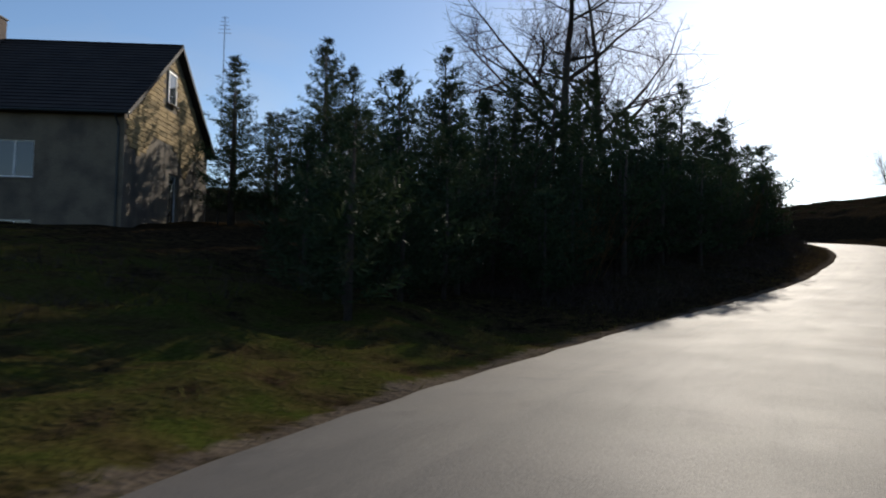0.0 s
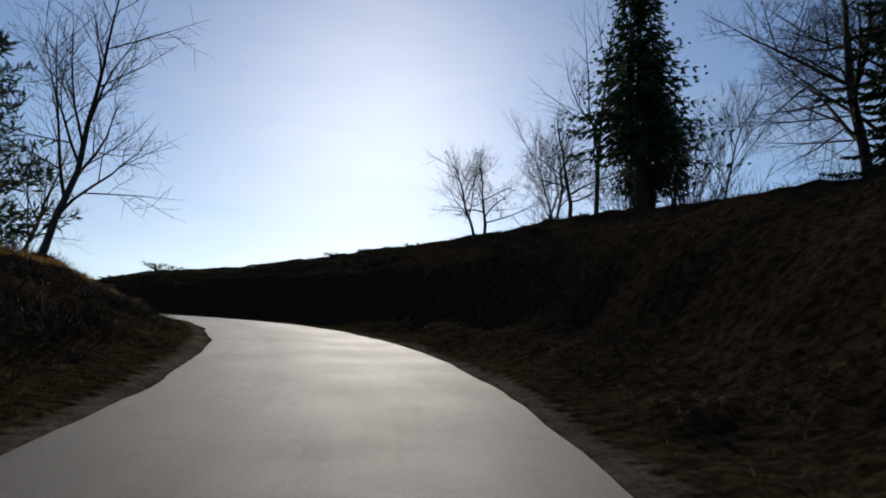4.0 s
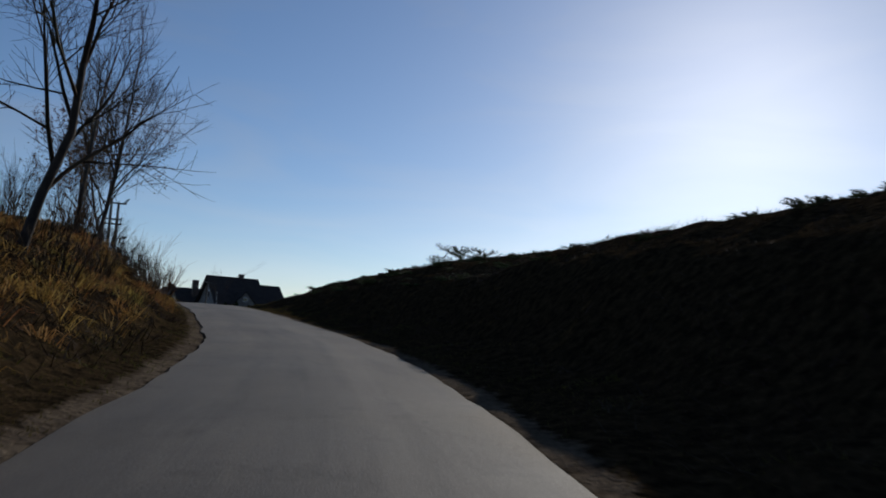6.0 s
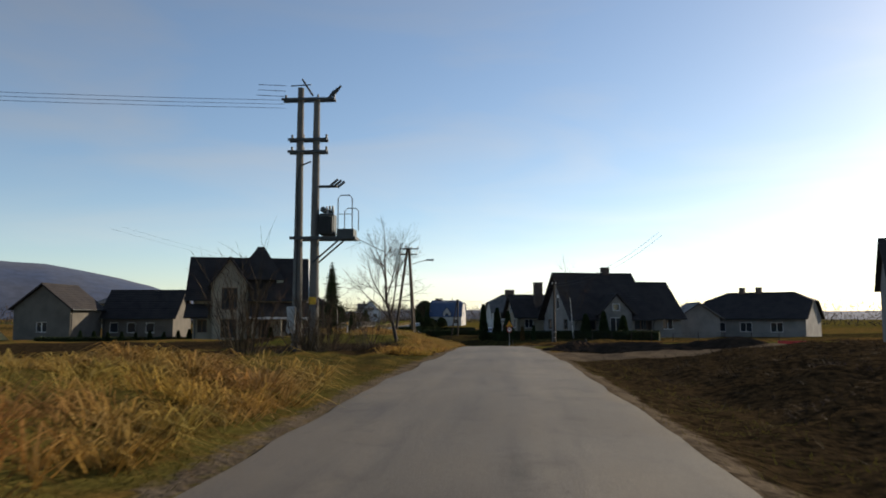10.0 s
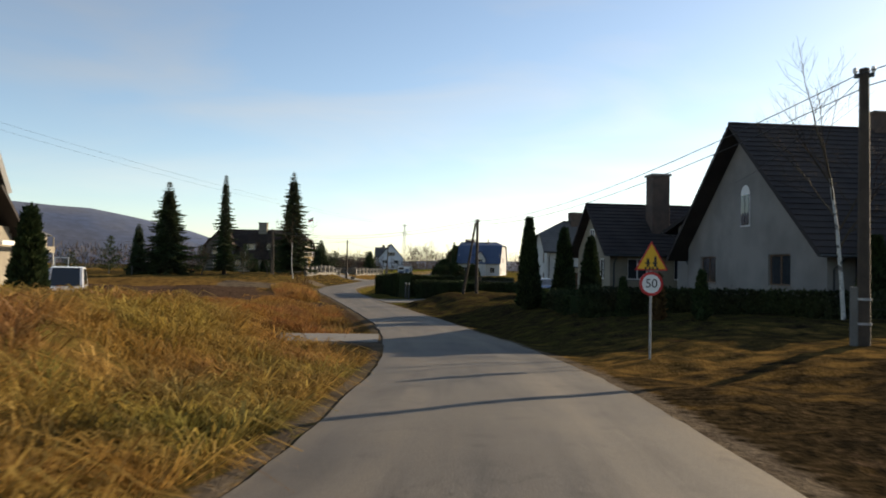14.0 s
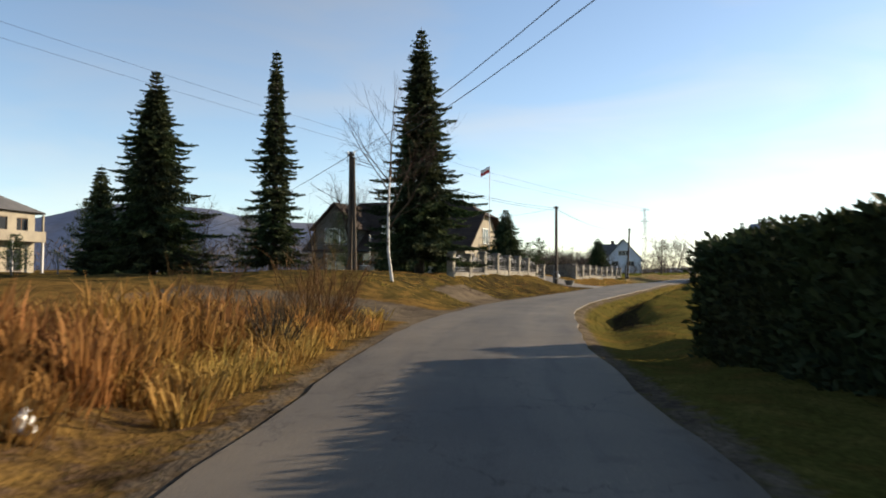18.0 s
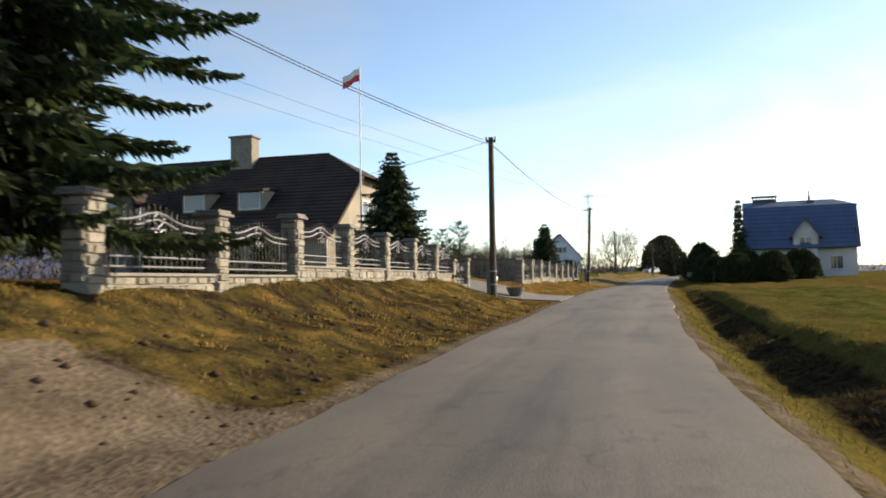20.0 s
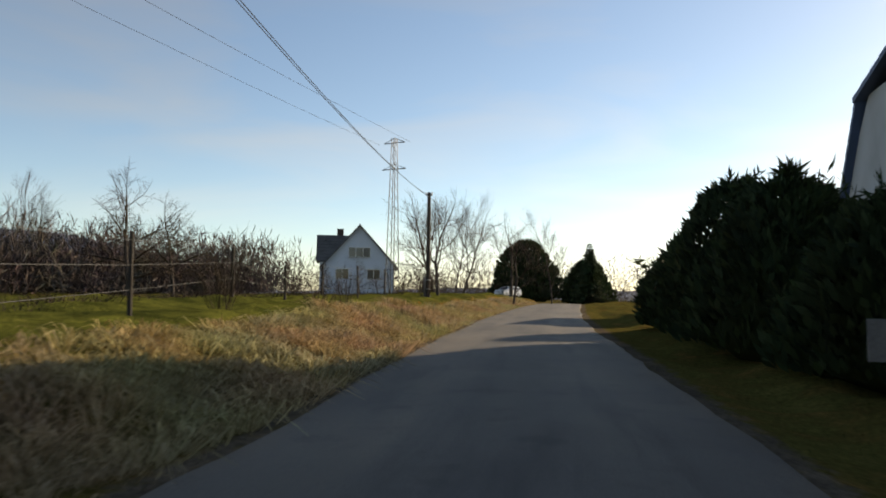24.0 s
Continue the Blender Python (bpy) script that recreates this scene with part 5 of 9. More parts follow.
def sprays(base, ways, length, width, droop=0.0, rng=None):
    """Pointed leaves or twigs of two triangles each, from base along ways."""
    n = len(base)
    ref = rng.normal(size=(n, 3))
    side = np.cross(ways, ref)
    side /= np.linalg.norm(side, axis=1)[:, None] + 1e-9
    L, W = np.broadcast_to(length, n)[:, None], np.broadcast_to(width, n)[:, None]
    mid = base + ways * L * 0.5
    tip = base + ways * L
    tip[:, 2] -= droop * L[:, 0]
    v = np.stack([base, mid + side * W / 2, tip, mid - side * W / 2], 1).reshape(-1, 3)
    o = np.arange(n)[:, None] * 4
    return v, np.concatenate([o + [0, 1, 2], o + [0, 2, 3]])


def spruce_meshes(h, r, seed, density=1.0, bare=0.05, mat=None, tier=1.0):
    """Trunk and crown of a spruce: tiers of drooping boughs set with needle sprays."""
    rng = np.random.default_rng(seed)
    trunk = tube([(0, 0, -0.4), (0.03, 0, h * 0.4), (0, 0.02, h * 0.8), (0, 0, h)], [0.018 * h + 0.05, 0.012 * h + 0.03, 0.006 * h + 0.01, 0.012], 8)
    B, D, Ls, Ws = [], [], [], []
    z = h * bare
    while z < h * 0.985:
        f = z / h
        ring = 1.1 * r * (1 - f) ** 0.93 * min(1.0, 0.62 + 2.2 * f) * (0.68 + 0.52 * rng.random()) + 0.08
        n = int(6 + 4 * rng.random())
        a0 = rng.random() * 6.28
        for k in range(n):
            a = a0 + 6.283 * k / n + rng.normal() * 0.2
            ln = ring * (0.68 + 0.42 * rng.random())
            steps = max(3, int(ln / 0.17 * density))
            s = np.linspace(0.08, 1, steps)
            sag = (-0.5 * s + 0.28 * s ** 2.4) * min(1.0, (0.97 - f) * 4) + 0.35 * s * max(0.0, f - 0.8) * 5
            pts = np.stack([np.cos(a) * ln * s, np.sin(a) * ln * s, z + ln * sag], 1)
            out, tang = np.array([math.cos(a), math.sin(a), -0.15]), np.array([-math.sin(a), math.cos(a), 0])
            fan = np.clip(0.30 * ln, 0.16, 0.8) * (1 - s) ** 0.8 + 0.16
            for sd, hang in ((-1, 0.1), (1, 0.1), (0, -0.05), (-0.6, 0.5), (0.6, 0.5), (0, 0.9)):
                w = out * 0.75 + tang * sd * 0.85 + rng.normal(size=(steps, 3)) * 0.16
                w[:, 2] -= hang * (1 if f < 0.85 else 0.2)
                w /= np.linalg.norm(w, axis=1)[:, None]
                B.append(pts), D.append(w)
                Ls.append(fan * (0.75 + 0.5 * rng.random(steps)) * (1.0 if hang < 0.4 else 0.7) / (1.1 + h / 30))
                Ws.append(np.full(steps, 0.075))
        z += (0.20 + 0.12 * rng.random()) * (0.7 + h / 30) * (1 + (tier - 1) * min(1.0, 1.6 * (1 - f)))
    B, D, Ls, Ws = np.concatenate(B), np.concatenate(D), np.concatenate(Ls), np.concatenate(Ws)
    v, t = sprays(B, D, Ls * (1.1 + h / 30), Ws * (1.0 + h / 40), 0.12, rng)
    # the dense inner boughs
    nb = int(260 * h * r * 0.3 * density / tier)
    f = rng.random(nb) ** 1.2 * (0.9 - bare) + bare
    a = rng.random(nb) * 6.283
    rad = r * (1 - f) ** 0.95 * (0.12 + (0.5 if tier == 1 else 0.34) * rng.random(nb))
    w = np.stack([np.cos(a), np.sin(a), np.full(nb, -0.45)], 1) + rng.normal(size=(nb, 3)) * 0.35
    w /= np.linalg.norm(w, axis=1)[:, None]
    v2, t2 = sprays(np.stack([np.cos(a) * rad, np.sin(a) * rad, f * h], 1), w, 0.35 + 0.25 * rng.random(nb), 0.13, 0.1, rng)
    v, t = np.concatenate([v, v2]), np.concatenate([t, t2 + len(v)])
    return mesh_of("trunk", *trunk, M_BARK, True), mesh_np("crown", v, t, mat or M_NEEDLE)


def column_meshes(h, r, seed, mat=None, count=2600, size=0.22, power=0.7):
    """A clipped or columnar conifer: a dense shell of upright sprays on a dark core."""
    rng = np.random.default_rng(seed)
    f = rng.random(count) ** 0.9
    a = rng.random(count) * 6.283
    rad = r * np.clip(1 - f, 0, 1) ** power * np.clip(f * 8 + 0.55, 0, 1) * (0.75 + 0.3 * rng.random(count)) * (1 + 0.10 * np.sin(3 * a + 7 * f + seed))
    base = np.stack([np.cos(a) * rad, np.sin(a) * rad, f * h], 1)
    w = np.stack([np.cos(a) * 0.55, np.sin(a) * 0.55, np.full(count, 0.8)], 1) + rng.normal(size=(count, 3)) * 0.25
    w /= np.linalg.norm(w, axis=1)[:, None]
    v, t = sprays(base, w, size * (0.7 + 0.7 * rng.random(count)), size * 0.42, 0.0, rng)
    core = tube([(0, 0, -0.1), (0, 0, h * 0.1), (0, 0, h * 0.55), (0, 0, h * 0.93)], [r * 0.5, r * 0.78, r * 0.5, 0.05], 9)
    cv = np.array([tuple(p) for p in core[0]])
    tri = []
    for g in core[1]:
        for k in range(1, len(g) - 1):
            tri.append((g[0], g[k], g[k + 1]))
    return mesh_np("crown", np.concatenate([cv, v]), np.concatenate([np.array(tri), t + len(cv)]), mat or M_THUJA)


def bare_meshes(h, seed, spread=0.5, forks=4, levels=5, trunk_r=0.16, lean=0.0, first=0.25, leaves=0, sides=5, up=0.25):
    """Trunk and bare crown of a leafless tree, by repeated branching; leaves adds a few dry ones."""
    rng = random.Random(seed)
    limbs = [[], []]
    tips = []

    def grow(p, d, ln, r, lev):
        n = 3 if lev < 2 else 2
        pts, rad = [p], [r]
        q, e = p.copy(), d.copy()
        for k in range(n):
            e = (e + Vector((rng.gauss(0, 0.11), rng.gauss(0, 0.11), rng.gauss(0.03, 0.06)))).normalized()
            q = q + e * ln / n
            pts.append(q.copy())
            rad.append(r * (1 - 0.42 * (k + 1) / n))
        limbs[0 if lev == 0 else 1].append(tube(pts, rad, (7, 5, 4, 3, 3, 3)[min(lev, 5)], cap=False))
        if lev >= levels:
            tips.append(q)
            return
        kids = forks if lev else forks + 2
        for k in range(kids):
            f = (first + (1 - first) * (k + 0.6) / kids) if lev == 0 else 0.3 + 0.7 * (k + rng.random() * 0.8) / kids
            i = min(int(f * n), n - 1)
            s = pts[i].lerp(pts[i + 1], f * n - i)
            az = rng.random() * 6.283
            axis_v = e.orthogonal().normalized()
            axis_v.rotate(Matrix.Rotation(az + k * 2.4, 3, e))
            ang = (0.45 + 0.5 * rng.random()) * (0.7 + spread)
            nd = (e * math.cos(ang) + axis_v * math.sin(ang) + Vector((0, 0, up))).normalized()
            grow(s, nd, ln * (0.50 + 0.24 * rng.random()) * (1.0 if lev else (1.15 - 0.5 * f)), max(rad[i] * 0.52, 0.006), lev + 1)
        grow(pts[-1], e, ln * 0.55, rad[-1] * 0.9, lev + 1)

    grow(Vector((0, 0, -0.3)), Vector((lean, 0, 1)).normalized(), h * 0.62, trunk_r, 0)
    tv, tf = joined(*limbs[0])
    bv, bf = joined(*limbs[1])
    crown = mesh_np("crown", [tuple(x) for x in bv], bf, M_TWIG)
    leaf = None
    if leaves:
        nr = np.random.default_rng(seed)
        pick = np.array([tuple(t) for t in tips])[nr.integers(0, len(tips), leaves)]
        w = nr.normal(size=(leaves, 3)) + [0, 0, -0.6]
        w /= np.linalg.norm(w, axis=1)[:, None]
        v, t = sprays(pick + nr.normal(size=(leaves, 3)) * 0.05, w, 0.12 + 0.07 * nr.random(leaves), 0.075, 0, nr)
        leaf = mesh_np("leaves", v, t, M_DRYLEAF)
    return mesh_of("trunk", tv, tf, M_BARK, True), crown, leaf


def shrub_mesh(h, r, seed, stems=14, twigs=8, mat=None):
    """A leafless shrub: many thin stems that part into twigs."""
    rng = random.Random(seed)
    pieces, fine = [], []
    for k in range(stems):
        a, q = rng.random() * 6.283, rng.random() ** 0.6
        b = Vector((math.cos(a) * r * 0.35 * q, math.sin(a) * r * 0.35 * q, -0.15))
        ln = h * (0.55 + 0.5 * rng.random())
        d = Vector((math.cos(a) * q * r / h * 0.9, math.sin(a) * q * r / h * 0.9, 1)).normalized()
        pts = [b]
        for s in range(3):
            d = (d + Vector((rng.gauss(0, 0.12), rng.gauss(0, 0.12), 0.02))).normalized()
            pts.append(pts[-1] + d * ln / 3)
        pieces.append(tube(pts, [0.022, 0.017, 0.011, 0.004], 3, cap=False))
        for s in range(twigs):
            f = 0.25 + 0.72 * rng.random()
            i = min(int(f * 3), 2)
            p = pts[i].lerp(pts[i + 1], f * 3 - i)
            t = (d + Vector((rng.gauss(0, 0.5), rng.gauss(0, 0.5), rng.gauss(0.1, 0.3)))).normalized()
            l2 = ln * (0.15 + 0.25 * rng.random())
            fine.append(tube([p, p + t * l2 * 0.5 + Vector((0, 0, 0.03)), p + t * l2], [0.009, 0.006, 0.003], 3, cap=False))
    v, f = joined(*pieces)
    w, g = joined(*fine)
    return mesh_np("stem", [tuple(x) for x in v], f, mat or M_TWIG), mesh_np("crown", [tuple(x) for x in w], g, mat or M_TWIG)


def pine_meshes(h, r, seed, mat=None):
    """A young pine with upswept boughs and tufts of needles."""
    rng = np.random.default_rng(seed)
    trunk = tube([(0, 0, -0.4), (0.08, 0, h * 0.5), (0, 0.05, h)], [0.015 * h + 0.04, 0.01 * h + 0.02, 0.015], 6)
    B, D = [], []
    z = h * 0.1
    while z < h:
        f = z / h
        ring = r * (1 - f) ** 0.6 * (0.7 + 0.5 * rng.random()) + 0.12
        for k in range(int(5 + 3 * rng.random())):
            a = rng.random() * 6.283
            ln = ring * (0.6 + 0.5 * rng.random())
            s = np.linspace(0.25, 1, max(3, int(ln / 0.22)))
            pts = np.stack([np.cos(a) * ln * s, np.sin(a) * ln * s, z + ln * (0.12 * s + 0.25 * s ** 2)], 1)
            for p in pts:
                c = 9
                w = rng.normal(size=(c, 3)) * 0.7 + [math.cos(a) * 0.5, math.sin(a) * 0.5, 0.5]
                B.append(np.repeat(p[None], c, 0) + rng.normal(size=(c, 3)) * 0.05), D.append(w / np.linalg.norm(w, axis=1)[:, None])
        z += 0.30 + 0.2 * rng.random()
    B, D = np.concatenate(B), np.concatenate(D)
    v, t = sprays(B, D, 0.20 + 0.14 * rng.random(len(B)), 0.05, 0.0, rng)
    return mesh_of("trunk", *trunk, M_BARK, True), mesh_np("crown", v, t, mat or M_PINE)


def plant(name, x, y, meshes, label, category, group="", scale=1.0, turn=0.0, z=None, sink=0.0):
    ob = thing(name, (x, y, (ground_at(x, y) if z is None else z) - sink), label, category, group, turn)
    for nm, me in meshes:
        if me is not None:
            o = shared(nm, me, ob)
            o.scale = (scale, scale, scale)
    return ob


def shrub_parts(pair):
    return (("stem", pair[0]), ("crown", pair[1]))


def z_of(x, y):
    return ground_at(x, y)


# the three tall spruces by the bend, and the dense dark ones round them
for x, y, top, r, seed, lab in ((-94.7, 283.8, 13.9, 6.2, 1, "tall dark spruce with broad drooping boughs"), (-88.9, 289.8, 15.5, 2.7, 2, "tall thin spruce with short ragged boughs"),
                                     (-79.6, 294.9, 16.2, 4.7, 3, "tall dark spruce beside the road, with long hanging boughs")):
    g = z_of(x, y)
    t, c = spruce_meshes(top - g, r, seed, 1.3, bare=0.08, tier=1.5)
    plant("spruce", x, y, (("trunk", t), ("crown", c)), lab, "tree", "tall spruces at the bend")
# conifers in the gardens
for x, y, top, r, seed, lab in ((-91.0, 317.6, 6.3, 3.3, 4, "blue-green garden spruce behind the stone fence"), (-104.8, 356.0, 5.6, 3.0, 5, "dense garden spruce behind the stone fence"),
                                (-91.2, 375.4, 8.6, 1.4, 6, "slender dark spruce before the blue-roofed house"), (-121.0, 448.4, 7.6, 3.0, 7, "broad dark spruce beside the far road"),
                                (-98.8, 281.8, 7.5, 2.4, 8, "young dark spruce beside a tall one")):
    t, c = spruce_meshes(top - z_of(x, y), r, seed, 1.1, bare=0.03)
    plant("garden_spruce", x, y, (("trunk", t), ("crown", c)), lab, "tree", "garden conifers")
# spruces on the wooded slope by the first bend
for x, y, top, r, seed, lab in ((49.8, 71.8, 17.3, 4.6, 9, "thin half-bare spruce on the slope"), (54.8, 60.5, 21.0, 5.4, 10, "tall dense spruce on the wooded slope"), (66.5, 62.0, 19.0, 4.8, 11, "tall dense spruce on the wooded slope"),
                                (58.0, 79.0, 15.5, 4.2, 12, "thin spruce on the slope"), (63.0, 57.0, 20.0, 5.6, 13, "tall dense spruce on the wooded slope")):
    t, c = spruce_meshes(top - z_of(x, y), r, seed, 0.4 if seed in (9, 12) else 1.2, bare=0.22 if seed in (9, 12) else 0.06)
    plant("forest_spruce", x, y, (("trunk", t), ("crown", c)), lab, "tree", "spruces on the slope")
# bare trees, one by one
BARE = {}
for key, args in dict(oak=dict(h=17, seed=21, spread=0.9, forks=4, levels=5, trunk_r=0.36, first=0.3), fork=dict(h=14, seed=22, spread=0.6, forks=3, levels=4, trunk_r=0.17, first=0.5), slim=dict(h=9, seed=23, spread=0.25, forks=4, levels=4, trunk_r=0.09, first=0.3, up=0.5),
                      leafy=dict(h=9.0, seed=34, spread=0.5, forks=5, levels=4, trunk_r=0.10, first=0.25, leaves=4200, up=0.3), small=dict(h=6.5, seed=25, spread=0.6, forks=4, levels=4, trunk_r=0.11, first=0.28), orchard=dict(h=4.5, seed=26, spread=0.9, forks=4, levels=4, trunk_r=0.10, first=0.3, up=0.1)).items():
    BARE[key] = bare_meshes(**args)


def bare_tree(kind, x, y, label, scale=1.0, turn=0.0, group="bare trees", name="bare_tree", z=None):
    t, c, l = BARE[kind]
    return plant(name, x, y, (("trunk", t), ("crown", c), ("leaves", l)), label, "tree", group, scale, turn, z)


for x, y, k, s, turn in ((7.3, 57.8, "oak", 1.25, 0), (13.7, 68.3, "oak", 1.2, 80)):
    bare_tree(k, x, y, "large bare tree with spreading limbs above the thicket", s, turn, "bare trees above the thicket")
bare_tree("fork", 60.6, 86.9, "bare tree with a high fork on the slope", 1.15, 20)
bare_tree("small", 26.4, 84.0, "bare tree with drooping twigs on the bank", 1.7, 200)
for x, y, k, s, turn in ((20.9, 109.0, "fork", 0.6, 60), (20.2, 112.6, "slim", 0.95, 10), (20.7, 112.0, "slim", 0.85, 140), (16.8, 122.0, "leafy", 1.0, 0), (25.5, 96.0, "small", 1.2, 220)):
    bare_tree(k, x, y, "slender bare tree with a few dry leaves on the bank" if k == "leafy" else "slender bare tree on the grassy bank", s, turn, "bare trees on the bank")
bare_tree("small", 0.7, 174.3, "small bare tree with a crooked crown beside the road", 0.95, 40)
bare_tree("small", -81.0, 291.0, "bare tree among the spruces", 0.9, 90)
for n, (x, y, s) in enumerate(((-118, 368, 1.0), (-123, 372, 1.05), (-128, 366, 0.95), (-121, 380, 1.1), (-132, 378, 1.0), (-127, 388, 1.1), (-138, 370, 1.0), (-136, 386, 1.1), (-116, 361, 0.9), (-112, 345, 0.9), (-108, 338, 0.85), (-112, 352, 0.9))):
    bare_tree("orchard", x, y, "bare pruned fruit tree in an orchard", s, n * 47, "orchard trees", "fruit_tree")
for n, (x, y, k, s) in enumerate(((-121, 408, "small", 1.2), (-125, 415, "small", 1.3), (-128, 425, "slim", 1.0), (-119, 418, "small", 1.1), (-131, 433, "small", 1.3), (-123, 440, "slim", 1.0))):
    bare_tree(k, x, y, "bare tree at the edge of the far thicket", s, n * 61, "bare trees by the far road")
for n, (x, y) in enumerate(((-150, 360), (-156, 372), (-148, 380), (-160, 388), (-152, 396), (-166, 376), (-144, 352))):
    bare_tree("slim", x, y, "tall slim bare tree behind the orchard", 1.0, n * 53, "slim trees behind the orchard")
# dark pines behind the gateway
for n, (x, y, k) in enumerate(((-104.5, 341.0, 0.62), (-107.5, 342.5, 0.52))):
    t_, c_ = pine_meshes(5.6, 2.2, 150 + n)
    plant("garden_pine", x, y, (("trunk", t_), ("crown", c_)), "dark bushy garden pine behind the stone fence", "tree", "garden pines", k + 0.3, n * 80)
for n in range(34):
    x, y = at_station(24.6 + (n * 0.382 % 1.0) * 4.6, -(15 + (n * 0.618 % 1.0) * 24))
    bare_tree("orchard", x, y, "low bare tree of the dark thicket behind the orchard", 0.55 + 0.3 * (n % 3) / 2, n * 83, "thicket behind the orchard", "thicket_tree")
for n, (x, y, k) in enumerate(((-97.5, 287.5, "small"), (-92.0, 286.0, "orchard"), (-99.5, 284.5, "orchard"), (-86.5, 291.5, "orchard"), (-95.0, 291.0, "small"))):
    bare_tree(k, x, y, "dense bare tree between the tall spruces", 0.85, n * 71, "bare trees between the spruces")
# birch at the bend
t, c, l = bare_meshes(9.0, 27, 0.35, 3, 4, 0.085, 0.04, 0.45, up=0.2)
t.materials.clear()
t.materials.append(M_BIRCH)
plant("birch", -4.6, 233.6, (("trunk", t), ("crown", c)), "slender white-barked birch before the steep-roofed house", "tree")
plant("birch", -71.8, 285.6, (("trunk", t), ("crown", c)), "slender white-barked birch beside the road", "tree")
# thujas
THUJA = column_meshes(1.0, 0.22, 41, count=1500, size=0.10)
for x, y, top, lab in ((-20.4, 242.9, 4.1, "tall dark columnar thuja before the low house"), (-18.9, 244.8, 3.6, "dark columnar thuja before the low house"), (-17.7, 246.2, 3.1, "dark columnar thuja before the low house"), (-3.5, 235.6, 2.6, "dark garden thuja before the steep-roofed house"), (-1.2, 235.8, 2.9, "dark garden thuja before the steep-roofed house"), (1.2, 236.2, 2.4, "dark garden thuja before the steep-roofed house"), (-27.6, 217.5, 2.75, "dark garden thuja at the edge of the meadow")):
    h = top - z_of(x, y)
    stem = mesh_of("trunk", *tube([(0, 0, -0.3), (0, 0, h * 0.5)], [0.09, 0.04], 7), M_BARK)
    plant("thuja", x, y, (("trunk", stem), ("crown", column_meshes(h, 0.68, 42 + int(h * 10), count=4600, size=0.25))), lab, "tree", "thujas by the houses")
for n, (x, y, k) in enumerate(((-12.6, 233.2, 1.55), (-11.0, 232.2, 1.7), (-9.3, 231.6, 1.75))):
    plant("young_thuja", x, y, (("crown", column_meshes(1.0, 0.17, 48 + n, M_DRYLEAF if n % 2 else None, count=900, size=0.10)),), "slender young thuja with browned tips on the shaded lawn", "shrub", "young thujas by the steep-roofed house", k, n * 50)
for n in range(9):
    x, y = -28.6 - n * 2.1, 218.6 - n * 1.15
    plant("young_thuja", x, y, (("crown", THUJA),), "dark young thuja in a row before the new house", "shrub", "young thujas round the new house", 1.9 + 0.3 * math.sin(n * 3.1), n * 37)
for n in range(9):
    x, y = -59.0 + n * 1.75, 205.5 + n * 0.5
    plant("young_thuja", x, y, (("crown", THUJA),), "young thuja in a row along the garden fence", "shrub", "young thujas round the new house", 1.5 + 0.35 * math.sin(n * 3.1), n * 37)
for n, (x, y, s) in enumerate(((-96.5, 314.0, 2.0), (-98.5, 313.0, 2.3), (-100.5, 312.5, 2.2), (-102.6, 312.0, 2.4), (-94.0, 320.5, 2.3))):
    plant("round_thuja", x, y, (("crown", column_meshes(1.0, 0.42, 60 + n, count=1200, size=0.12, power=0.4)),), "clipped dark round thuja in the front garden", "shrub", "clipped thujas", s)
# dark mass of conifers and shrubs by the blue-roofed house
YEW = [pine_meshes(3.0, 1.9, 270 + k, M_THUJA)[1] for k in range(3)]
for n, (x, y, top, r) in enumerate(((-99.4, 385.5, 2.3, 1.8), (-97.4, 381.2, 3.9, 2.3), (-95.9, 377.0, 3.2, 2.2), (-94.0, 373.0, 2.2, 2.0), (-92.4, 369.0, 1.9, 1.9), (-90.6, 365.8, 1.7, 1.8), (-88.2, 364.0, 1.9, 1.9), (-85.4, 366.0, 2.1, 2.0), (-88.9, 369.6, 2.4, 2.0), (-84.2, 372.0, 2.4, 2.1))):
    hh_ = top - z_of(x, y)
    ob = plant("garden_conifer", x, y, (("inner_crown", column_meshes(hh_ * 0.95, r, 170 + n, M_THUJA, 3400, 0.34, 0.42)),), "dense dark rounded garden conifer with boughs to the ground", "shrub", "dark conifers by the blue-roofed house")
    o = shared("crown", YEW[n % 3], ob, Matrix.Rotation(n * 1.7, 4, "Z") @ Matrix.Diagonal((r / 1.75, r / 1.75, hh_ / 2.95, 1)))
plant("round_tree", -143, 484, (("crown", column_meshes(10.5, 7.0, 80, count=6000, size=0.8, power=0.45)),), "large round dark tree over the far road", "tree")
plant("round_tree", -134, 492, (("crown", column_meshes(8.0, 5.0, 81, count=3500, size=0.8, power=0.45)),), "large round dark tree over the far road", "tree")
# young pines and shrubs of the thicket inside the first bend
rng = random.Random(5)
PINES = [pine_meshes(5.2, 2.1, 90), pine_meshes(6.4, 2.0, 91), pine_meshes(4.4, 2.2, 92)]
SHRUBS = [shrub_mesh(3.2, 1.8, 95, 26, 9), shrub_mesh(4.2, 1.6, 96, 22, 10), shrub_mesh(2.2, 1.5, 97, 26, 9), shrub_mesh(1.5, 1.1, 98, 30, 6)]
RUSSET = [shrub_mesh(3.0, 1.9, 99, 30, 12, M_DRYLEAF)]
TALL = [pine_meshes(10.0, 2.7, 130), pine_meshes(9.0, 3.0, 131), pine_meshes(10.8, 2.5, 132)]
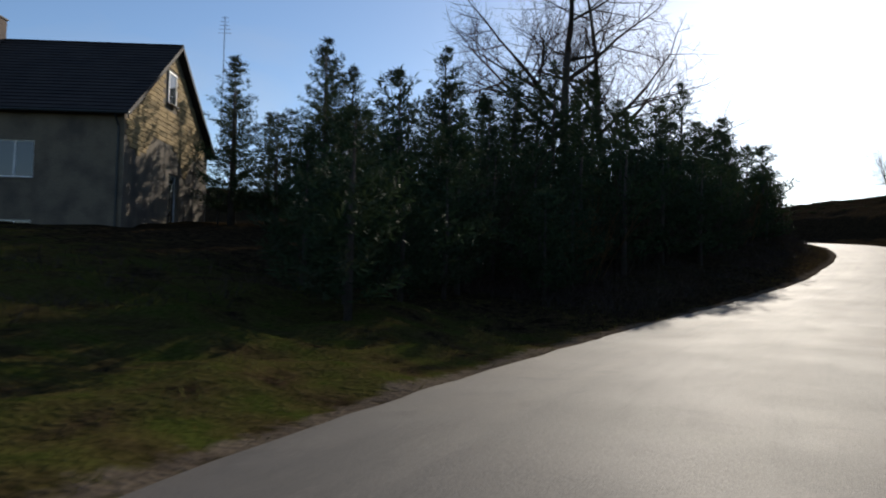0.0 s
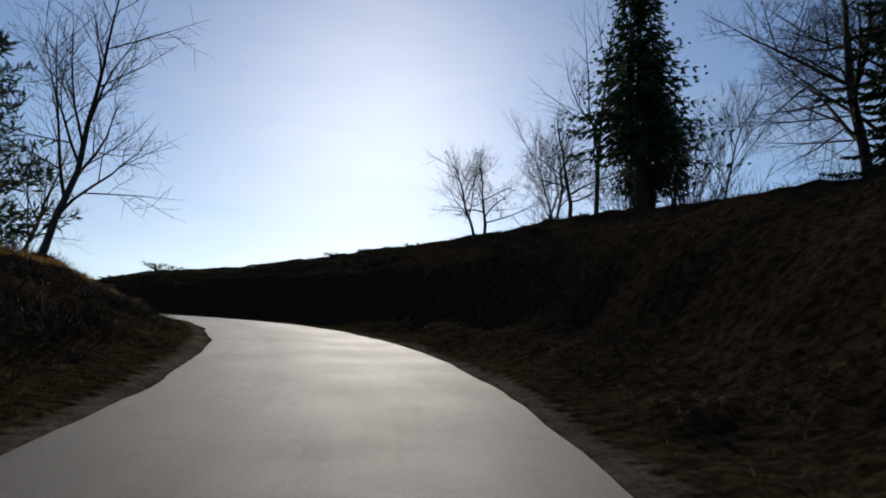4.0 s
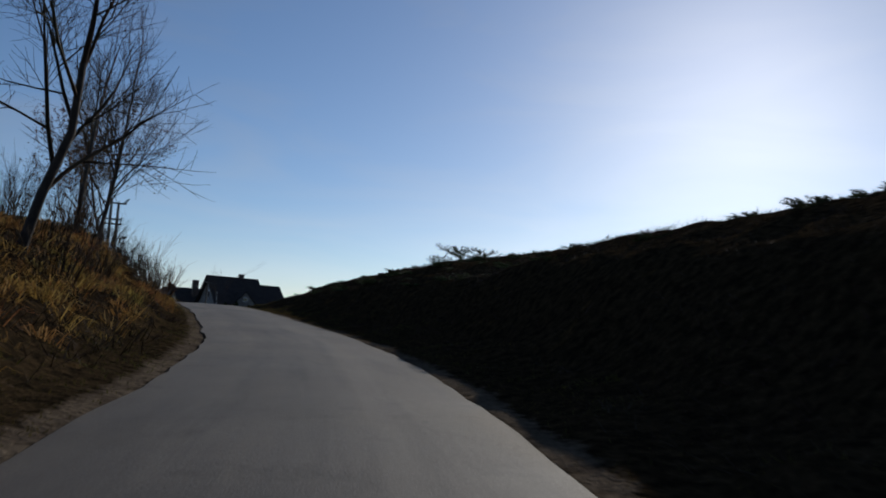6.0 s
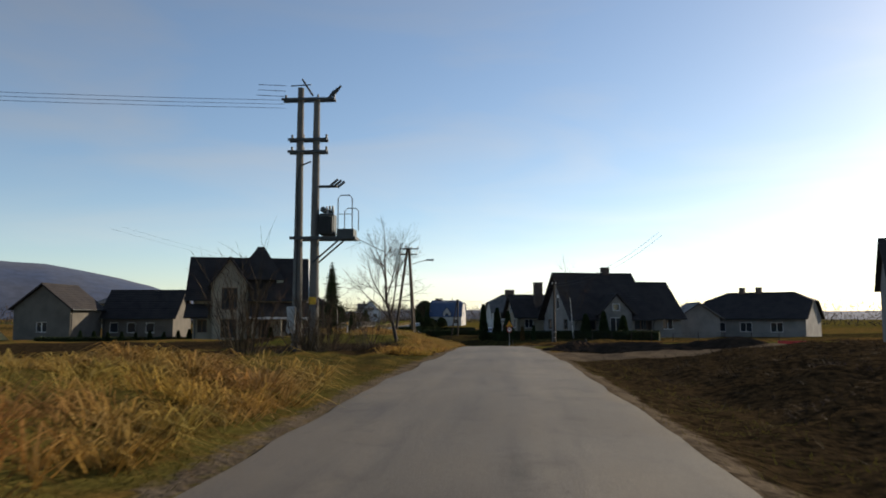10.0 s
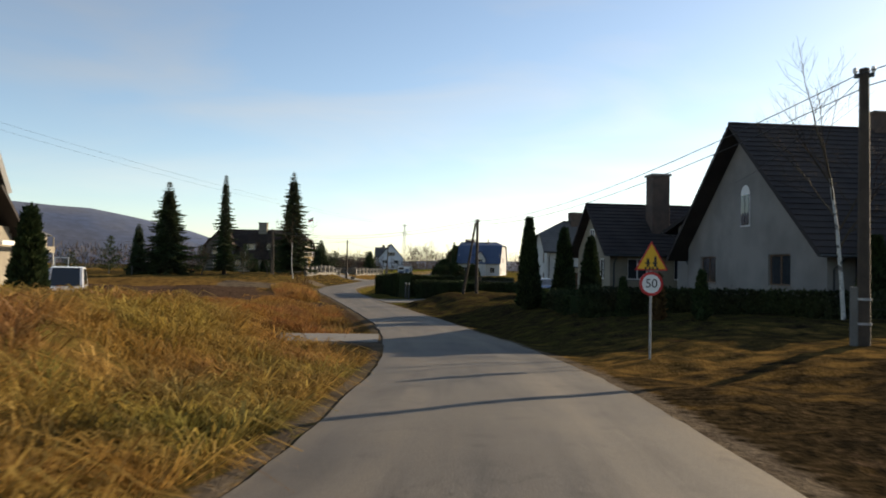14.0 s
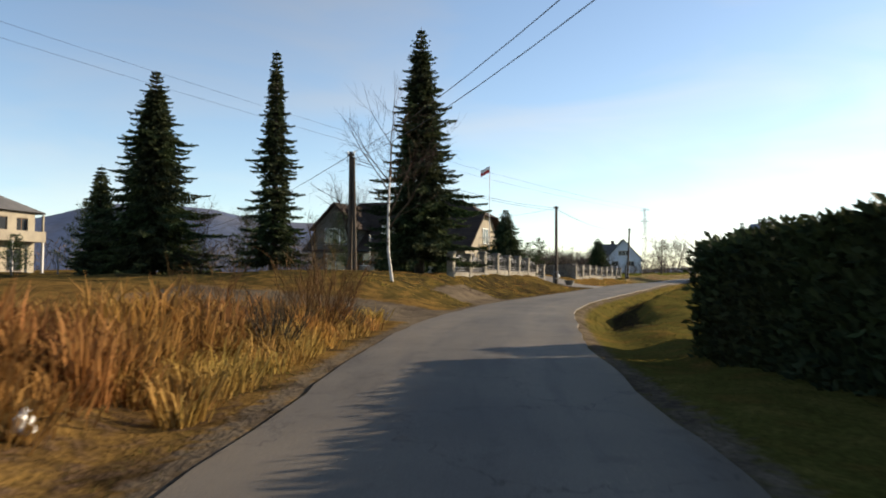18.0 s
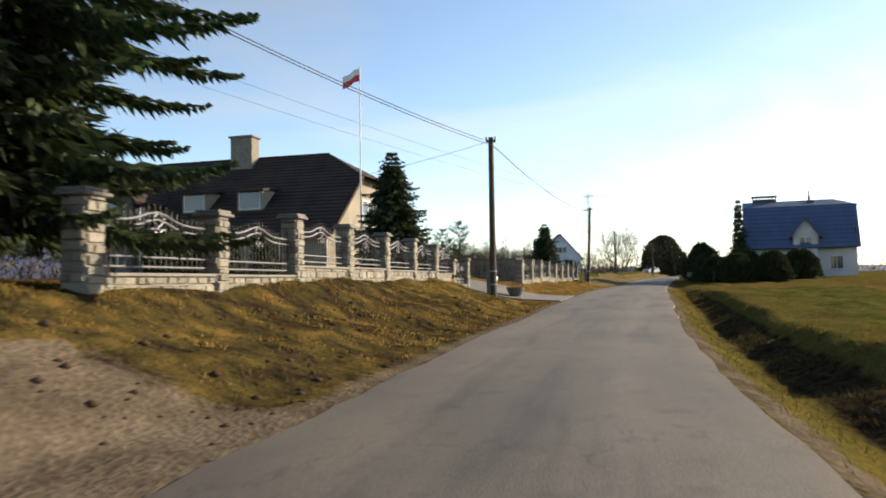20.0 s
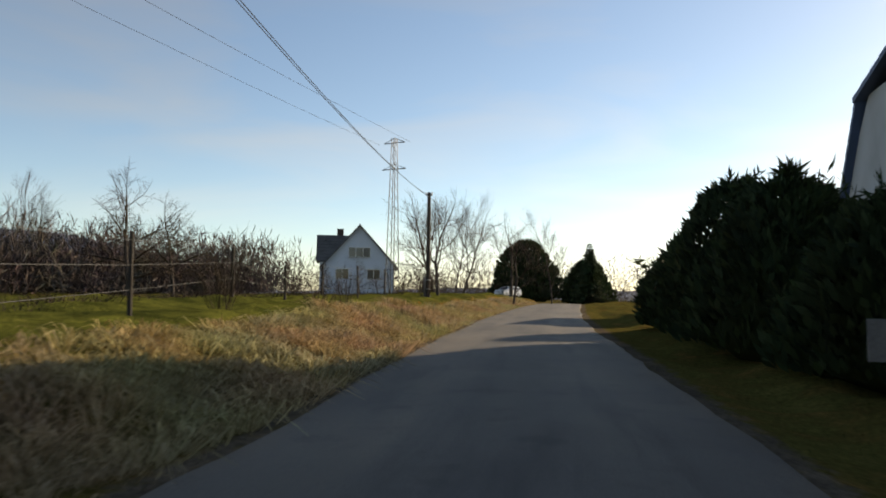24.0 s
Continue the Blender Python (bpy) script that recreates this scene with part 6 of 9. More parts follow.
for n in range(34):
    x, y = -13.5 + (n % 12) * 2.3 + rng.uniform(-0.7, 0.7), 45 + (n // 12) * 4.2 + rng.uniform(-1, 1)
    if x + 2.5 < -0.28 * (y - 4.6):
        continue
    k = TALL[n % 3]
    plant("young_pine", x, y, (("trunk", k[0]), ("crown", k[1])), "tall slender dark pine in the roadside thicket", "tree", "pines of the thicket", rng.uniform(0.72, 1.0), rng.uniform(0, 360))
for n in range(40):
    u = 1.55 + n * 0.082 + rng.uniform(-0.05, 0.05)
    off = -(7.6 + (n % 3) * 2.8 + rng.uniform(-0.8, 0.8)) - (2.5 if u < 2.2 else 0)
    x, y = at_station(u, off)
    if x + 2.5 < -0.26 * (y - 4.6) and y < 62:
        continue
    k = PINES[n % 3]
    plant("young_pine", x, y, (("trunk", k[0]), ("crown", k[1])), "young dark pine in the roadside thicket", "tree", "pines of the thicket", rng.uniform(0.75, 1.15), rng.uniform(0, 360))
for n in range(22):
    x, y = at_station(1.5 + n * 0.14, -(6.6 + rng.uniform(0, 5)) - (2 if n < 6 else 0))
    if x + 2.5 < -0.26 * (y - 4.6) and y < 62:
        continue
    plant("shrub", x, y, shrub_parts((SHRUBS + RUSSET)[n % 5]), "leafless tangled shrub in the thicket", "shrub", "shrubs of the thicket", rng.uniform(0.8, 1.3), rng.uniform(0, 360))
for n in range(16):
    x, y = -10 + n * 2.3 + rng.uniform(-1, 1), 66 + rng.uniform(-6, 6)
    if x + 2.5 < -0.24 * (y - 4.6):
        continue
    k = PINES[n % 3]
    plant("young_pine", x, y, (("trunk", k[0]), ("crown", k[1])), "young dark pine behind the old house", "tree", "pines of the thicket", rng.uniform(0.75, 1.1), rng.uniform(0, 360))
# shrubs along the right-hand slope and its crest
for n in range(20):
    x, y = at_station(3.0 + n * 0.16, 22 + rng.uniform(-3, 8) + (8 if n < 8 else 0))
    plant("shrub", x, y, shrub_parts(SHRUBS[n % 2]), "tall leafless shrub on the crest of the slope", "shrub", "shrubs on the slope", rng.uniform(0.9, 1.7), rng.uniform(0, 360))
for n, (x, y) in enumerate(((57, 80), (62, 94), (66, 88), (66, 80), (68, 66), (70, 74))):
    plant("shrub", x, y, shrub_parts(SHRUBS[n % 2]), "tall leafless shrub on the slope", "shrub", "shrubs on the slope", rng.uniform(1.1, 1.5), rng.uniform(0, 360))
for n, (x, y, k, s) in enumerate(((47.5, 82, "small", 0.85), (50, 85, "orchard", 1.1), (51.5, 80, "small", 0.8), (54, 83, "slim", 0.75), (55.5, 78, "small", 1.0), (53, 76, "slim", 0.8), (58, 74, "slim", 0.85), (50, 77, "orchard", 1.2), (60, 80, "small", 1.1), (57, 88, "small", 0.9), (62, 84, "slim", 0.9))):
    bare_tree(k, x, y, "thin bare tree on the crest of the slope", s, n * 67, "bare trees on the slope")
def juniper_mesh(r, h, seed):
    """A low spreading juniper: arching feathered branches from the middle outward."""
    rng = np.random.default_rng(seed)
    B, D, Ls = [], [], []
    for k in range(46):
        a, lift = rng.random() * 6.283, 0.15 + 0.55 * rng.random()
        ln = r * (0.5 + 0.6 * rng.random())
        s = np.linspace(0.15, 1, 9)
        q = np.stack([np.cos(a) * ln * s, np.sin(a) * ln * s, h * lift * (1.6 * s - 0.5 * s ** 2)], 1)
        out, side = np.array([math.cos(a), math.sin(a), 0.35]), np.array([-math.sin(a), math.cos(a), 0.1])
        for sd in (-1, 0, 1, -1, 1):
            w = out + side * sd * 0.7 + rng.normal(size=(9, 3)) * 0.22
            B.append(q), D.append(w / np.linalg.norm(w, axis=1)[:, None]), Ls.append((0.26 - 0.10 * s) * (0.8 + 0.5 * rng.random(9)))
    v, t = sprays(np.concatenate(B), np.concatenate(D), np.concatenate(Ls), 0.06, 0, rng)
    return mesh_np("crown", v, t, M_PINE)


JUNIPERS = [juniper_mesh(1.5, 0.75, 140 + k) for k in range(4)]
for n in range(130):
    u = 5.2 + 5.3 * n / 130
    x, y = at_station(u, (9.0 if u < 7.2 else 6.4) + 8.5 * ((n * 0.618) % 1.0) + rng.uniform(-0.5, 0.5))
    plant("juniper", x, y, (("crown", JUNIPERS[n % 4]),), "low ragged juniper spreading over the bank", "shrub", "junipers on the bank", rng.uniform(0.7, 1.2) * (0.45 if u < 6.5 else 0.5), n * 70, sink=0.2)
for n, (x, y, s) in enumerate(((37.6, 124.0, 0.8), (36.0, 117.0, 0.5), (38.5, 121.0, 0.6))):
    plant("juniper", x, y, (("crown", pine_meshes(1.2, 2.2, 120 + n)[1]),), "low spreading juniper on the crest of the bank", "shrub", "junipers on the bank", s * 0.9, n * 70)
# dark undergrowth on the slope beside the first bend: scrub added to deepen its shade
for n in range(56):
    x, y = at_station(1.9 + n * 0.04, rng.uniform(5.8, 11.5))
    plant("evergreen_shrub", x, y, (("crown", PINES[n % 3][1]),), "low evergreen scrub added to darken the shaded slope", "shrub", "scrub on the slope", rng.uniform(0.16, 0.36), n * 83)
# shrubs with last dry leaves on the grassy bank past the crest
for n, (u, off, k_, sc) in enumerate(((9.35, -5.6, 4, 0.55), (9.5, -6.4, 3, 0.8), (9.42, -7.6, 3, 0.9), (9.62, -7.0, 4, 0.4))):
    x, y = at_station(u, off)
    plant("shrub", x, y, shrub_parts((SHRUBS + RUSSET)[k_]), "low shrub with a few brown leaves on the grassy bank", "shrub", "shrubs on the grassy bank", sc, n * 77)
# thicket nearest the first stretch: pines added to cast shade on the grass
for n in range(15):
    x, y = at_station(0.95 + (n % 8) * 0.13, -(7.5 + (n // 8) * 4.5 + rng.uniform(-1, 1.5)))
    if x + 2.5 < -0.2 * (y - 4.6):
        continue
    k = PINES[n % 3]
    plant("young_pine", x, y, (("trunk", k[0]), ("crown", k[1])), "young dark pine in the roadside thicket", "tree", "pines of the thicket", rng.uniform(0.6, 0.85), rng.uniform(0, 360))
for n in range(24):
    x, y = at_station(8.0 + n * 0.075, -(4.2 + rng.uniform(0, 3.6)))
    plant("shrub", x, y, shrub_parts(RUSSET[0] if n % 3 == 1 else SHRUBS[n % 4]), "brown leafless shrub on the grassy bank", "shrub", "shrubs on the left bank", rng.uniform(0.45, 0.85) * (1.0 if n < 10 else 0.45), rng.uniform(0, 360))
# shrubs on the left bank
for n in range(20):
    x, y = at_station(6.3 + n * 0.135, -(5.5 + rng.uniform(0, 6)))
    plant("shrub", x, y, shrub_parts(SHRUBS[2 + n % 2] if n < 12 else SHRUBS[n % 4]), "thin leafless shrub on the grassy bank", "shrub", "shrubs on the left bank", rng.uniform(0.5, 0.9), rng.uniform(0, 360))
for n in range(9):
    x, y = at_station(11.35 + n * 0.09, -(5.5 + rng.uniform(0, 4.5)))
    plant("shrub", x, y, shrub_parts(SHRUBS[n % 4]), "brown leafless shrub beside the transformer pole", "shrub", "shrubs by the transformer", rng.uniform(0.5, 0.9), rng.uniform(0, 360))
for n in range(7):
    x, y = at_station(18.75 + n * 0.07, -(3.6 + rng.uniform(0, 3.5)))
    plant("shrub", x, y, shrub_parts(RUSSET[0] if n % 2 else SHRUBS[3]), "rusty brown shrub below the birch", "shrub", "shrubs by the birch", rng.uniform(0.55, 0.9), rng.uniform(0, 360))
for n in range(16):
    x, y = at_station(24.6 + n * 0.26, -(7 + rng.uniform(0, 9)))
    plant("shrub", x, y, shrub_parts(SHRUBS[n % 3]), "brown leafless shrub along the wire fence", "shrub", "shrubs by the far road", rng.uniform(0.35, 0.6), rng.uniform(0, 360))
for n, (x, y) in enumerate(((-96, 292), (-100, 288), (-104, 292), (-92, 298), (-108, 284), (-112, 280), (-86, 299))):
    k = PINES[n % 3]
    plant("garden_shrub", x, y, (("crown", k[1]),), "dark evergreen shrub below the spruces", "shrub", "evergreens below the spruces", rng.uniform(0.7, 1.05), n * 50)
# forest on the slope right of the first bend
FOREST = [spruce_meshes(17.0, 4.6, 210, 0.8, bare=0.06), spruce_meshes(14.0, 4.0, 211, 0.8, bare=0.05)]
for n, (x, y) in enumerate(((52, 44), (57, 50), (47, 36), (62, 44), (66, 52), (55, 34), (70, 60), (72, 44), (62, 30), (45, 27))):
    k = FOREST[n % 2]
    plant("forest_spruce", x, y, (("trunk", k[0]), ("crown", k[1])), "tall dense spruce on the wooded slope", "tree", "spruces on the slope", 0.85 + 0.08 * (n % 4), n * 71)
for n, (x, y, s) in enumerate(((58, 66, 0.8), (66, 67, 0.9), (61, 63, 0.75))):
    bare_tree("oak", x, y, "tall bare tree among the spruces", s, n * 80, "bare trees on the slope")

# ---- poles and wires ----
def crossarm(parent, z, half, count, yaw=0, y=0.0):
    m = Matrix.Rotation(radians(yaw), 4, "Z")
    arm = part("crossarm", moved(box_piece(-half, half, y - 0.05, y + 0.05, z - 0.05, z + 0.05), m), M_STEEL, parent)
    for k in range(count):
        x = -half + 0.08 + (2 * half - 0.16) * k / max(1, count - 1)
        part("insulator", moved(tube([(x, y, z + 0.05), (x, y, z + 0.12), (x, y, z + 0.17), (x, y, z + 0.24)], [0.03, 0.06, 0.04, 0.05], 8), m), M_WHITE, arm)
    return arm


def pole(x, y, top, label, style="single", yaw=0.0, lean=0.0, mat=None, group="roadside power poles", arms=0, spread=1.5):
    z = ground_at(x, y) - 0.05
    h = top - z
    ob = thing("power_pole", (x, y, z), label, "power pole", group, yaw)
    mat = mat or M_OLDWOOD
    if style == "single":
        part("shaft", tube([(-lean * h, 0, -0.4), (0, 0, h)], [0.16, 0.115], 10), mat, ob)
        part("stub", boxes((-lean * h - 0.3, -lean * h - 0.12, -0.11, 0.11, -0.4, 1.5), bevel=0.02), M_CONCRETE, ob)
        for zz in (0.6, 1.2):
            part("strap", tube([(-lean * h * (1 - zz / h), 0, zz - 0.03), (-lean * h * (1 - zz / h), 0, zz + 0.03)], [0.185, 0.185], 10), M_GALV, ob)
    elif style == "ladder":
        for dx in (-1, 1):
            part("post", tube([(dx * 0.2, 0, -0.4), (dx * 0.11, 0, h)], [0.075, 0.05], 4), mat, ob)
        for k in range(int(h / 0.42)):
            w = 0.2 - 0.09 * (k + 0.5) * 0.42 / h
            part("rung", boxes((-w, w, -0.035, 0.035, (k + 0.5) * 0.42 - 0.05, (k + 0.5) * 0.42 + 0.05)), M_CONCRETE, ob)
    elif style == "braced":
        part("shaft", tube([(0, 0, -0.4), (0, 0, h)], [0.14, 0.11], 10), mat, ob)
        part("brace", tube([(-spread, 0, -0.4), (-0.16, 0, h - 0.3)], [0.12, 0.09], 10), mat, ob)
        part("tie", tube([(-0.55 * spread, 0, h * 0.52), (0.1, 0, h * 0.52)], [0.04, 0.04], 6), M_STEEL, ob)
    else:
        for dx, dy in ((-spread * 0.75, 0), (spread * 0.35, -0.7), (spread * 0.35, 0.7)):
            part("leg", tube([(dx, dy, -0.4), (dx * 0.08, dy * 0.12, h)], [0.13, 0.1], 8), mat, ob)
        part("tie", tube([(-spread * 0.45, 0, h * 0.4), (spread * 0.25, 0, h * 0.4)], [0.04, 0.04], 6), M_STEEL, ob)
    hook = part("bracket", boxes((-0.22, 0.22, -0.06, 0.06, h - 0.22, h - 0.12), bevel=0.01), M_STEEL, ob)
    for s in (-1, 1):
        part("insulator", tube([(s * 0.2, 0, h - 0.12), (s * 0.2, 0, h - 0.05), (s * 0.2, 0, h + 0.04)], [0.03, 0.06, 0.04], 8), M_WHITE, hook)
    for k in range(arms):
        crossarm(ob, h - 0.1 - k * 0.5, 0.9 - 0.15 * k, 4)
    return ob


P_AP = pole(-10.98, 198.98, 8.45, "dark three-legged pole with a street lamp arm", "tripod", 20, arms=2, spread=1.6)
hh = 8.45 - P_AP.location.z
lamp = part("lamp_arm", tube([(0, 0, hh - 1.6), (0.9, -0.2, hh - 1.3), (1.7, -0.35, hh - 1.15)], [0.035, 0.03, 0.03], 6), M_GALV, P_AP)
part("lamp_head", boxes((1.6, 2.3, -0.5, -0.22, hh - 1.2, hh - 1.06), bevel=0.03), M_GALV, lamp)
P2 = pole(-4.4, 223.6, 6.3, "thick dark wooden pole carrying a cable beside the house", "single", 0)
P3 = pole(-31.7, 260.3, 5.5, "dark wooden pole with a slanting brace", "braced", 20, spread=1.2)
P4 = pole(-77.2, 287.2, 6.6, "weathered wooden pole with a brace beside the dry grass", "braced", 200, spread=0.35)
P5 = pole(-85.2, 318.0, 6.3, "dark wooden pole on a concrete stub before the stone fence", "single", 30)
P6 = pole(-100.16, 357.1, 6.85, "leaning wooden pole at the end of the stone fence", "single", 15, lean=0.045)
P7 = pole(-118.6, 401.9, 7.5, "wooden pole beside the far road", "single", 15)
pole(-128.0, 440.0, 7.0, "wooden pole far along the road", "single", 0)
PB = pole(14.7, 123.2, 11.2, "tall concrete ladder pole among the bare trees", "ladder", 10, mat=M_CONCRETE)


def cable(a, b, sag, label, r=0.012, pairs=1, gap=0.12):
    ob = thing("cable", a, label, "cable", "overhead cables")
    a, b = Vector(a), Vector(b)
    side = (b - a).cross(Vector((0, 0, 1))).normalized()
    for q in range(pairs):
        pts = []
        for k in range(15):
            t = k / 14
            pts.append((b - a) * t + side * gap * (q - (pairs - 1) / 2) + Vector((0, 0, -4 * sag * t * (1 - t) - 0.25 * q)))
        part("wire", tube(pts, [r] * 15, 4), M_WIRE, ob)
    return ob


T = {k: v for k, v in dict(p2=(-4.4, 223.6, 6.15), p3=(-31.7, 260.3, 5.35), p4=(-77.2, 287.2, 6.45), p5=(-85.2, 318.0, 6.15), p6=(-100.16, 357.1, 6.65), p7=(-118.6, 401.9, 7.35)).items()}
for a, b, s in (("p2", "p3", 0.9), ("p3", "p4", 1.1), ("p4", "p5", 0.5), ("p5", "p6", 0.7), ("p6", "p7", 0.7)):
    cable(T[a], T[b], s, "black overhead cable sagging between poles", 0.014, 2, 0.3)
cable((10.0, 205.0, 9.5), T["p2"], 1.0, "black overhead cable from the next pole", 0.014, 2, 0.3)
cable(T["p2"], (-9.0, 240.0, 5.5), 0.3, "thin house connection cable", 0.012, 1)
cable(T["p7"], (-128.0, 440.0, 6.9), 0.8, "black overhead cable along the far road", 0.022, 2, 0.3)
cable(T["p4"], (-190.0, 330.0, 9.0), 2.0, "black overhead cable across the field", 0.02, 1)
cable(T["p5"], (-109.0, 321.0, 6.0), 0.5, "thin house connection cable", 0.01, 1)


# ---- transformer station on two concrete poles ----
def transformer_station():
    x, y = -2.0, 169.9
    z = ground_at(x, y) - 0.05
    h = 12.9 - z
    ob = thing("transformer_station", (x, y, z), "transformer on a steel platform between two tall concrete poles", "transformer", yaw=20)
    for px in (-0.4, 0.4):
        part("concrete_pole", tube([(px, 0, -0.5), (px, 0, h * 0.5), (px, 0, h + (0.5 if px < 0 else 0))], [0.26, 0.2, 0.15], 12), M_CONCRETE, ob)
    for k, (zz, half) in enumerate(((h - 0.1, 1.3), (h - 2.1, 0.95), (h - 2.7, 0.95))):
        for s in (-0.2, 0.2):
            arm = part("crossarm", boxes((-half, half, s - 0.04, s + 0.04, zz - 0.06, zz + 0.06)), M_STEEL, ob)
        for q in range(4):
            xx = -half + 0.1 + q * (2 * half - 0.2) / 3
            part("insulator", tube([(xx, 0.2, zz), (xx, 0.2, zz + 0.14), (xx, 0.2, zz + 0.22), (xx, 0.2, zz + 0.32)], [0.03, 0.075, 0.05, 0.06], 8), M_STEEL, arm)
    top = part("switch_frame", joined(tube([(0.2, 0, h + 0.1), (-0.35, 0, h + 0.95)], [0.05, 0.05], 5), tube([(-0.9, 0, h + 0.62), (0.1, 0, h + 0.66)], [0.03, 0.03], 5)), M_STEEL, ob)
    for q in range(3):
        part("insulator", tube([(0.95 + q * 0.16, 0, h - 0.05 + q * 0.12), (1.25 + q * 0.16, 0, h + 0.35 + q * 0.12)], [0.07, 0.06], 8), M_STEEL, top)
    for q in range(3):
        part("wire_stub", tube([(-1.2, 0.1 * q, h + 0.1 + 0.3 * q), (-2.6, 0.1 * q, h + 0.2 + 0.3 * q)], [0.014, 0.014], 4), M_WIRE, top)
    zs = h - 4.4
    f = part("fuse_arm", boxes((0.4, 1.45, -0.06, 0.06, zs - 0.05, zs + 0.06)), M_STEEL, ob)
    for q in range(3):
        part("fuse", tube([(1.2 + 0.1 * q, -0.3 + 0.3 * q, zs), (1.55 + 0.1 * q, -0.3 + 0.3 * q, zs + 0.3)], [0.06, 0.06], 8), M_STEEL, f)
    zp = h - 7.0
    plat = part("platform", boxes((-0.7, 2.45, -0.5, -0.4, zp, zp + 0.14), (-0.7, 2.45, 0.4, 0.5, zp, zp + 0.14), (1.5, 2.45, -0.4, 0.4, zp + 0.1, zp + 0.14), (2.36, 2.45, -0.4, 0.4, zp, zp + 0.1)), M_STEEL, ob)
    for s in (-0.45, 0.45):
        part("strut", tube([(0.42, s, zp - 1.1), (1.7, s, zp)], [0.045, 0.045], 6), M_STEEL, plat)
    tank = part("tank", boxes((0.68, 1.38, -0.38, 0.38, zp + 0.22, zp + 1.25), bevel=0.05), M_STEEL, ob, "dark transformer tank")
    for q in range(7):
        part("cooling_fin", boxes((0.72 + q * 0.1, 0.75 + q * 0.1, -0.52, -0.38, zp + 0.32, zp + 1.1)), M_STEEL, tank)
    part("conservator", tube([(0.85, -0.3, zp + 1.45), (0.85, 0.3, zp + 1.45)], [0.14, 0.14], 10), M_STEEL, tank)
    for q in range(3):
        part("bushing", tube([(0.95 + 0.14 * q, 0.1, zp + 1.25), (0.95 + 0.14 * q, 0.1, zp + 1.4), (0.95 + 0.14 * q, 0.1, zp + 1.68)], [0.05, 0.075, 0.04], 8), M_WHITE if q == 0 else M_STEEL, tank)
    box_ = part("working_basket", boxes((1.55, 2.35, -0.42, 0.42, zp + 0.14, zp + 0.5)), M_STEEL, ob)
    hoop = [(1.6, -0.42, zp + 0.5), (1.6, -0.42, zp + 1.95), (1.72, -0.42, zp + 2.1), (2.15, -0.42, zp + 2.1), (2.28, -0.42, zp + 1.95), (2.28, -0.42, zp + 0.5)]
    part("hoop", tube(hoop, [0.03] * 6, 6), M_GALV, box_)
    part("hoop", tube([(a + 0.15, 0.42, c - 0.5 if c > zp + 1 else c) for a, b, c in hoop], [0.025] * 6, 6), M_GALV, box_)
    part("side_rail", tube([(1.6, -0.42, zp + 1.2), (2.28, -0.42, zp + 1.2)], [0.02, 0.02], 5), M_GALV, box_)
    part("riser_cable", tube([(-0.4, -0.26, 0.4), (-0.39, -0.24, h * 0.45), (-0.45, -0.22, h - 4.2), (-0.3, -0.2, h - 3.4), (0.2, -0.2, h - 3.2)], [0.04] * 5, 6), M_WIRE, ob)
    part("switch_box", boxes((-0.77, -0.37, -0.5, -0.2, 1.0, 2.3), bevel=0.03), M_GALV, ob)
    part("yellow_plate", boxes((0.22, 0.57, -0.27, -0.255, 2.4, 2.75)), M_YELLOW, ob)
    return ob


transformer_station()
for q in range(3):
    cable((-3.5, 170.0, 12.6 + 0.2 * q), (-60.0 - q, 120.0, 12.0 + 0.3 * q), 1.2, "thin black high-voltage wire", 0.010, 1)


def lattice_mast(x, y, top):
    z = ground_at(x, y)
    h = top - z
    ob = thing("lattice_mast", (x, y, z), "steel lattice power mast with cross-arms", "power mast")
    w = lambda t: 0.5 * (1 - t) + 0.2 * t
    for sx in (-1, 1):
        for sy in (-1, 1):
            part("corner_leg", tube([(sx * w(0), sy * w(0), -0.3), (sx * w(1), sy * w(1), h)], [0.045, 0.035], 4), M_STEEL, ob)
    for k in range(14):
        a, b = k / 14, (k + 1) / 14
        for s in (-1, 1):
            part("lacing", joined(tube([(-w(a), s * w(a), a * h), (w(b), s * w(b), b * h)], [0.018, 0.018], 3), tube([(s * w(a), w(a), a * h), (s * w(b), -w(b), b * h)], [0.018, 0.018], 3)), M_STEEL, ob)
    for zz, hf in ((h * 0.97, 1.2), (h * 0.80, 1.35)):
        part("crossarm", joined(tube([(-hf, 0, zz), (hf, 0, zz)], [0.05, 0.05], 4), tube([(-hf, 0, zz), (0, 0, zz + 0.5)], [0.03, 0.03], 4), tube([(hf, 0, zz), (0, 0, zz + 0.5)], [0.03, 0.03], 4)), M_STEEL, ob)
    return ob


lattice_mast(-133.0, 421.0, 16.3)
for s in (-1.8, 1.8):
    cable((-133.0 + s, 421.0, 15.8), (-112.0 + s * 1.2, 258.0, 22.0), 2.0, "thin high-voltage wire to the lattice mast", 0.014, 1)


# ---- stone fence with wrought-iron panels ----
STONES = [mesh_of("stone", [Vector(((0.5 + random.uniform(-0.02, 0.02)) * sx, (0.0 if sy < 0 else 1.0), (0.5 + random.uniform(-0.03, 0.03)) * sz)) if sy < 0 else Vector(((0.42 + random.uniform(-0.05, 0.03)) * sx, 1.0 + random.uniform(-0.25, 0.25), (0.38 + random.uniform(-0.06, 0.04)) * sz)) for sz in (-1, 1) for sy in (-1, 1) for sx in (-1, 1)],
                  [(4, 5, 7, 6), (0, 2, 3, 1), (0, 1, 5, 4), (2, 6, 7, 3), (0, 4, 6, 2), (1, 3, 7, 5)], M_STONE) for k in range(5)]
STONE_NO = [0]


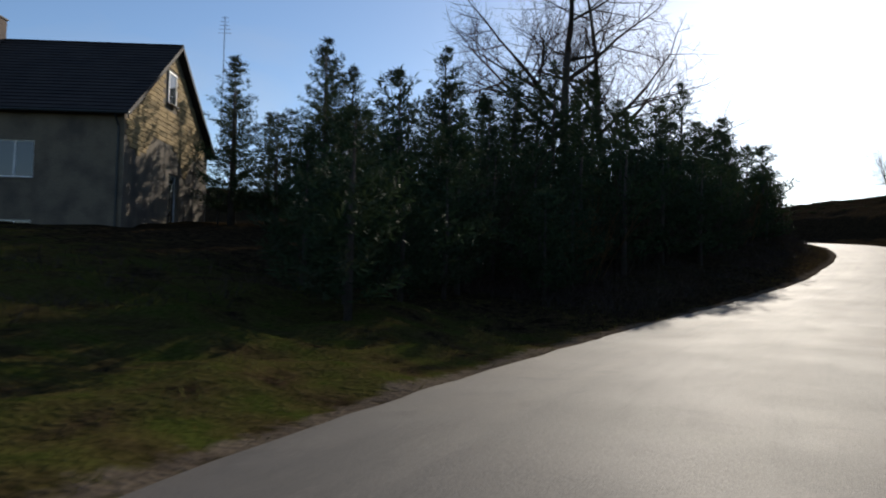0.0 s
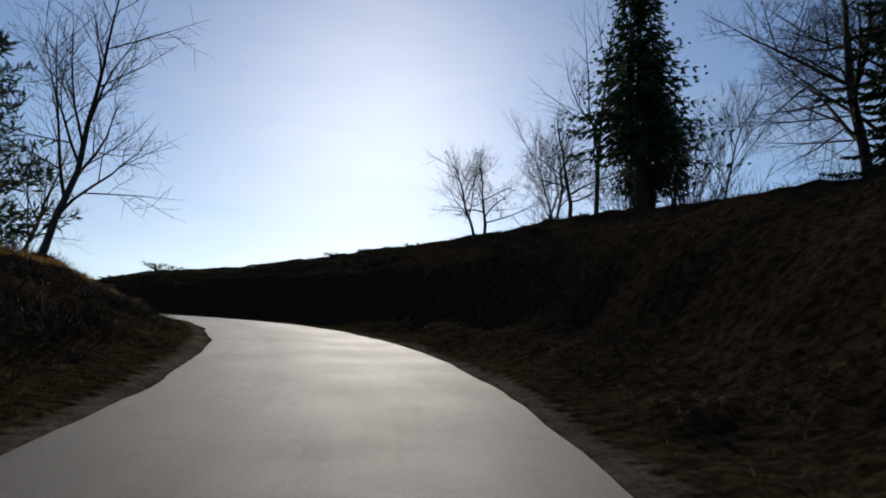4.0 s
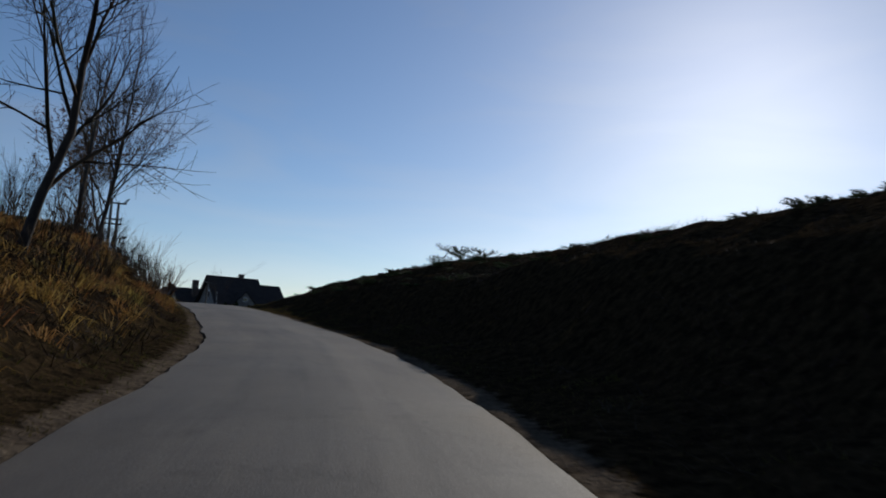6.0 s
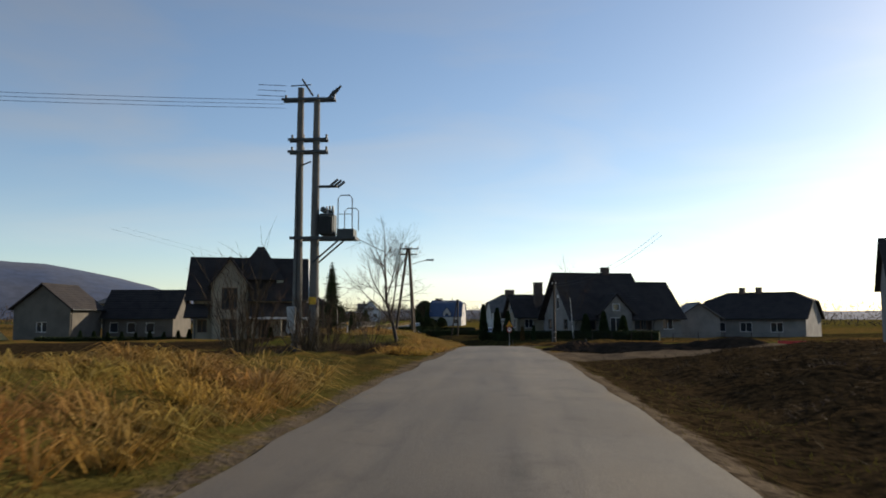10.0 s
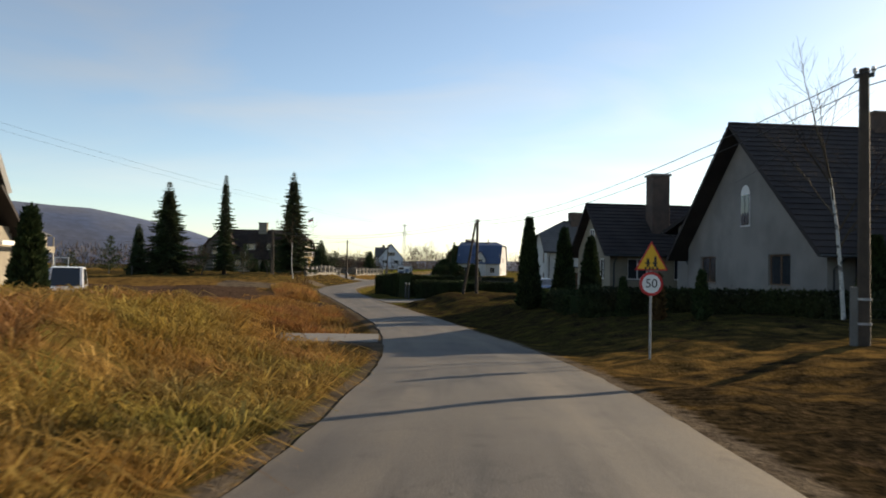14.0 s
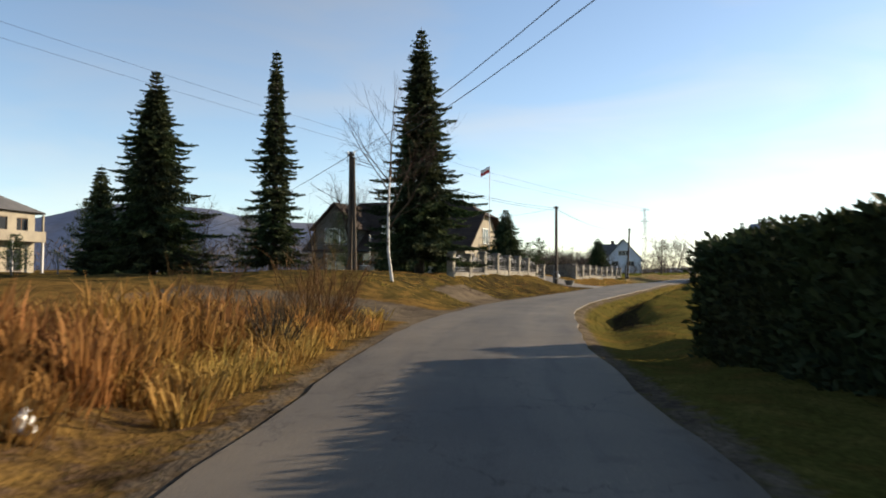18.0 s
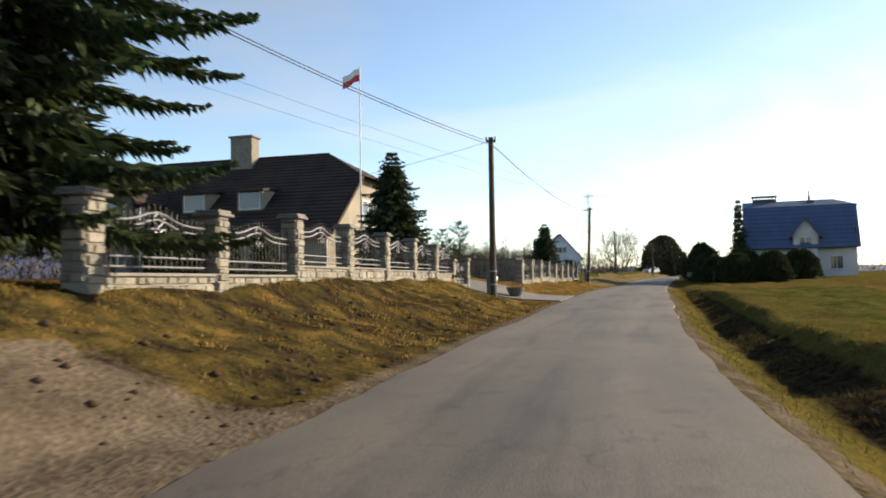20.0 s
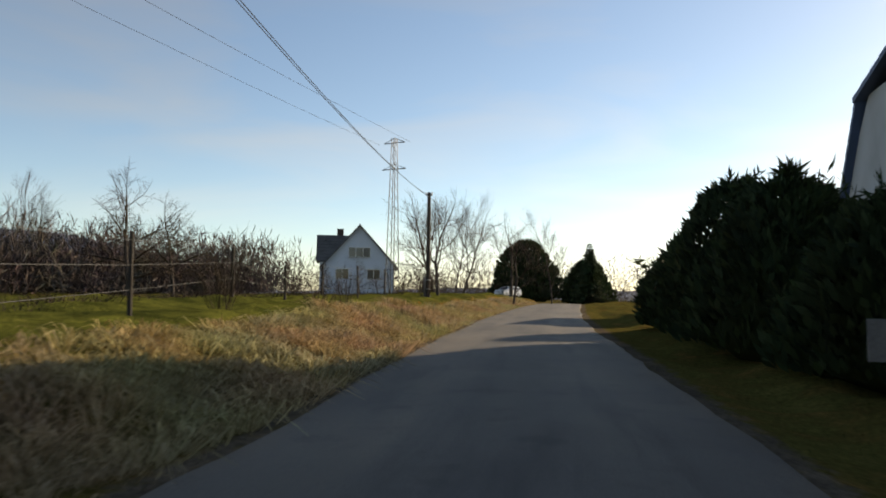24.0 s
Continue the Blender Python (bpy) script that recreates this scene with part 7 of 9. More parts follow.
def stone(parent, x, z, w, hgt, m, deep=0.035):
    STONE_NO[0] += 1
    mm = m @ Matrix.Translation((x, 0, z)) @ Matrix.Diagonal((w * 0.94, -deep, hgt * 0.92, 1))
    return shared("stone", STONES[STONE_NO[0] % 5], parent, mm)


def fence_run(p0, p1, panels, label, pillar_h=1.65, base_h=0.42, seed=1):
    rng = random.Random(seed)
    p0, p1 = Vector((*p0, 0)), Vector((*p1, 0))
    run = (p1 - p0)
    step = run.length / panels
    yaw = math.degrees(math.atan2(run.y, run.x))
    way = run.normalized()
    nrm = Vector((way.y, -way.x, 0))
    zf = ground_at(*p0.xy)
    fence = thing("stone_fence", (p0.x, p0.y, zf), label, "fence", "stone fences", yaw)
    for k in range(panels + 1):
        c = p0 + way * step * k
        z = min(ground_at(*(c + nrm * 0.4).xy), ground_at(*c.xy)) - 0.05
        ob = part("pillar", boxes((-0.21, 0.21, -0.21, 0.21, -0.3, pillar_h)), M_STONEMORTAR, fence, loc=(step * k, 0, z - zf))
        part("cap", boxes((-0.31, 0.31, -0.31, 0.31, pillar_h, pillar_h + 0.06), (-0.26, 0.26, -0.26, 0.26, pillar_h + 0.06, pillar_h + 0.13), bevel=0.015), M_CAP, ob, "dark square stone cap")
        for q, mm in enumerate((Matrix.Translation((0, -0.21, 0)), Matrix.Translation((-0.21, 0, 0)) @ Matrix.Rotation(-math.pi / 2, 4, "Z"))):
            zz, odd = 0.0, q
            while zz < pillar_h - 0.05:
                hh_ = min(rng.uniform(0.13, 0.19), pillar_h - zz)
                cut = rng.uniform(-0.08, 0.08) if odd % 2 else None
                if cut is None:
                    stone(ob, 0, zz + hh_ / 2, 0.42, hh_, mm, rng.uniform(0.02, 0.05))
                else:
                    stone(ob, (-0.21 + cut) / 2, zz + hh_ / 2, 0.21 + cut, hh_, mm, rng.uniform(0.02, 0.05))
                    stone(ob, (0.21 + cut) / 2, zz + hh_ / 2, 0.21 - cut, hh_, mm, rng.uniform(0.02, 0.05))
                zz += hh_
                odd += 1
        if k == panels:
            break
        zb = min(ground_at(*(c + way * step * f + nrm * 0.3).xy) for f in (0.15, 0.5, 0.85)) - 0.05
        zb = min(zb, z + 0.05)
        L = step - 0.42
        top = z + base_h - zb
        ob = part("panel", boxes((-L / 2, L / 2, -0.13, 0.13, -0.3, top)), M_STONEMORTAR, fence, "wrought-iron panel with scrolls on a low stone wall", loc=(step * (k + 0.5), 0, zb - zf))
        part("coping", boxes((-L / 2, L / 2, -0.2, 0.2, top, top + 0.06), bevel=0.012), M_CAP, ob)
        zz = 0.0
        while zz < top - 0.04:
            hh_ = min(rng.uniform(0.17, 0.24), top - zz)
            xx = -L / 2
            while xx < L / 2 - 0.05:
                ww = min(rng.uniform(0.2, 0.42), L / 2 - xx)
                stone(ob, xx + ww / 2, zz + hh_ / 2, ww, hh_, Matrix.Translation((0, -0.13, 0)), rng.uniform(0.015, 0.045))
                xx += ww
            zz += hh_
        t0, t1 = top + 0.12, pillar_h - (zb - z) - 0.12
        arch = lambda x: t1 - 0.05 + 0.20 * math.exp(-(x / (L * 0.16)) ** 2) + 0.02
        for dz in (-0.13, -0.26):
            part("rail", tube([(-L / 2 + L * k2 / 12, 0, arch(-L / 2 + L * k2 / 12) + dz) for k2 in range(13)], [0.02] * 13, 5), M_IRON, ob)
        for dz in (0.05, 0.22):
            part("rail", tube([(-L / 2, 0, t0 + dz), (L / 2, 0, t0 + dz)], [0.018, 0.018], 5), M_IRON, ob)
        bars = 20
        for b in range(bars):
            x = -L / 2 + L * (b + 0.5) / bars
            part("bar", tube([(x, 0, t0), (x, 0, arch(x) - 0.03), (x, 0, arch(x) + 0.04)], [0.011, 0.011, 0.002], 4), M_IRONDARK, ob)
        for s in (-1, 1):
            sc = [(s * (0.03 + 0.15 * math.sin(g * 2.0) * (1 - 0.15 * g)), -0.02, arch(0) - 0.16 - 0.14 * g) for g in np.linspace(0, 3.0, 14)]
            part("scroll", tube(sc, [0.016] * 14, 5), M_IRON, ob)
            sc = [(s * (0.16 + 0.07 * math.cos(g)), -0.02, arch(0) - 0.50 + 0.07 * math.sin(g)) for g in np.linspace(-1.2, 3.6, 12)]
            part("scroll", tube(sc, [0.013] * 12, 5), M_IRON, ob)


fence_run((-77.45, 295.63), (-90.66, 323.19), 8, "pale split-stone fence with wrought-iron panels above the verge", seed=3)
fence_run((-92.47, 331.71), (-102.52, 358.27), 8, "pale split-stone fence with wrought-iron panels past the gateway", seed=4)
# grey wall of the recessed gateway, with a rough stone end
gw = thing("gateway_wall", (-98.6, 327.0, ground_at(-98.6, 327.0) - 0.3), "dark grey rendered wall of a recessed gateway", "wall", yaw=-60)
part("wall_body", boxes((-6.0, 6.0, -0.12, 0.12, 0, 1.75)), M_STEEL, gw)
part("wall_cap", boxes((-6.05, 6.05, -0.2, 0.2, 1.75, 1.83), bevel=0.01), M_CAP, gw)
gs = thing("stone_gate_wall", (-92.75, 331.75, ground_at(-92.75, 331.75) - 0.05), "tall wall of pale split stone with dry plants on top", "wall", yaw=180 - 17)
part("wall_body", boxes((-0.2, 7.6, -0.2, 0.2, -0.6, 1.62)), M_CAP, gs)
part("wall_cap", boxes((-0.35, 1.3, -0.34, 0.34, 1.62, 1.74), (1.3, 7.6, -0.28, 0.28, 1.62, 1.68), bevel=0.012), M_CAP, gs)
mm = Matrix.Translation((0, 0.2, 0)) @ Matrix.Rotation(math.pi, 4, "Z")
zz, wall_rng = -0.1, random.Random(77)
while zz < 1.55:
    hh_ = min(wall_rng.uniform(0.15, 0.22), 1.62 - zz)
    xx = -0.2
    while xx < 7.5:
        ww = min(wall_rng.uniform(0.2, 0.45), 7.6 - xx)
        stone(gs, -(xx + ww / 2), zz + hh_ / 2, ww, hh_, mm, wall_rng.uniform(0.03, 0.11))
        xx += ww
    zz += hh_
for k in range(9):
    shared("dry_plant", SHRUBS[2 + k % 2][1], gs, Matrix.Translation((1.5 + k * 0.72, 0.05, 1.62)) @ Matrix.Rotation(k * 1.3, 4, "Z") @ Matrix.Scale(0.2 + 0.05 * (k % 3), 4))


def globe_lamp(x, y):
    ob = thing("globe_lamp", (x, y, ground_at(x, y) - 0.02), "white globe garden lamp on a short post", "lamp")
    part("post", tube([(0, 0, 0), (0, 0, 0.55)], [0.045, 0.035], 8), M_STEEL, ob)
    bm = bmesh.new()
    bmesh.ops.create_uvsphere(bm, u_segments=20, v_segments=12, radius=0.22, matrix=Matrix.Translation((0, 0, 0.77)))
    part("globe", bm, M_WHITE, ob, smooth=True)
    part("collar", tube([(0, 0, 0.53), (0, 0, 0.6)], [0.09, 0.08], 10), M_STEEL, ob)


globe_lamp(-89.0, 323.6)


def planter(x, y):
    ob = thing("planter", (x, y, ground_at(x, y) - 0.02), "round concrete planter with a dry plant beside the drive", "planter")
    part("bowl", tube([(0, 0, 0), (0, 0, 0.08), (0, 0, 0.12), (0, 0, 0.5), (0, 0, 0.58)], [0.36, 0.36, 0.33, 0.5, 0.52], 16), M_CONCRETE, ob)
    part("soil", tube([(0, 0, 0.5), (0, 0, 0.585)], [0.4, 0.46], 14), M_BARK, ob)
    shared("plant", SHRUBS[3][1], ob, Matrix.Translation((0, 0, 0.6)) @ Matrix.Scale(0.3, 4))


planter(-88.0, 324.2)


def drive(u, side, w0, w1, length, label, tile=1.0, off=0.0, turn=0.0):
    """A paved drive of concrete slabs that leaves the road's edge."""
    i = int(np.argmin(np.abs(U - u)))
    e = table(EDGES, U[i:i + 1])[0]
    edge = (e[0] if side < 0 else e[1]) + 0.12 * side
    ob = tagged(new("drive"), label, "pavement", kind="structure")
    x0, y0 = LINE[i, 0], LINE[i, 1]
    c, s = math.cos(radians(turn)), math.sin(radians(turn))
    for a in range(int(length / tile)):
        half = w0 + (w1 - w0) * a * tile / length
        n = int(2 * half / tile)
        for b in range(n):
            along = -half + b * 2 * half / n
            pts = []
            for da, db in ((0.012, 0.012), (tile - 0.012, 0.012), (tile - 0.012, 2 * half / n - 0.012), (0.012, 2 * half / n - 0.012)):
                q, p = a * tile + da, along + db
                o, al = edge + side * (q * c), p + q * s
                x, y = x0 + RIGHT[i, 0] * o + TAN[i, 0] * al, y0 + RIGHT[i, 1] * o + TAN[i, 1] * al
                pts.append((x, y))
            cx, cy = sum(p[0] for p in pts) / 4, sum(p[1] for p in pts) / 4
            base = [ground_at(x, y) for x, y in pts]
            vs = [Vector((x, y, z + 0.045)) for (x, y), z in zip(pts, base)] + [Vector((x, y, z - 0.25)) for (x, y), z in zip(pts, base)]
            part("slab", (vs, [(0, 1, 2, 3), (7, 6, 5, 4), (0, 4, 5, 1), (1, 5, 6, 2), (2, 6, 7, 3), (3, 7, 4, 0)]), M_PAVING, ob)
    return ob


drive(22.25, -1, 3.2, 2.4, 8.0, "pale concrete drive to the gateway in the stone fence")
drive(15.57, -1, 2.3, 2.2, 4.0, "worn concrete apron over the ditch at the farm track", tile=1.25)
drive(17.86, 1, 2.8, 2.2, 8.0, "weathered concrete drive in the hedge's shade")


# ---- signs ----
def road_sign(x, y):
    z = ground_at(x, y) - 0.03
    ob = thing("road_sign", (x, y, z), "yellow warning triangle over a round 50 speed limit sign", "road sign", yaw=heading(14.9) + 2)
    part("post", tube([(0, 0, -0.2), (0, 0, 2.75)], [0.03, 0.03], 10), M_GALV, ob)
    tri = lambda r, yy, zc: [Vector((r * math.sin(a), yy, zc + r * math.cos(a))) for a in (0, radians(120), radians(240))]
    front, back = tri(0.47, -0.05, 2.42), tri(0.47, -0.035, 2.42)
    pl = part("triangle_plate", (front + back, [(0, 2, 1), (3, 4, 5), (0, 1, 4, 3), (1, 2, 5, 4), (2, 0, 3, 5)]), M_RED, ob, "red-bordered yellow triangle")
    part("triangle_field", (tri(0.40, -0.056, 2.42), [(0, 2, 1)]), M_YELLOW, pl)
    blob = []
    for dx, hgt in ((-0.09, 0.20), (0.09, 0.25)):
        blob += [box_piece(dx - 0.03, dx + 0.03, -0.064, -0.06, 2.27, 2.27 + hgt), box_piece(dx - 0.07, dx + 0.05, -0.064, -0.06, 2.34, 2.38), box_piece(dx - 0.08, dx - 0.03, -0.064, -0.06, 2.20, 2.27), box_piece(dx + 0.02, dx + 0.07, -0.064, -0.06, 2.20, 2.27)]
    part("pictogram", joined(*blob), M_BLACK, pl)
    ring = lambda r, a, b: tube([(0, a, 1.86), (0, b, 1.86)], [r, r], 28)
    dk = part("round_plate", ring(0.29, -0.05, -0.035), M_RED, ob, "white disc with a red rim")
    part("round_field", ring(0.225, -0.056, -0.05), M_WHITE, dk)
    cu = bpy.data.curves.new("number", "FONT")
    cu.body, cu.size, cu.align_x, cu.align_y, cu.extrude = "50", 0.30, "CENTER", "CENTER", 0.002
    tmp = new("number_text", cu)
    me = bpy.data.meshes.new_from_object(tmp.evaluated_get(bpy.context.evaluated_depsgraph_get()))
    bpy.data.objects.remove(tmp)
    me.materials.clear()
    me.materials.append(M_BLACK)
    shared("number", me, dk, Matrix.Translation((0, -0.062, 1.86)) @ Matrix.Rotation(math.pi / 2, 4, "X"), "black figures 50")
    part("clamp", boxes((-0.05, 0.05, -0.036, 0.035, 2.3, 2.35), (-0.05, 0.05, -0.036, 0.035, 1.84, 1.89)), M_GALV, ob)


road_sign(-9.0, 221.0)


# ---- hedge, billboard and fence in the shade ----
def hedge(p0, p1, h0, h1, depth, label, seed, group="garden hedges"):
    rng = np.random.default_rng(seed)
    p0, p1 = np.array(p0, float), np.array(p1, float)
    L = np.linalg.norm(p1 - p0)
    way = (p1 - p0) / L
    nrm = np.array([way[1], -way[0]])
    z = min(ground_at(*p0), ground_at(*p1)) - 0.1
    ob = thing("hedge", (p0[0], p0[1], z), label, "hedge", group)
    n = int(L * max(h0, h1) * 520)
    f, g = rng.random(n), rng.random(n)
    top = h0 + (h1 - h0) * f
    side = rng.random(n)
    lat = np.where(side < 0.38, -depth / 2, np.where(side < 0.76, depth / 2, (rng.random(n) - 0.5) * depth)) + rng.normal(size=n) * 0.06
    zz = np.where(side < 0.76, g * top, top) + rng.normal(size=n) * 0.05
    base = np.stack([way[0] * f * L + nrm[0] * lat, way[1] * f * L + nrm[1] * lat, zz], 1)
    w = np.stack([nrm[0] * np.sign(lat), nrm[1] * np.sign(lat), np.full(n, 0.7)], 1) * 0.6 + rng.normal(size=(n, 3)) * 0.4
    w /= np.linalg.norm(w, axis=1)[:, None]
    v, t = sprays(base, w, 0.14 + 0.1 * rng.random(n), 0.09, 0, rng)
    shared("foliage", mesh_np("foliage", v, t, M_THUJA), ob)
    m = Matrix(((way[0], nrm[0], 0, 0), (way[1], nrm[1], 0, 0), (0, 0, 1, 0), (0, 0, 0, 1)))
    q = depth / 2 - 0.06
    vs = [m @ Vector(c) for c in ((0, -q, 0), (L, -q, 0), (L, q, 0), (0, q, 0), (0, -q, h0 - 0.06), (L, -q, h1 - 0.06), (L, q, h1 - 0.06), (0, q, h0 - 0.06))]
    part("core", (vs, [(0, 3, 2, 1), (4, 5, 6, 7), (0, 1, 5, 4), (1, 2, 6, 5), (2, 3, 7, 6), (3, 0, 4, 7)]), M_THUJA, ob)
    return ob


hedge((-50.6, 275.4), (-43.2, 268.0), 2.1, 2.45, 1.5, "tall dark clipped hedge at the corner of a drive", 1)
hedge((-40.6, 265.6), (-30.0, 271.4), 1.8, 1.7, 1.2, "long dark hedge behind the drive", 2)
hedge((-43.4, 268.6), (-37.0, 281.0), 2.3, 2.1, 1.3, "tall dark clipped hedge along the garden", 3)
hedge((-51.2, 276.6), (-48.4, 290.0), 1.9, 1.9, 1.2, "dark clipped hedge along the garden", 4)
hedge((-21.5, 247.5), (-15.5, 236.5), 1.0, 1.2, 0.8, "low dark hedge before the houses", 5)
hedge((-15.0, 235.5), (6.0, 233.5), 1.3, 1.5, 0.8, "low dark hedge before the houses", 6)
hedge((-63.0, 202.5), (-34.0, 219.0), 1.0, 1.0, 0.7, "dark low hedge round the new house's garden", 7)
bb = thing("billboard", (-44.6, 270.2, ground_at(-44.6, 270.2)), "small faded advertising board standing above the hedge", "billboard", yaw=heading(17.3) + 12)
part("board", boxes((-0.8, 0.8, -0.05, -0.01, 2.25, 3.05)), M_WHITE, bb)
for x0, x1, z0, z1, mt in ((-0.74, -0.1, 2.32, 2.62, M_ROOFBLUE), (-0.05, 0.45, 2.4, 2.8, M_CARBLUE), (-0.74, -0.15, 2.7, 2.96, M_CHIMNEY), (0.5, 0.74, 2.35, 2.95, M_GREYPL)):
    part("picture_patch", boxes((x0, x1, -0.056, -0.051, z0, z1)), mt, bb)
for x in (-0.7, 0.7):
    part("post", tube([(x, 0.02, -0.2), (x, 0.02, 3.0)], [0.05, 0.05], 8), M_GALV, bb)


def picket_gate(p0, p1, h, label, step=0.14):
    p0, p1 = Vector((*p0, 0)), Vector((*p1, 0))
    L = (p1 - p0).length
    z = min(ground_at(*p0.xy), ground_at(*p1.xy))
    ob = thing("metal_gate", (p0.x, p0.y, z), label, "gate", yaw=math.degrees(math.atan2(p1.y - p0.y, p1.x - p0.x)))
    part("gate_frame", boxes((0, L, -0.03, 0.03, 0.15, 0.21), (0, L, -0.03, 0.03, h - 0.35, h - 0.29)), M_IRONDARK, ob)
    for k in range(int(L / step)):
        x = (k + 0.5) * step
        part("picket", tube([(x, 0, 0.05), (x, 0, h - 0.08), (x, 0, h)], [0.014, 0.014, 0.002], 4), M_IRONDARK, ob)
    for x in (0, L):
        part("gate_post", boxes((x - 0.12, x + 0.12, -0.12, 0.12, -0.1, h + 0.05), bevel=0.02), M_OLDWOOD, ob)


picket_gate((-35.0, 268.2), (-28.5, 271.9), 2.05, "dark metal fence that shows above the hedge")
for x, y in ((-42.35, 266.6), (-41.25, 265.3)):
    gp = thing("gate_post", (x, y, ground_at(x, y) - 0.05), "dark metal gate post with a small white lamp", "post", "gate posts by the drive")
    part("shaft", boxes((-0.08, 0.08, -0.08, 0.08, -0.2, 1.5), bevel=0.015), M_IRONDARK, gp)
    part("lamp", boxes((-0.05, 0.05, -0.05, 0.05, 1.5, 1.6), bevel=0.02), M_WHITE, gp)


# ---- cars ----
def car(x, y, yaw, paint, label, L=4.2, W=1.72, H=1.5, z=None):
    ob = thing("car", (x, y, ground_at(x, y) if z is None else z), label, "car", "parked cars", yaw)
    prof = [(-L / 2, 0.35), (-L / 2 + 0.02, 0.75), (-L / 2 + 0.25, 0.95), (-L * 0.30, 1.0), (-L * 0.12, H - 0.06), (L * 0.16, H), (L * 0.38, H - 0.1), (L / 2 - 0.12, 1.0), (L / 2, 0.7), (L / 2 - 0.02, 0.35), (L * 0.36, 0.28), (-L * 0.36, 0.28)]
    n = len(prof)
    vs = []
    for yy, sc in ((-W / 2, 0.0), (-W / 2 + 0.08, 1.0), (W / 2 - 0.08, 1.0), (W / 2, 0.0)):
        for px, pz in prof:
            inset = 0.12 * max(0, (pz - 0.95) / (H - 0.95))
            vs.append(Vector((px * (0.985 if sc == 0 else 1), yy + (inset if yy < 0 else -inset), pz - (0.02 if sc == 0 else 0))))
    fs = [tuple(reversed(range(n))), tuple(range(3 * n, 4 * n))]
    for r in range(3):
        for k in range(n):
            b = (k + 1) % n
            fs.append((r * n + k, r * n + b, (r + 1) * n + b, (r + 1) * n + k))
    part("body", (vs, fs), paint, ob)
    part("windscreen", ([Vector(v) for v in ((-L * 0.293, -W * 0.39, 1.035), (-L * 0.293, W * 0.39, 1.035), (-L * 0.135, W * 0.35, H - 0.075), (-L * 0.135, -W * 0.35, H - 0.075))], [(0, 1, 2, 3)]), M_GLASS, ob, loc=(-0.012, 0, 0.014))
    for s in (-1, 1):
        part("side_window", ([Vector(v) for v in ((-L * 0.24, s * (W / 2 - 0.005), 1.03), (L * 0.36, s * (W / 2 - 0.005), 1.03), (L * 0.32, s * (W / 2 - 0.10), H - 0.14), (-L * 0.09, s * (W / 2 - 0.10), H - 0.12))], [(0, 1, 2, 3)]), M_GLASS, ob, loc=(0, s * 0.006, 0))
        part("headlight", boxes((-L / 2 - 0.005, -L / 2 + 0.16, s * W * 0.36 - 0.18, s * W * 0.36 + 0.18, 0.66, 0.82), bevel=0.03), M_GALV, ob)
        part("mirror", boxes((-L * 0.22, -L * 0.18, s * (W / 2 + 0.08) - 0.08, s * (W / 2 + 0.08) + 0.08, 1.0, 1.13), bevel=0.02), paint, ob)
        for wx in (-L * 0.32, L * 0.30):
            wheel = part("wheel", tube([(wx, s * (W / 2 - 0.19), 0.31), (wx, s * (W / 2 + 0.01), 0.31)], [0.31, 0.31], 18), M_RUBBER, ob)
            part("rim", tube([(wx, s * (W / 2 + 0.0), 0.31), (wx, s * (W / 2 + 0.022), 0.31)], [0.2, 0.18], 14), M_GALV, wheel)
    part("bumper", boxes((-L / 2 - 0.06, -L / 2 + 0.05, -W * 0.45, W * 0.45, 0.36, 0.56), bevel=0.03), paint, ob)
    part("number_plate", boxes((-L / 2 - 0.07, -L / 2 - 0.062, -0.26, 0.26, 0.42, 0.53)), M_WHITE, ob)
    return ob


car(-25.4, 259.6, 128, M_CARBLUE, "silver-blue estate car parked before the white house", L=4.5, z=ground_at(-25.2, 260.3) + 0.02)
car(-134.6, 455.0, 75, M_CARWHITE, "white car parked far along the road")
car(-42.6, 229.6, 140, M_CARWHITE, "white van parked beyond the meadow", L=4.8, W=1.9, H=2.1)


# ---- posts, wire fences and small things beside the road ----
M_DARKPOST = material("tarred_post", (0.035, 0.028, 0.022), 0.9, var=0.3, scale=4, fine=30)
def wire_fence(points, h, label, step=2.6, mat=None, group="wire fence posts", wires=3):
    mat = mat or M_OLDWOOD
    pts = [Vector((*p, 0)) for p in points]
    prev = None
    for a, b in zip(pts, pts[1:]):
        n = max(1, int((b - a).length / step))
        for k in range(n):
            c = a.lerp(b, k / n)
            z = ground_at(c.x, c.y) - 0.1
            ob = thing("fence_post", (c.x, c.y, z), label, "fence", group)
            ln = random.uniform(-0.05, 0.05)
            part("post", tube([(0, 0, -0.2), (ln, 0, h * random.uniform(0.92, 1.06))], [0.055, 0.045], 6), mat, ob)
            if prev is not None and wires:
                d = prev - Vector((c.x, c.y, z))
                part("wire", joined(*[tube([(0, 0, h * f), (d.x, d.y, d.z + h * f)], [0.006, 0.006], 3) for f in np.linspace(0.35, 0.92, wires)]), M_WIRE, ob)
            prev = Vector((c.x, c.y, z))


wire_fence([(-104.2, 363.5), (-108.2, 369.6), (-112.6, 377.3), (-116.2, 387.0), (-121.5, 404.0)], 1.85, "dark wooden post of a wire fence along the meadow", 5.0, M_DARKPOST)
wire_fence([(-118, 262), (-103, 272), (-93, 280)], 1.7, "pale concrete post of a vineyard fence beyond the field", 3.0, M_CONCRETE, "vineyard posts", 2)
wire_fence([(-131, 266), (-118, 262)], 1.3, "pale concrete post of a garden fence", 2.4, M_CONCRETE, "vineyard posts", 2)
wire_fence([(-4, 231.0), (8, 229.5), (22, 231)], 1.1, "dark garden fence post before the houses", 2.4, M_OLDWOOD, "garden fence posts", 3)
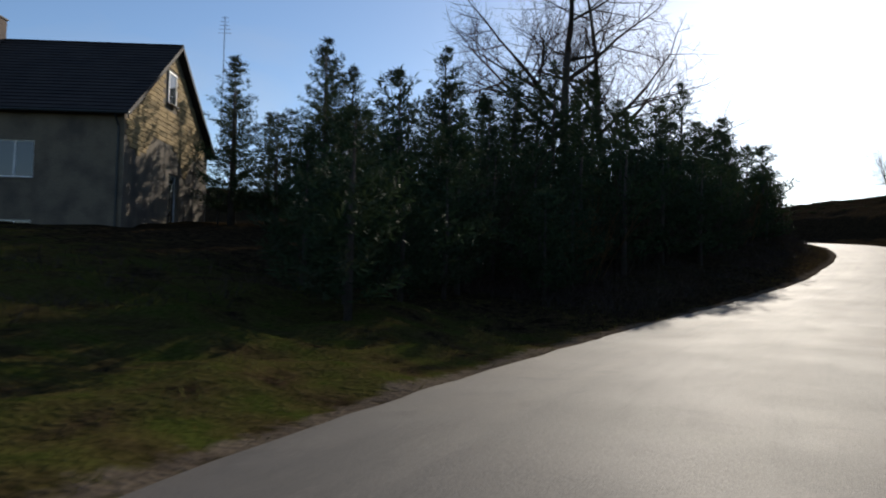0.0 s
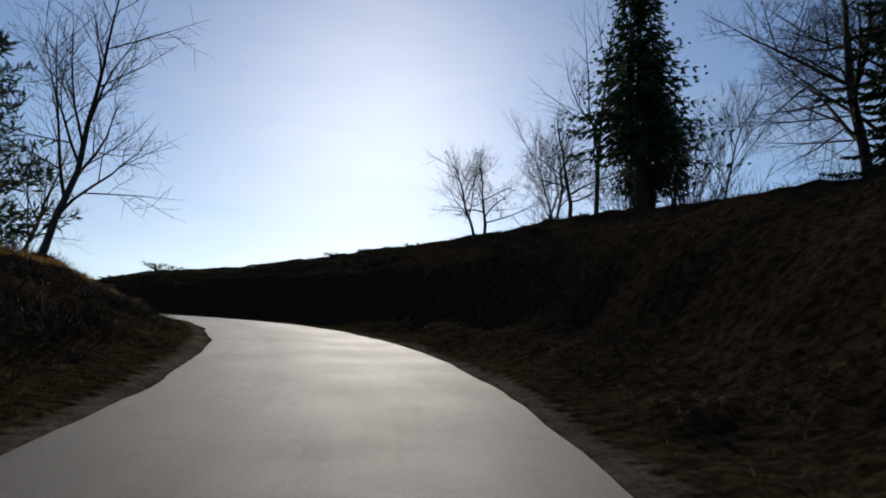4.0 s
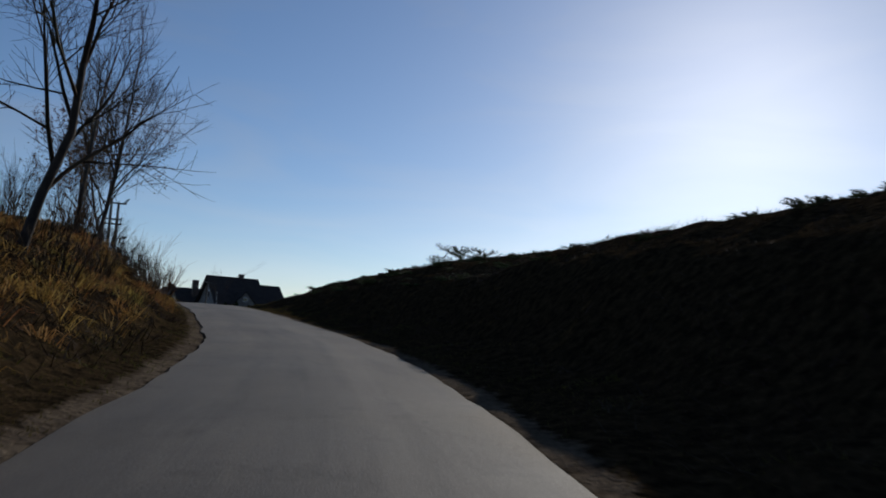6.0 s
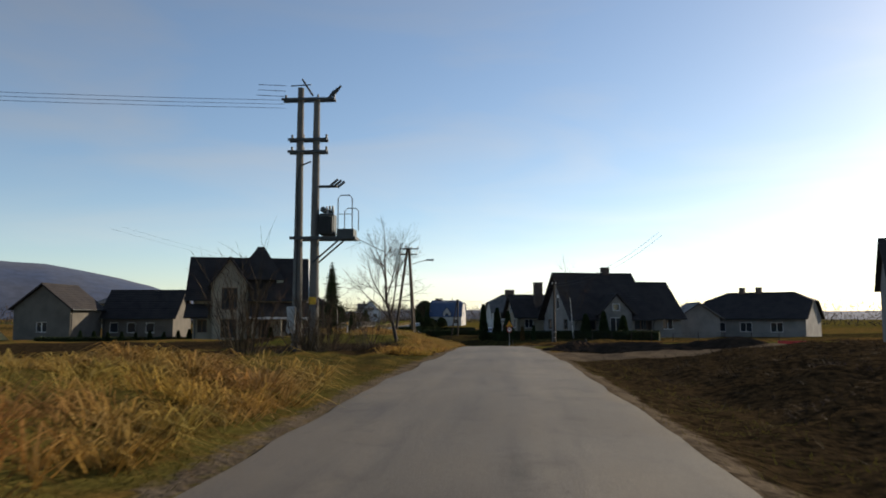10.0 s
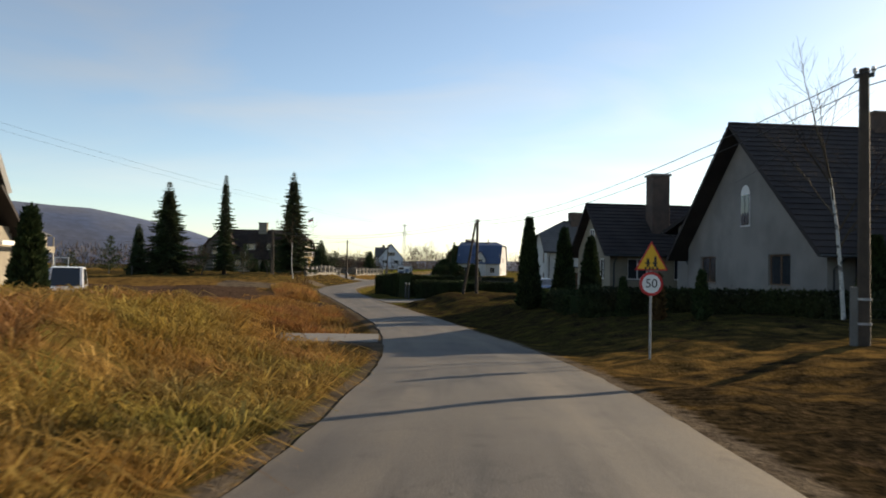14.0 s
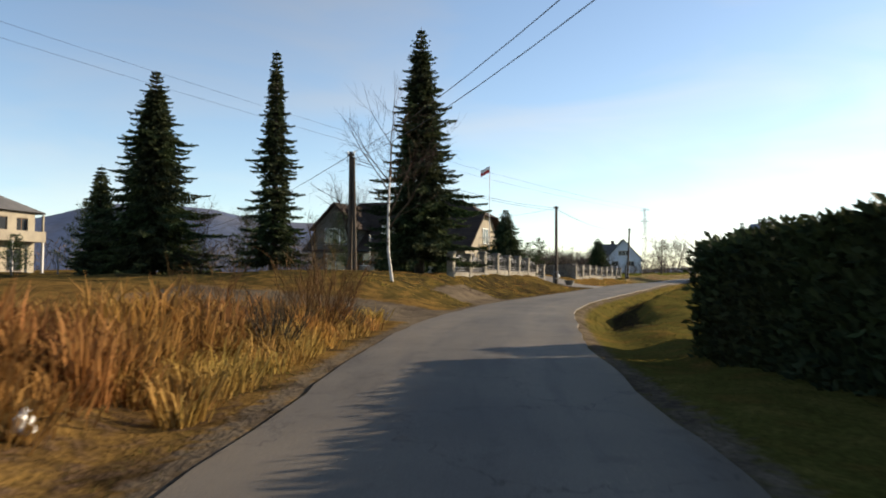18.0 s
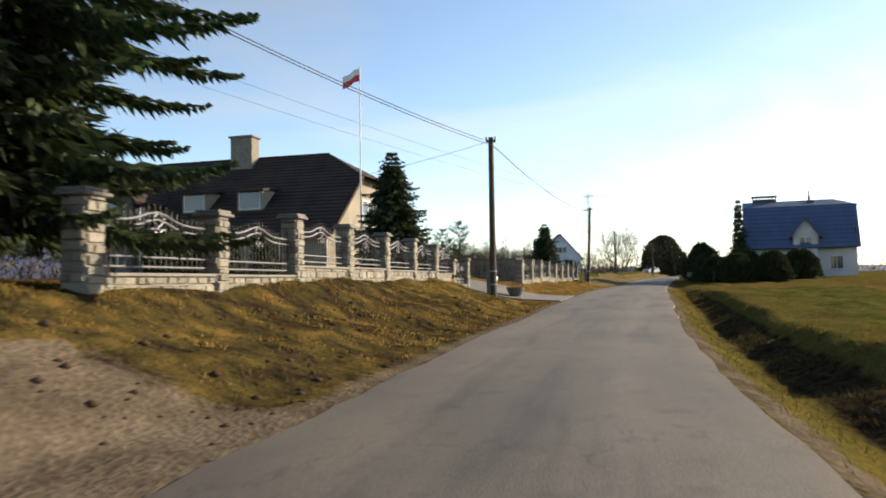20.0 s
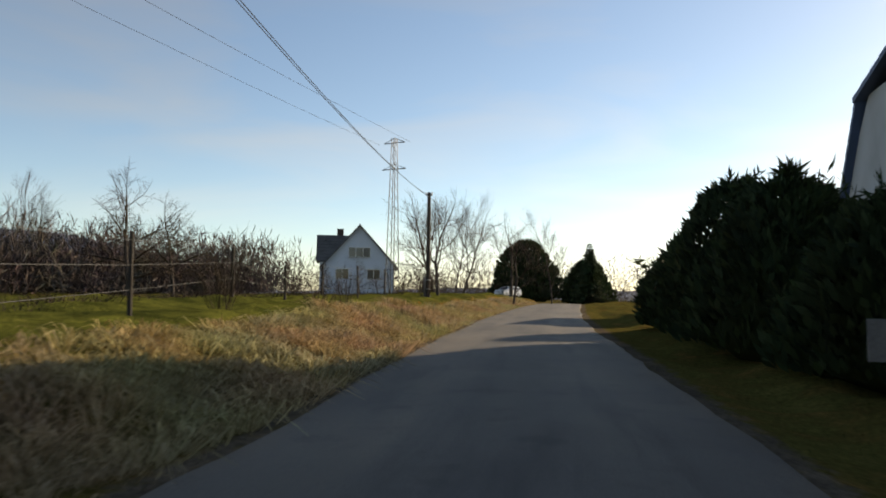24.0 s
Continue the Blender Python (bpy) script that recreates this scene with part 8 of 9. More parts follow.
vine = thing("vine_frame", (-103.0, 272.0, ground_at(-103, 272)), "square wooden vine frame beyond the field", "frame", yaw=30)
part("frame_post", boxes((-1.0, -0.9, -0.05, 0.05, 0, 2.2)), M_WHITE, vine)
part("frame_post", boxes((0.9, 1.0, -0.05, 0.05, 0, 2.2)), M_WHITE, vine)
part("frame_rail", boxes((-1.0, 1.0, -0.05, 0.05, 2.2, 2.3)), M_WHITE, vine)
st = thing("marker_post", (-11.0, 205.2, ground_at(-11.0, 205.2) - 0.05), "leaning weathered wooden marker post in the dry grass", "post")
part("shaft", tube([(0, 0, -0.2), (0.12, 0, 0.85)], [0.07, 0.06], 7), M_BROWNWOOD, st)
yp = thing("gas_marker", (-17.5, 199.5, ground_at(-17.5, 199.5) - 0.05), "thin white post with a yellow top", "post")
part("shaft", tube([(0, 0, -0.2), (0, 0, 0.9)], [0.04, 0.04], 7), M_WHITE, yp)
part("head", boxes((-0.07, 0.07, -0.03, 0.03, 0.9, 1.1)), M_YELLOW, yp)
bo = thing("stump_post", (3.3, 205.5, ground_at(3.3, 205.5) - 0.05), "short dark wooden post on the grass", "post")
part("shaft", tube([(0, 0, -0.2), (0.02, 0, 0.75)], [0.11, 0.1], 8), M_OLDWOOD, bo)
rp = thing("roadside_post", (-4.6, 209.0, ground_at(-4.6, 209.0) - 0.05), "thin rusty post beside the road", "post")
part("shaft", tube([(0, 0, -0.2), (0, 0, 0.8)], [0.03, 0.03], 6), M_CHIMNEY, rp)
ht = thing("roadside_hut", (19.5, 186.5, ground_at(19.5, 186.5)), "tiny low white-topped heap with red barrier boards", "barrier", yaw=10)
part("board", boxes((-0.9, 0.9, -0.04, 0.04, 0.25, 0.5), bevel=0.01), M_RED, ht)
part("board", boxes((-0.5, 0.5, -0.3, 0.3, 0.0, 0.25), bevel=0.03), M_WHITE, ht)
lt = thing("litter", (*at_station(18.35, -4.0), ground_at(*at_station(18.35, -4.0)) + 0.02), "crumpled white plastic bag caught in dry grass", "litter")
bm = bmesh.new()
bmesh.ops.create_icosphere(bm, subdivisions=2, radius=0.1)
for v in bm.verts:
    v.co *= 0.6 + 0.7 * random.random()
    v.co.z = v.co.z * 1.3 + 0.14
part("bag", bm, M_WHITE, lt)
yg = thing("signboard", (-94.2, 369.0, ground_at(-94.2, 369.0)), "pale blank board before the dark conifers", "sign", yaw=heading(24.5))
part("board", boxes((-0.6, 0.6, -0.03, 0.0, 0.55, 1.05)), M_CAP, yg)
part("post", tube([(0, 0.04, -0.2), (0, 0.04, 1.05)], [0.04, 0.04], 6), M_OLDWOOD, yg)
tent = thing("yellow_tent", (-71.5, 203.5, ground_at(-71.5, 203.5)), "small pale yellow pointed garden tent", "tent")
part("canopy", ([Vector(v) for v in ((-1.2, -1.2, 0.1), (1.2, -1.2, 0.1), (1.2, 1.2, 0.1), (-1.2, 1.2, 0.1), (0, 0, 1.9))], [(0, 1, 4), (1, 2, 4), (2, 3, 4), (3, 0, 4), (3, 2, 1, 0)]), M_OCHRE, tent)


def flagpole(x, y, top):
    z = ground_at(x, y)
    h = top - z
    ob = thing("flagpole", (x, y, z), "tall white flagpole with a red and white flag", "flagpole", yaw=200)
    part("mast", tube([(0, 0, -0.2), (0, 0, h)], [0.05, 0.03], 8), M_WHITE, ob)
    part("finial", tube([(0, 0, h), (0, 0, h + 0.1)], [0.05, 0.02], 8), M_GALV, ob)
    for zz, mt in ((h - 0.3, M_WHITE), (h - 0.62, M_RED)):
        vs, fs = [], []
        for k in range(9):
            g = k / 8
            for e in (0, 1):
                vs.append(Vector((0.03 + 0.9 * g, 0.10 * math.sin(g * 7), zz - 0.35 * g ** 1.3 + 0.32 * e)))
        for k in range(8):
            fs.append((2 * k, 2 * k + 2, 2 * k + 3, 2 * k + 1))
        part("flag_stripe", (vs, fs), mt, ob)


flagpole(-92.4, 316.8, 10.6)
st2 = thing("star_ornament", (-105.0, 312.0, ground_at(-105.0, 312.0)), "tall pale star ornament on a stick in the garden", "ornament")
part("stick", tube([(0, 0, 0), (0, 0, 3.6)], [0.03, 0.02], 6), M_GALV, st2)
part("star", joined(*[tube([(0, 0, 3.6), (0.55 * math.cos(a), 0.1, 3.6 + 0.55 * math.sin(a))], [0.04, 0.008], 4) for a in np.linspace(0, 5.4, 7)]), M_GALV, st2)
an = thing("antenna", (-14.4, 47.0, ground_at(-14.4, 47.0)), "thin television mast beside the old house", "antenna")
part("mast", tube([(0, 0, 0), (0, 0, 12.2)], [0.04, 0.02], 6), M_STEEL, an)
for k in range(5):
    part("rod", tube([(-0.35 + 0.03 * k, 0, 11.2 + 0.22 * k), (0.35 - 0.03 * k, 0, 11.2 + 0.22 * k)], [0.012, 0.012], 4), M_STEEL, an)
culvert = thing("culvert", (*at_station(19.1, -4.6), ground_at(*at_station(19.1, -4.6)) - 0.52), "concrete culvert pipe under the farm track", "pipe", yaw=heading(19.1))
ring = []
for k in range(20):
    a = 2 * math.pi * k / 20
    ring.append((math.cos(a), math.sin(a)))
part("pipe", ([Vector((r * c, y, 0.3 + r * s)) for y in (-1.0, 1.0) for r in (0.38, 0.30) for c, s in ring],
              [(k, (k + 1) % 20, 20 + (k + 1) % 20, 20 + k) for k in range(20)] + [(40 + k, 60 + k, 60 + (k + 1) % 20, 40 + (k + 1) % 20) for k in range(20)] + [(k, 40 + k, 40 + (k + 1) % 20, (k + 1) % 20) for k in range(20)] + [(20 + k, 20 + (k + 1) % 20, 60 + (k + 1) % 20, 60 + k) for k in range(20)]), M_CONCRETE, culvert, smooth=True)

def plank_fence(pts, h, label):
    """A dark garden fence of upright boards on two rails."""
    for a, b in zip(pts, pts[1:]):
        a, b = Vector((*a, 0)), Vector((*b, 0))
        L = (b - a).length
        z = min(ground_at(*a.xy), ground_at(*b.xy)) - 0.05
        ob = thing("board_fence", (a.x, a.y, z), label, "fence", "board fences", math.degrees(math.atan2(b.y - a.y, b.x - a.x)))
        for zz in (0.3, h - 0.25):
            part("rail", boxes((0, L, 0.02, 0.06, zz - 0.04, zz + 0.04)), M_OLDWOOD, ob)
        for k in range(int(L / 0.16)):
            top = h + random.uniform(-0.03, 0.03)
            part("board", boxes((k * 0.16 + 0.01, k * 0.16 + 0.13, -0.02, 0.02, 0.02, top)), M_OLDWOOD, ob)
        part("post", boxes((-0.05, 0.05, 0.06, 0.16, -0.2, h + 0.05), bevel=0.01), M_OLDWOOD, ob)


plank_fence([at_station(24.1, 6.4), at_station(24.45, 5.9), at_station(24.8, 5.4), at_station(25.15, 4.9)], 1.25, "weathered dark board fence before the dense conifers")


def rubble():
    """Pale broken stones and hardened tufts heaped along the verge."""
    rng = np.random.default_rng(19)
    x, y = strip_places(24.5, 27.2, -1, 0.6, 2.0, 1200, rng)
    z, _, _, _ = ground_z(x, y)
    n = len(x)
    s = 0.025 + 0.11 * rng.random(n) ** 2
    octa = np.array([(1, 0, 0), (-1, 0, 0), (0, 1, 0), (0, -1, 0), (0, 0, 1), (0, 0, -1)], float)
    v = (octa[None] * s[:, None, None] * (0.55 + 0.8 * rng.random((n, 6, 1))) * [1, 1, 0.7]) + np.stack([x, y, z + 0.03], 1)[:, None]
    f = np.array([(0, 2, 4), (2, 1, 4), (1, 3, 4), (3, 0, 4), (2, 0, 5), (1, 2, 5), (3, 1, 5), (0, 3, 5)])
    o = np.arange(n)[:, None, None] * 6
    tagged(new("rubble", mesh_np("rubble", v.reshape(-1, 3), (f[None] + o).reshape(-1, 3), material("pale_rubble", (0.34, 0.26, 0.15), 0.95, var=0.35, scale=1.2, fine=20, second=(0.20, 0.15, 0.09)))), "pale straw-coloured rubble heaped along the verge", "rubble", kind="stuff")


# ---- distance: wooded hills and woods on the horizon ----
# the blue of distance haze is put into the hills' base colour
M_HAZED_HILL = material("hazed_wooded_hill", (0.050, 0.078, 0.150), 0.95, var=0.3, scale=0.006, fine=0.05, bump=0.0, second=(0.075, 0.090, 0.135))


def far_hill(name, az0, az1, dist, heights, label, seed):
    vs, fs = [], []
    n, rows = 90, 5
    for k in range(n):
        a = radians(az0 + (az1 - az0) * k / (n - 1))
        h = float(np.interp(k / (n - 1), np.linspace(0, 1, len(heights)), heights))
        h = max(0.5, h * (1 + 0.10 * smooth_noise(np.array([k * 1.0]), np.array([0.0]), 6, seed)[0]) + 5 * smooth_noise(np.array([k * 1.0]), np.array([3.0]), 1.5, seed)[0] * min(1, h / 60))
        for r in range(rows):
            f = r / (rows - 1)
            d = dist + 500 * f
            vs.append((-60 - math.sin(a) * d, 250 + math.cos(a) * d, -4 + h * math.sin(f * math.pi / 2) ** 0.8))
    for k in range(n - 1):
        for r in range(rows - 1):
            a = k * rows + r
            fs.append((a, a + 1, a + 1 + rows, a + rows))
    tagged(new(name, mesh_of(name, vs, fs, M_HAZED_HILL, True)), label, "hill", kind="structure")


far_hill("backdrop_hill", 128, 38, 1700, (60, 70, 80, 90, 100, 110, 120, 125, 130, 135, 138, 148, 200, 192, 166, 158, 122, 64, 8), "long wooded hill on the horizon, tinted haze-blue", 3)
far_hill("backdrop_ridge", 44, -60, 2000, (11, 27, 40, 35, 30, 34, 27, 40, 32, 27, 38, 27), "low wooded ridge on the horizon, tinted haze-blue", 5)


def far_woods():
    rng = np.random.default_rng(8)
    B = []
    for cx, cy, L, h, n, yaw in ((-205, 470, 110, 8, 900, 30), (-150, 520, 90, 9, 900, -10), (-90, 560, 120, 8, 1000, 0), (-40, 470, 70, 7, 600, 20), (-190, 400, 60, 6, 500, 60), (-150, 330, 40, 5, 300, 60), (20, 420, 120, 8, 700, 0), (-200, 330, 120, 6, 700, 80)):
        n *= 5
        s = (rng.random(n) - 0.5) * L
        z = rng.random(n) ** 1.2 * h * (0.6 + 0.5 * np.abs(np.sin(s * 0.35 + cx)))
        x = cx + math.cos(radians(yaw)) * s + rng.normal(size=n) * 3
        y = cy + math.sin(radians(yaw)) * s + rng.normal(size=n) * 3
        B.append(np.stack([x, y, z - 0.5], 1))
    B = np.concatenate(B)
    w = rng.normal(size=B.shape) + [0, 0, 1.2]
    w /= np.linalg.norm(w, axis=1)[:, None]
    v, t = sprays(B, w, 1.0 + 1.6 * rng.random(len(B)), 0.16, 0, rng)
    # finer twigs of the thicket close behind the orchard
    n = 34000
    f, a = rng.random(n), rng.normal(size=(n, 2))
    x, y = -138 + 3.0 * f + a[:, 0] * 2.2, 372 + 32 * f + a[:, 1] * 2.2
    top = 3.0 + 1.1 * np.sin(f * 23) + 0.7 * np.sin(f * 61)
    B = np.stack([x, y, ground_z(x, y)[0] + rng.random(n) ** 1.3 * top], 1)
    w = rng.normal(size=B.shape) * 0.7 + [0, 0, 1.0]
    w /= np.linalg.norm(w, axis=1)[:, None]
    v2, t2 = sprays(B, w, 0.5 + 0.8 * rng.random(n), 0.06, 0, rng)
    v, t = np.concatenate([v, v2]), np.concatenate([t, t2 + len(v)])
    # twig colour made paler and greyer, with distance haze mixed in
    tagged(new("far_woods", mesh_np("far_woods", v, t, islands("hazed_twigs", (0.055, 0.048, 0.046), (0.13, 0.105, 0.09), 0.9))), "far bare woods and thickets behind the village", "woods", kind="stuff")


far_woods()

# ---- grass: dry tussocks on the banks, short blades on the verges ----
def blades(x, y, z, h, w, lean, rng, ways, simple=False, bend=0.5):
    """Curved pointed blades of three triangles each, or of one, that hang over along ways."""
    n = len(x)
    a = rng.random(n) * 6.283
    s = np.stack([np.cos(a), np.sin(a), np.zeros(n)], 1) * (w / 2)[:, None]
    d = np.concatenate([ways, np.zeros((n, 1))], 1) * lean[:, None]
    base = np.stack([x, y, z], 1)
    mid = base + d * (h * 0.38)[:, None] + np.stack([np.zeros(n), np.zeros(n), h * 0.62], 1)
    tip = base + d * h[:, None] + np.stack([np.zeros(n), np.zeros(n), h * np.clip(1 - bend * lean, 0.12, 1)], 1)
    if simple:
        return np.stack([base - s, base + s, tip], 1).reshape(-1, 3), np.arange(n)[:, None] * 3 + [0, 1, 2]
    v = np.stack([base - s, base + s, mid + s * 0.8, mid - s * 0.8, tip], 1).reshape(-1, 3)
    o = np.arange(n)[:, None] * 5
    return v, np.concatenate([o + [0, 1, 2], o + [0, 2, 3], o + [3, 2, 4]])


def strip_places(u0, u1, side, o0, o1, n, rng):
    """Random places beside the road, between two stations and two distances from its edge."""
    u = rng.uniform(u0, u1, n)
    i = np.clip(np.searchsorted(U, u), 0, len(U) - 1)
    e = table(EDGES, U[i])
    o = rng.uniform(o0, o1, n)
    d = np.where(side < 0, e[:, 0] - o, e[:, 1] + o)
    f = rng.uniform(-0.25, 0.25, n)
    return LINE[i, 0] + RIGHT[i, 0] * d + TAN[i, 0] * f, LINE[i, 1] + RIGHT[i, 1] * d + TAN[i, 1] * f


def sow(name, label, mat, rows, seed, tuft=9, radius=0.16, simple=False):
    """Tussocks: (u0, u1, side, from, to, count, height, lean)."""
    rng = np.random.default_rng(seed)
    V, F, off = [], [], 0
    for u0, u1, side, o0, o1, n, h, lean in rows:
        cx, cy = strip_places(u0, u1, side, o0, o1, n, rng)
        keep = smooth_noise(cx, cy, 2.5, seed) + 0.5 > rng.random(n) * 0.7
        for s, su, w, length in [(t[0], t[1], t[2], t[3]) for t in TRACKS] + [(22.25, -1, 7.4, 9)]:
            k = int(np.argmin(np.abs(U - s)))
            al = np.abs((cx - LINE[k, 0]) * TAN[k, 0] + (cy - LINE[k, 1]) * TAN[k, 1])
            aw = ((cx - LINE[k, 0]) * RIGHT[k, 0] + (cy - LINE[k, 1]) * RIGHT[k, 1]) * su
            keep &= ~((al < w / 2 + 0.6) & (aw > 0) & (aw < length))
        cx, cy = cx[keep], cy[keep]
        m = len(cx)
        size = (0.55 + 0.8 * rng.random(m)) * h
        off_x, off_y = rng.normal(size=m * tuft), rng.normal(size=m * tuft)
        x, y = np.repeat(cx, tuft) + off_x * radius, np.repeat(cy, tuft) + off_y * radius
        ways = np.stack([off_x, off_y], 1) + rng.normal(size=(m * tuft, 2)) * 0.45 + np.repeat(rng.normal(size=(m, 2)) * 0.5, tuft, 0)
        ways /= np.linalg.norm(ways, axis=1)[:, None] + 1e-6
        z, out, _, _ = ground_z(x, y)
        ok = out > 0.12
        hh = np.repeat(size, tuft) * (0.6 + 0.6 * rng.random(m * tuft))
        v, f = blades(x[ok], y[ok], z[ok] - 0.04, hh[ok], 0.012 + 0.03 * hh[ok], lean * (0.3 + rng.random(int(ok.sum()))), rng, ways[ok], simple)
        V.append(v), F.append(f + off)
        off += len(v)
    tagged(new(name, mesh_np(name, np.concatenate(V), np.concatenate(F), mat)), label, "grass", kind="stuff")


sow("dry_grass", "straw-coloured tussocks of dry grass on the banks", M_DRYGRASS,
    [(5.9, 8.4, -1, 1.4, 7, 650, 0.34, 1.3), (9.1, 9.6, -1, 1.2, 7, 450, 0.42, 1.7), (9.6, 10.9, -1, 0.9, 7, 2500, 0.46, 1.9), (8.3, 9.2, -1, 1.2, 7, 500, 0.34, 1.6), (12.5, 13.3, -1, 0.6, 2.8, 700, 0.36, 1.8), (13.3, 15.15, -1, 0.7, 8.5, 4300, 0.46, 1.9), (16.9, 17.7, -1, 0.8, 8, 260, 0.2, 1.0),
     (24, 27.5, -1, 2, 3.6, 500, 0.24, 0.9), (18.4, 19.3, -1, 0.8, 4, 900, 0.5, 0.8), (19.8, 24, -1, 0.3, 7, 2800, 0.12, 0.9), (11.7, 12.5, -1, 0.5, 2.4, 800, 0.34, 1.6), (12.6, 13.6, 1, 4.5, 14, 1500, 0.12, 1.2)], 51, tuft=20, radius=0.11)
sow("straw_tussocks", "pale straw tussocks heaped along the verge", M_STRAW,
    [(23.8, 24.3, -1, 0.4, 2.4, 260, 0.30, 1.5), (24.3, 25.6, -1, 0.3, 3.8, 1500, 0.36, 1.6), (25.6, 27.5, -1, 0.3, 2.6, 1300, 0.34, 1.5)], 57, tuft=34, radius=0.13)
sow("rusty_grass", "tall rusty-brown dry grass along the ploughed field", M_REDGRASS,
    [(15.75, 17.05, -1, 1.4, 6.5, 2900, 0.50, 1.0), (15.6, 16.0, -1, 1.0, 12, 900, 0.2, 1.0), (17.62, 18.9, -1, 1.8, 5.2, 2300, 0.50, 0.95), (17.7, 18.8, -1, 2.0, 4.4, 700, 0.85, 0.5), (15.8, 16.8, -1, 5.5, 11, 1500, 0.36, 1.0), (16.7, 17.4, -1, 4.5, 6.5, 500, 0.4, 0.8), (6, 8, -1, 2, 7, 450, 0.36, 1.3), (8.0, 9.4, -1, 1.0, 6.5, 900, 0.36, 1.6), (18.8, 19.3, -1, 1.5, 5, 300, 0.7, 0.6)], 52, tuft=16, radius=0.11)
sow("verge_grass", "short yellow-green winter grass on the verges", M_GREENGRASS,
    [(-0.8, 2.2, -1, 0.2, 12, 9000, 0.13, 0.9), (2.2, 4.5, -1, 0.2, 5, 1800, 0.12, 0.9), (4.5, 15.1, -1, 0.15, 1.6, 5200, 0.11, 0.9), (15.5, 19.2, -1, 0.15, 1.8, 2000, 0.11, 0.9), (9.6, 11.8, -1, 0.3, 10, 6500, 0.13, 0.9), (12.5, 13.6, -1, 3, 14, 3200, 0.12, 0.9), (13.6, 15.0, -1, 1, 9, 900, 0.14, 0.9), (19.7, 24, -1, 0.15, 6, 11000, 0.10, 0.9), (24, 28, -1, 0.2, 2, 1600, 0.12, 0.9),
     (0, 9, 1, 0.15, 2.0, 2600, 0.11, 0.9), (6.5, 9, 1, 0.6, 3.0, 1500, 0.13, 0.9), (9, 12, 1, 0.15, 2.5, 1600, 0.12, 0.9), (15.2, 17.4, 1, 0.2, 8, 4200, 0.11, 0.9), (18.2, 19, 1, 0.2, 5, 1300, 0.11, 0.9), (19, 23, 1, 0.15, 11, 7500, 0.11, 0.9), (19.2, 23.2, 1, 0.1, 3.2, 3800, 0.15, 1.0), (23, 28, 1, 0.2, 5, 2600, 0.11, 0.9)], 53, tuft=10, radius=0.2, simple=True)
sow("undergrowth", "dark matted undergrowth of dead stems on the slopes", M_TWIG,
    [(1.5, 5.0, -1, 1.5, 9, 3200, 0.55, 0.8), (-0.5, 1.6, -1, 6, 14, 1200, 0.4, 0.8), (-0.5, 4.5, 1, 1.0, 16, 9500, 0.26, 1.3), (19.4, 23.1, 1, 1.0, 2.8, 900, 0.16, 1.0), (19.8, 22, -1, 0.4, 5, 900, 0.09, 1.0), (4.5, 8, 1, 1.2, 16, 7500, 0.26, 1.3), (8, 12.2, 1, 1.8, 14, 5500, 0.24, 1.3), (5.0, 9.2, -1, 1.0, 9, 5200, 0.42, 1.2), (9.1, 9.6, -1, 2.5, 8, 700, 0.40, 1.1), (11.75, 12.5, -1, 2.0, 11, 1300, 0.34, 0.9), (24.5, 28, -1, 9, 14, 1500, 0.4, 0.8), (11.8, 12.5, -1, 1.5, 9, 900, 0.42, 0.9)], 54, tuft=9, radius=0.2, simple=True)


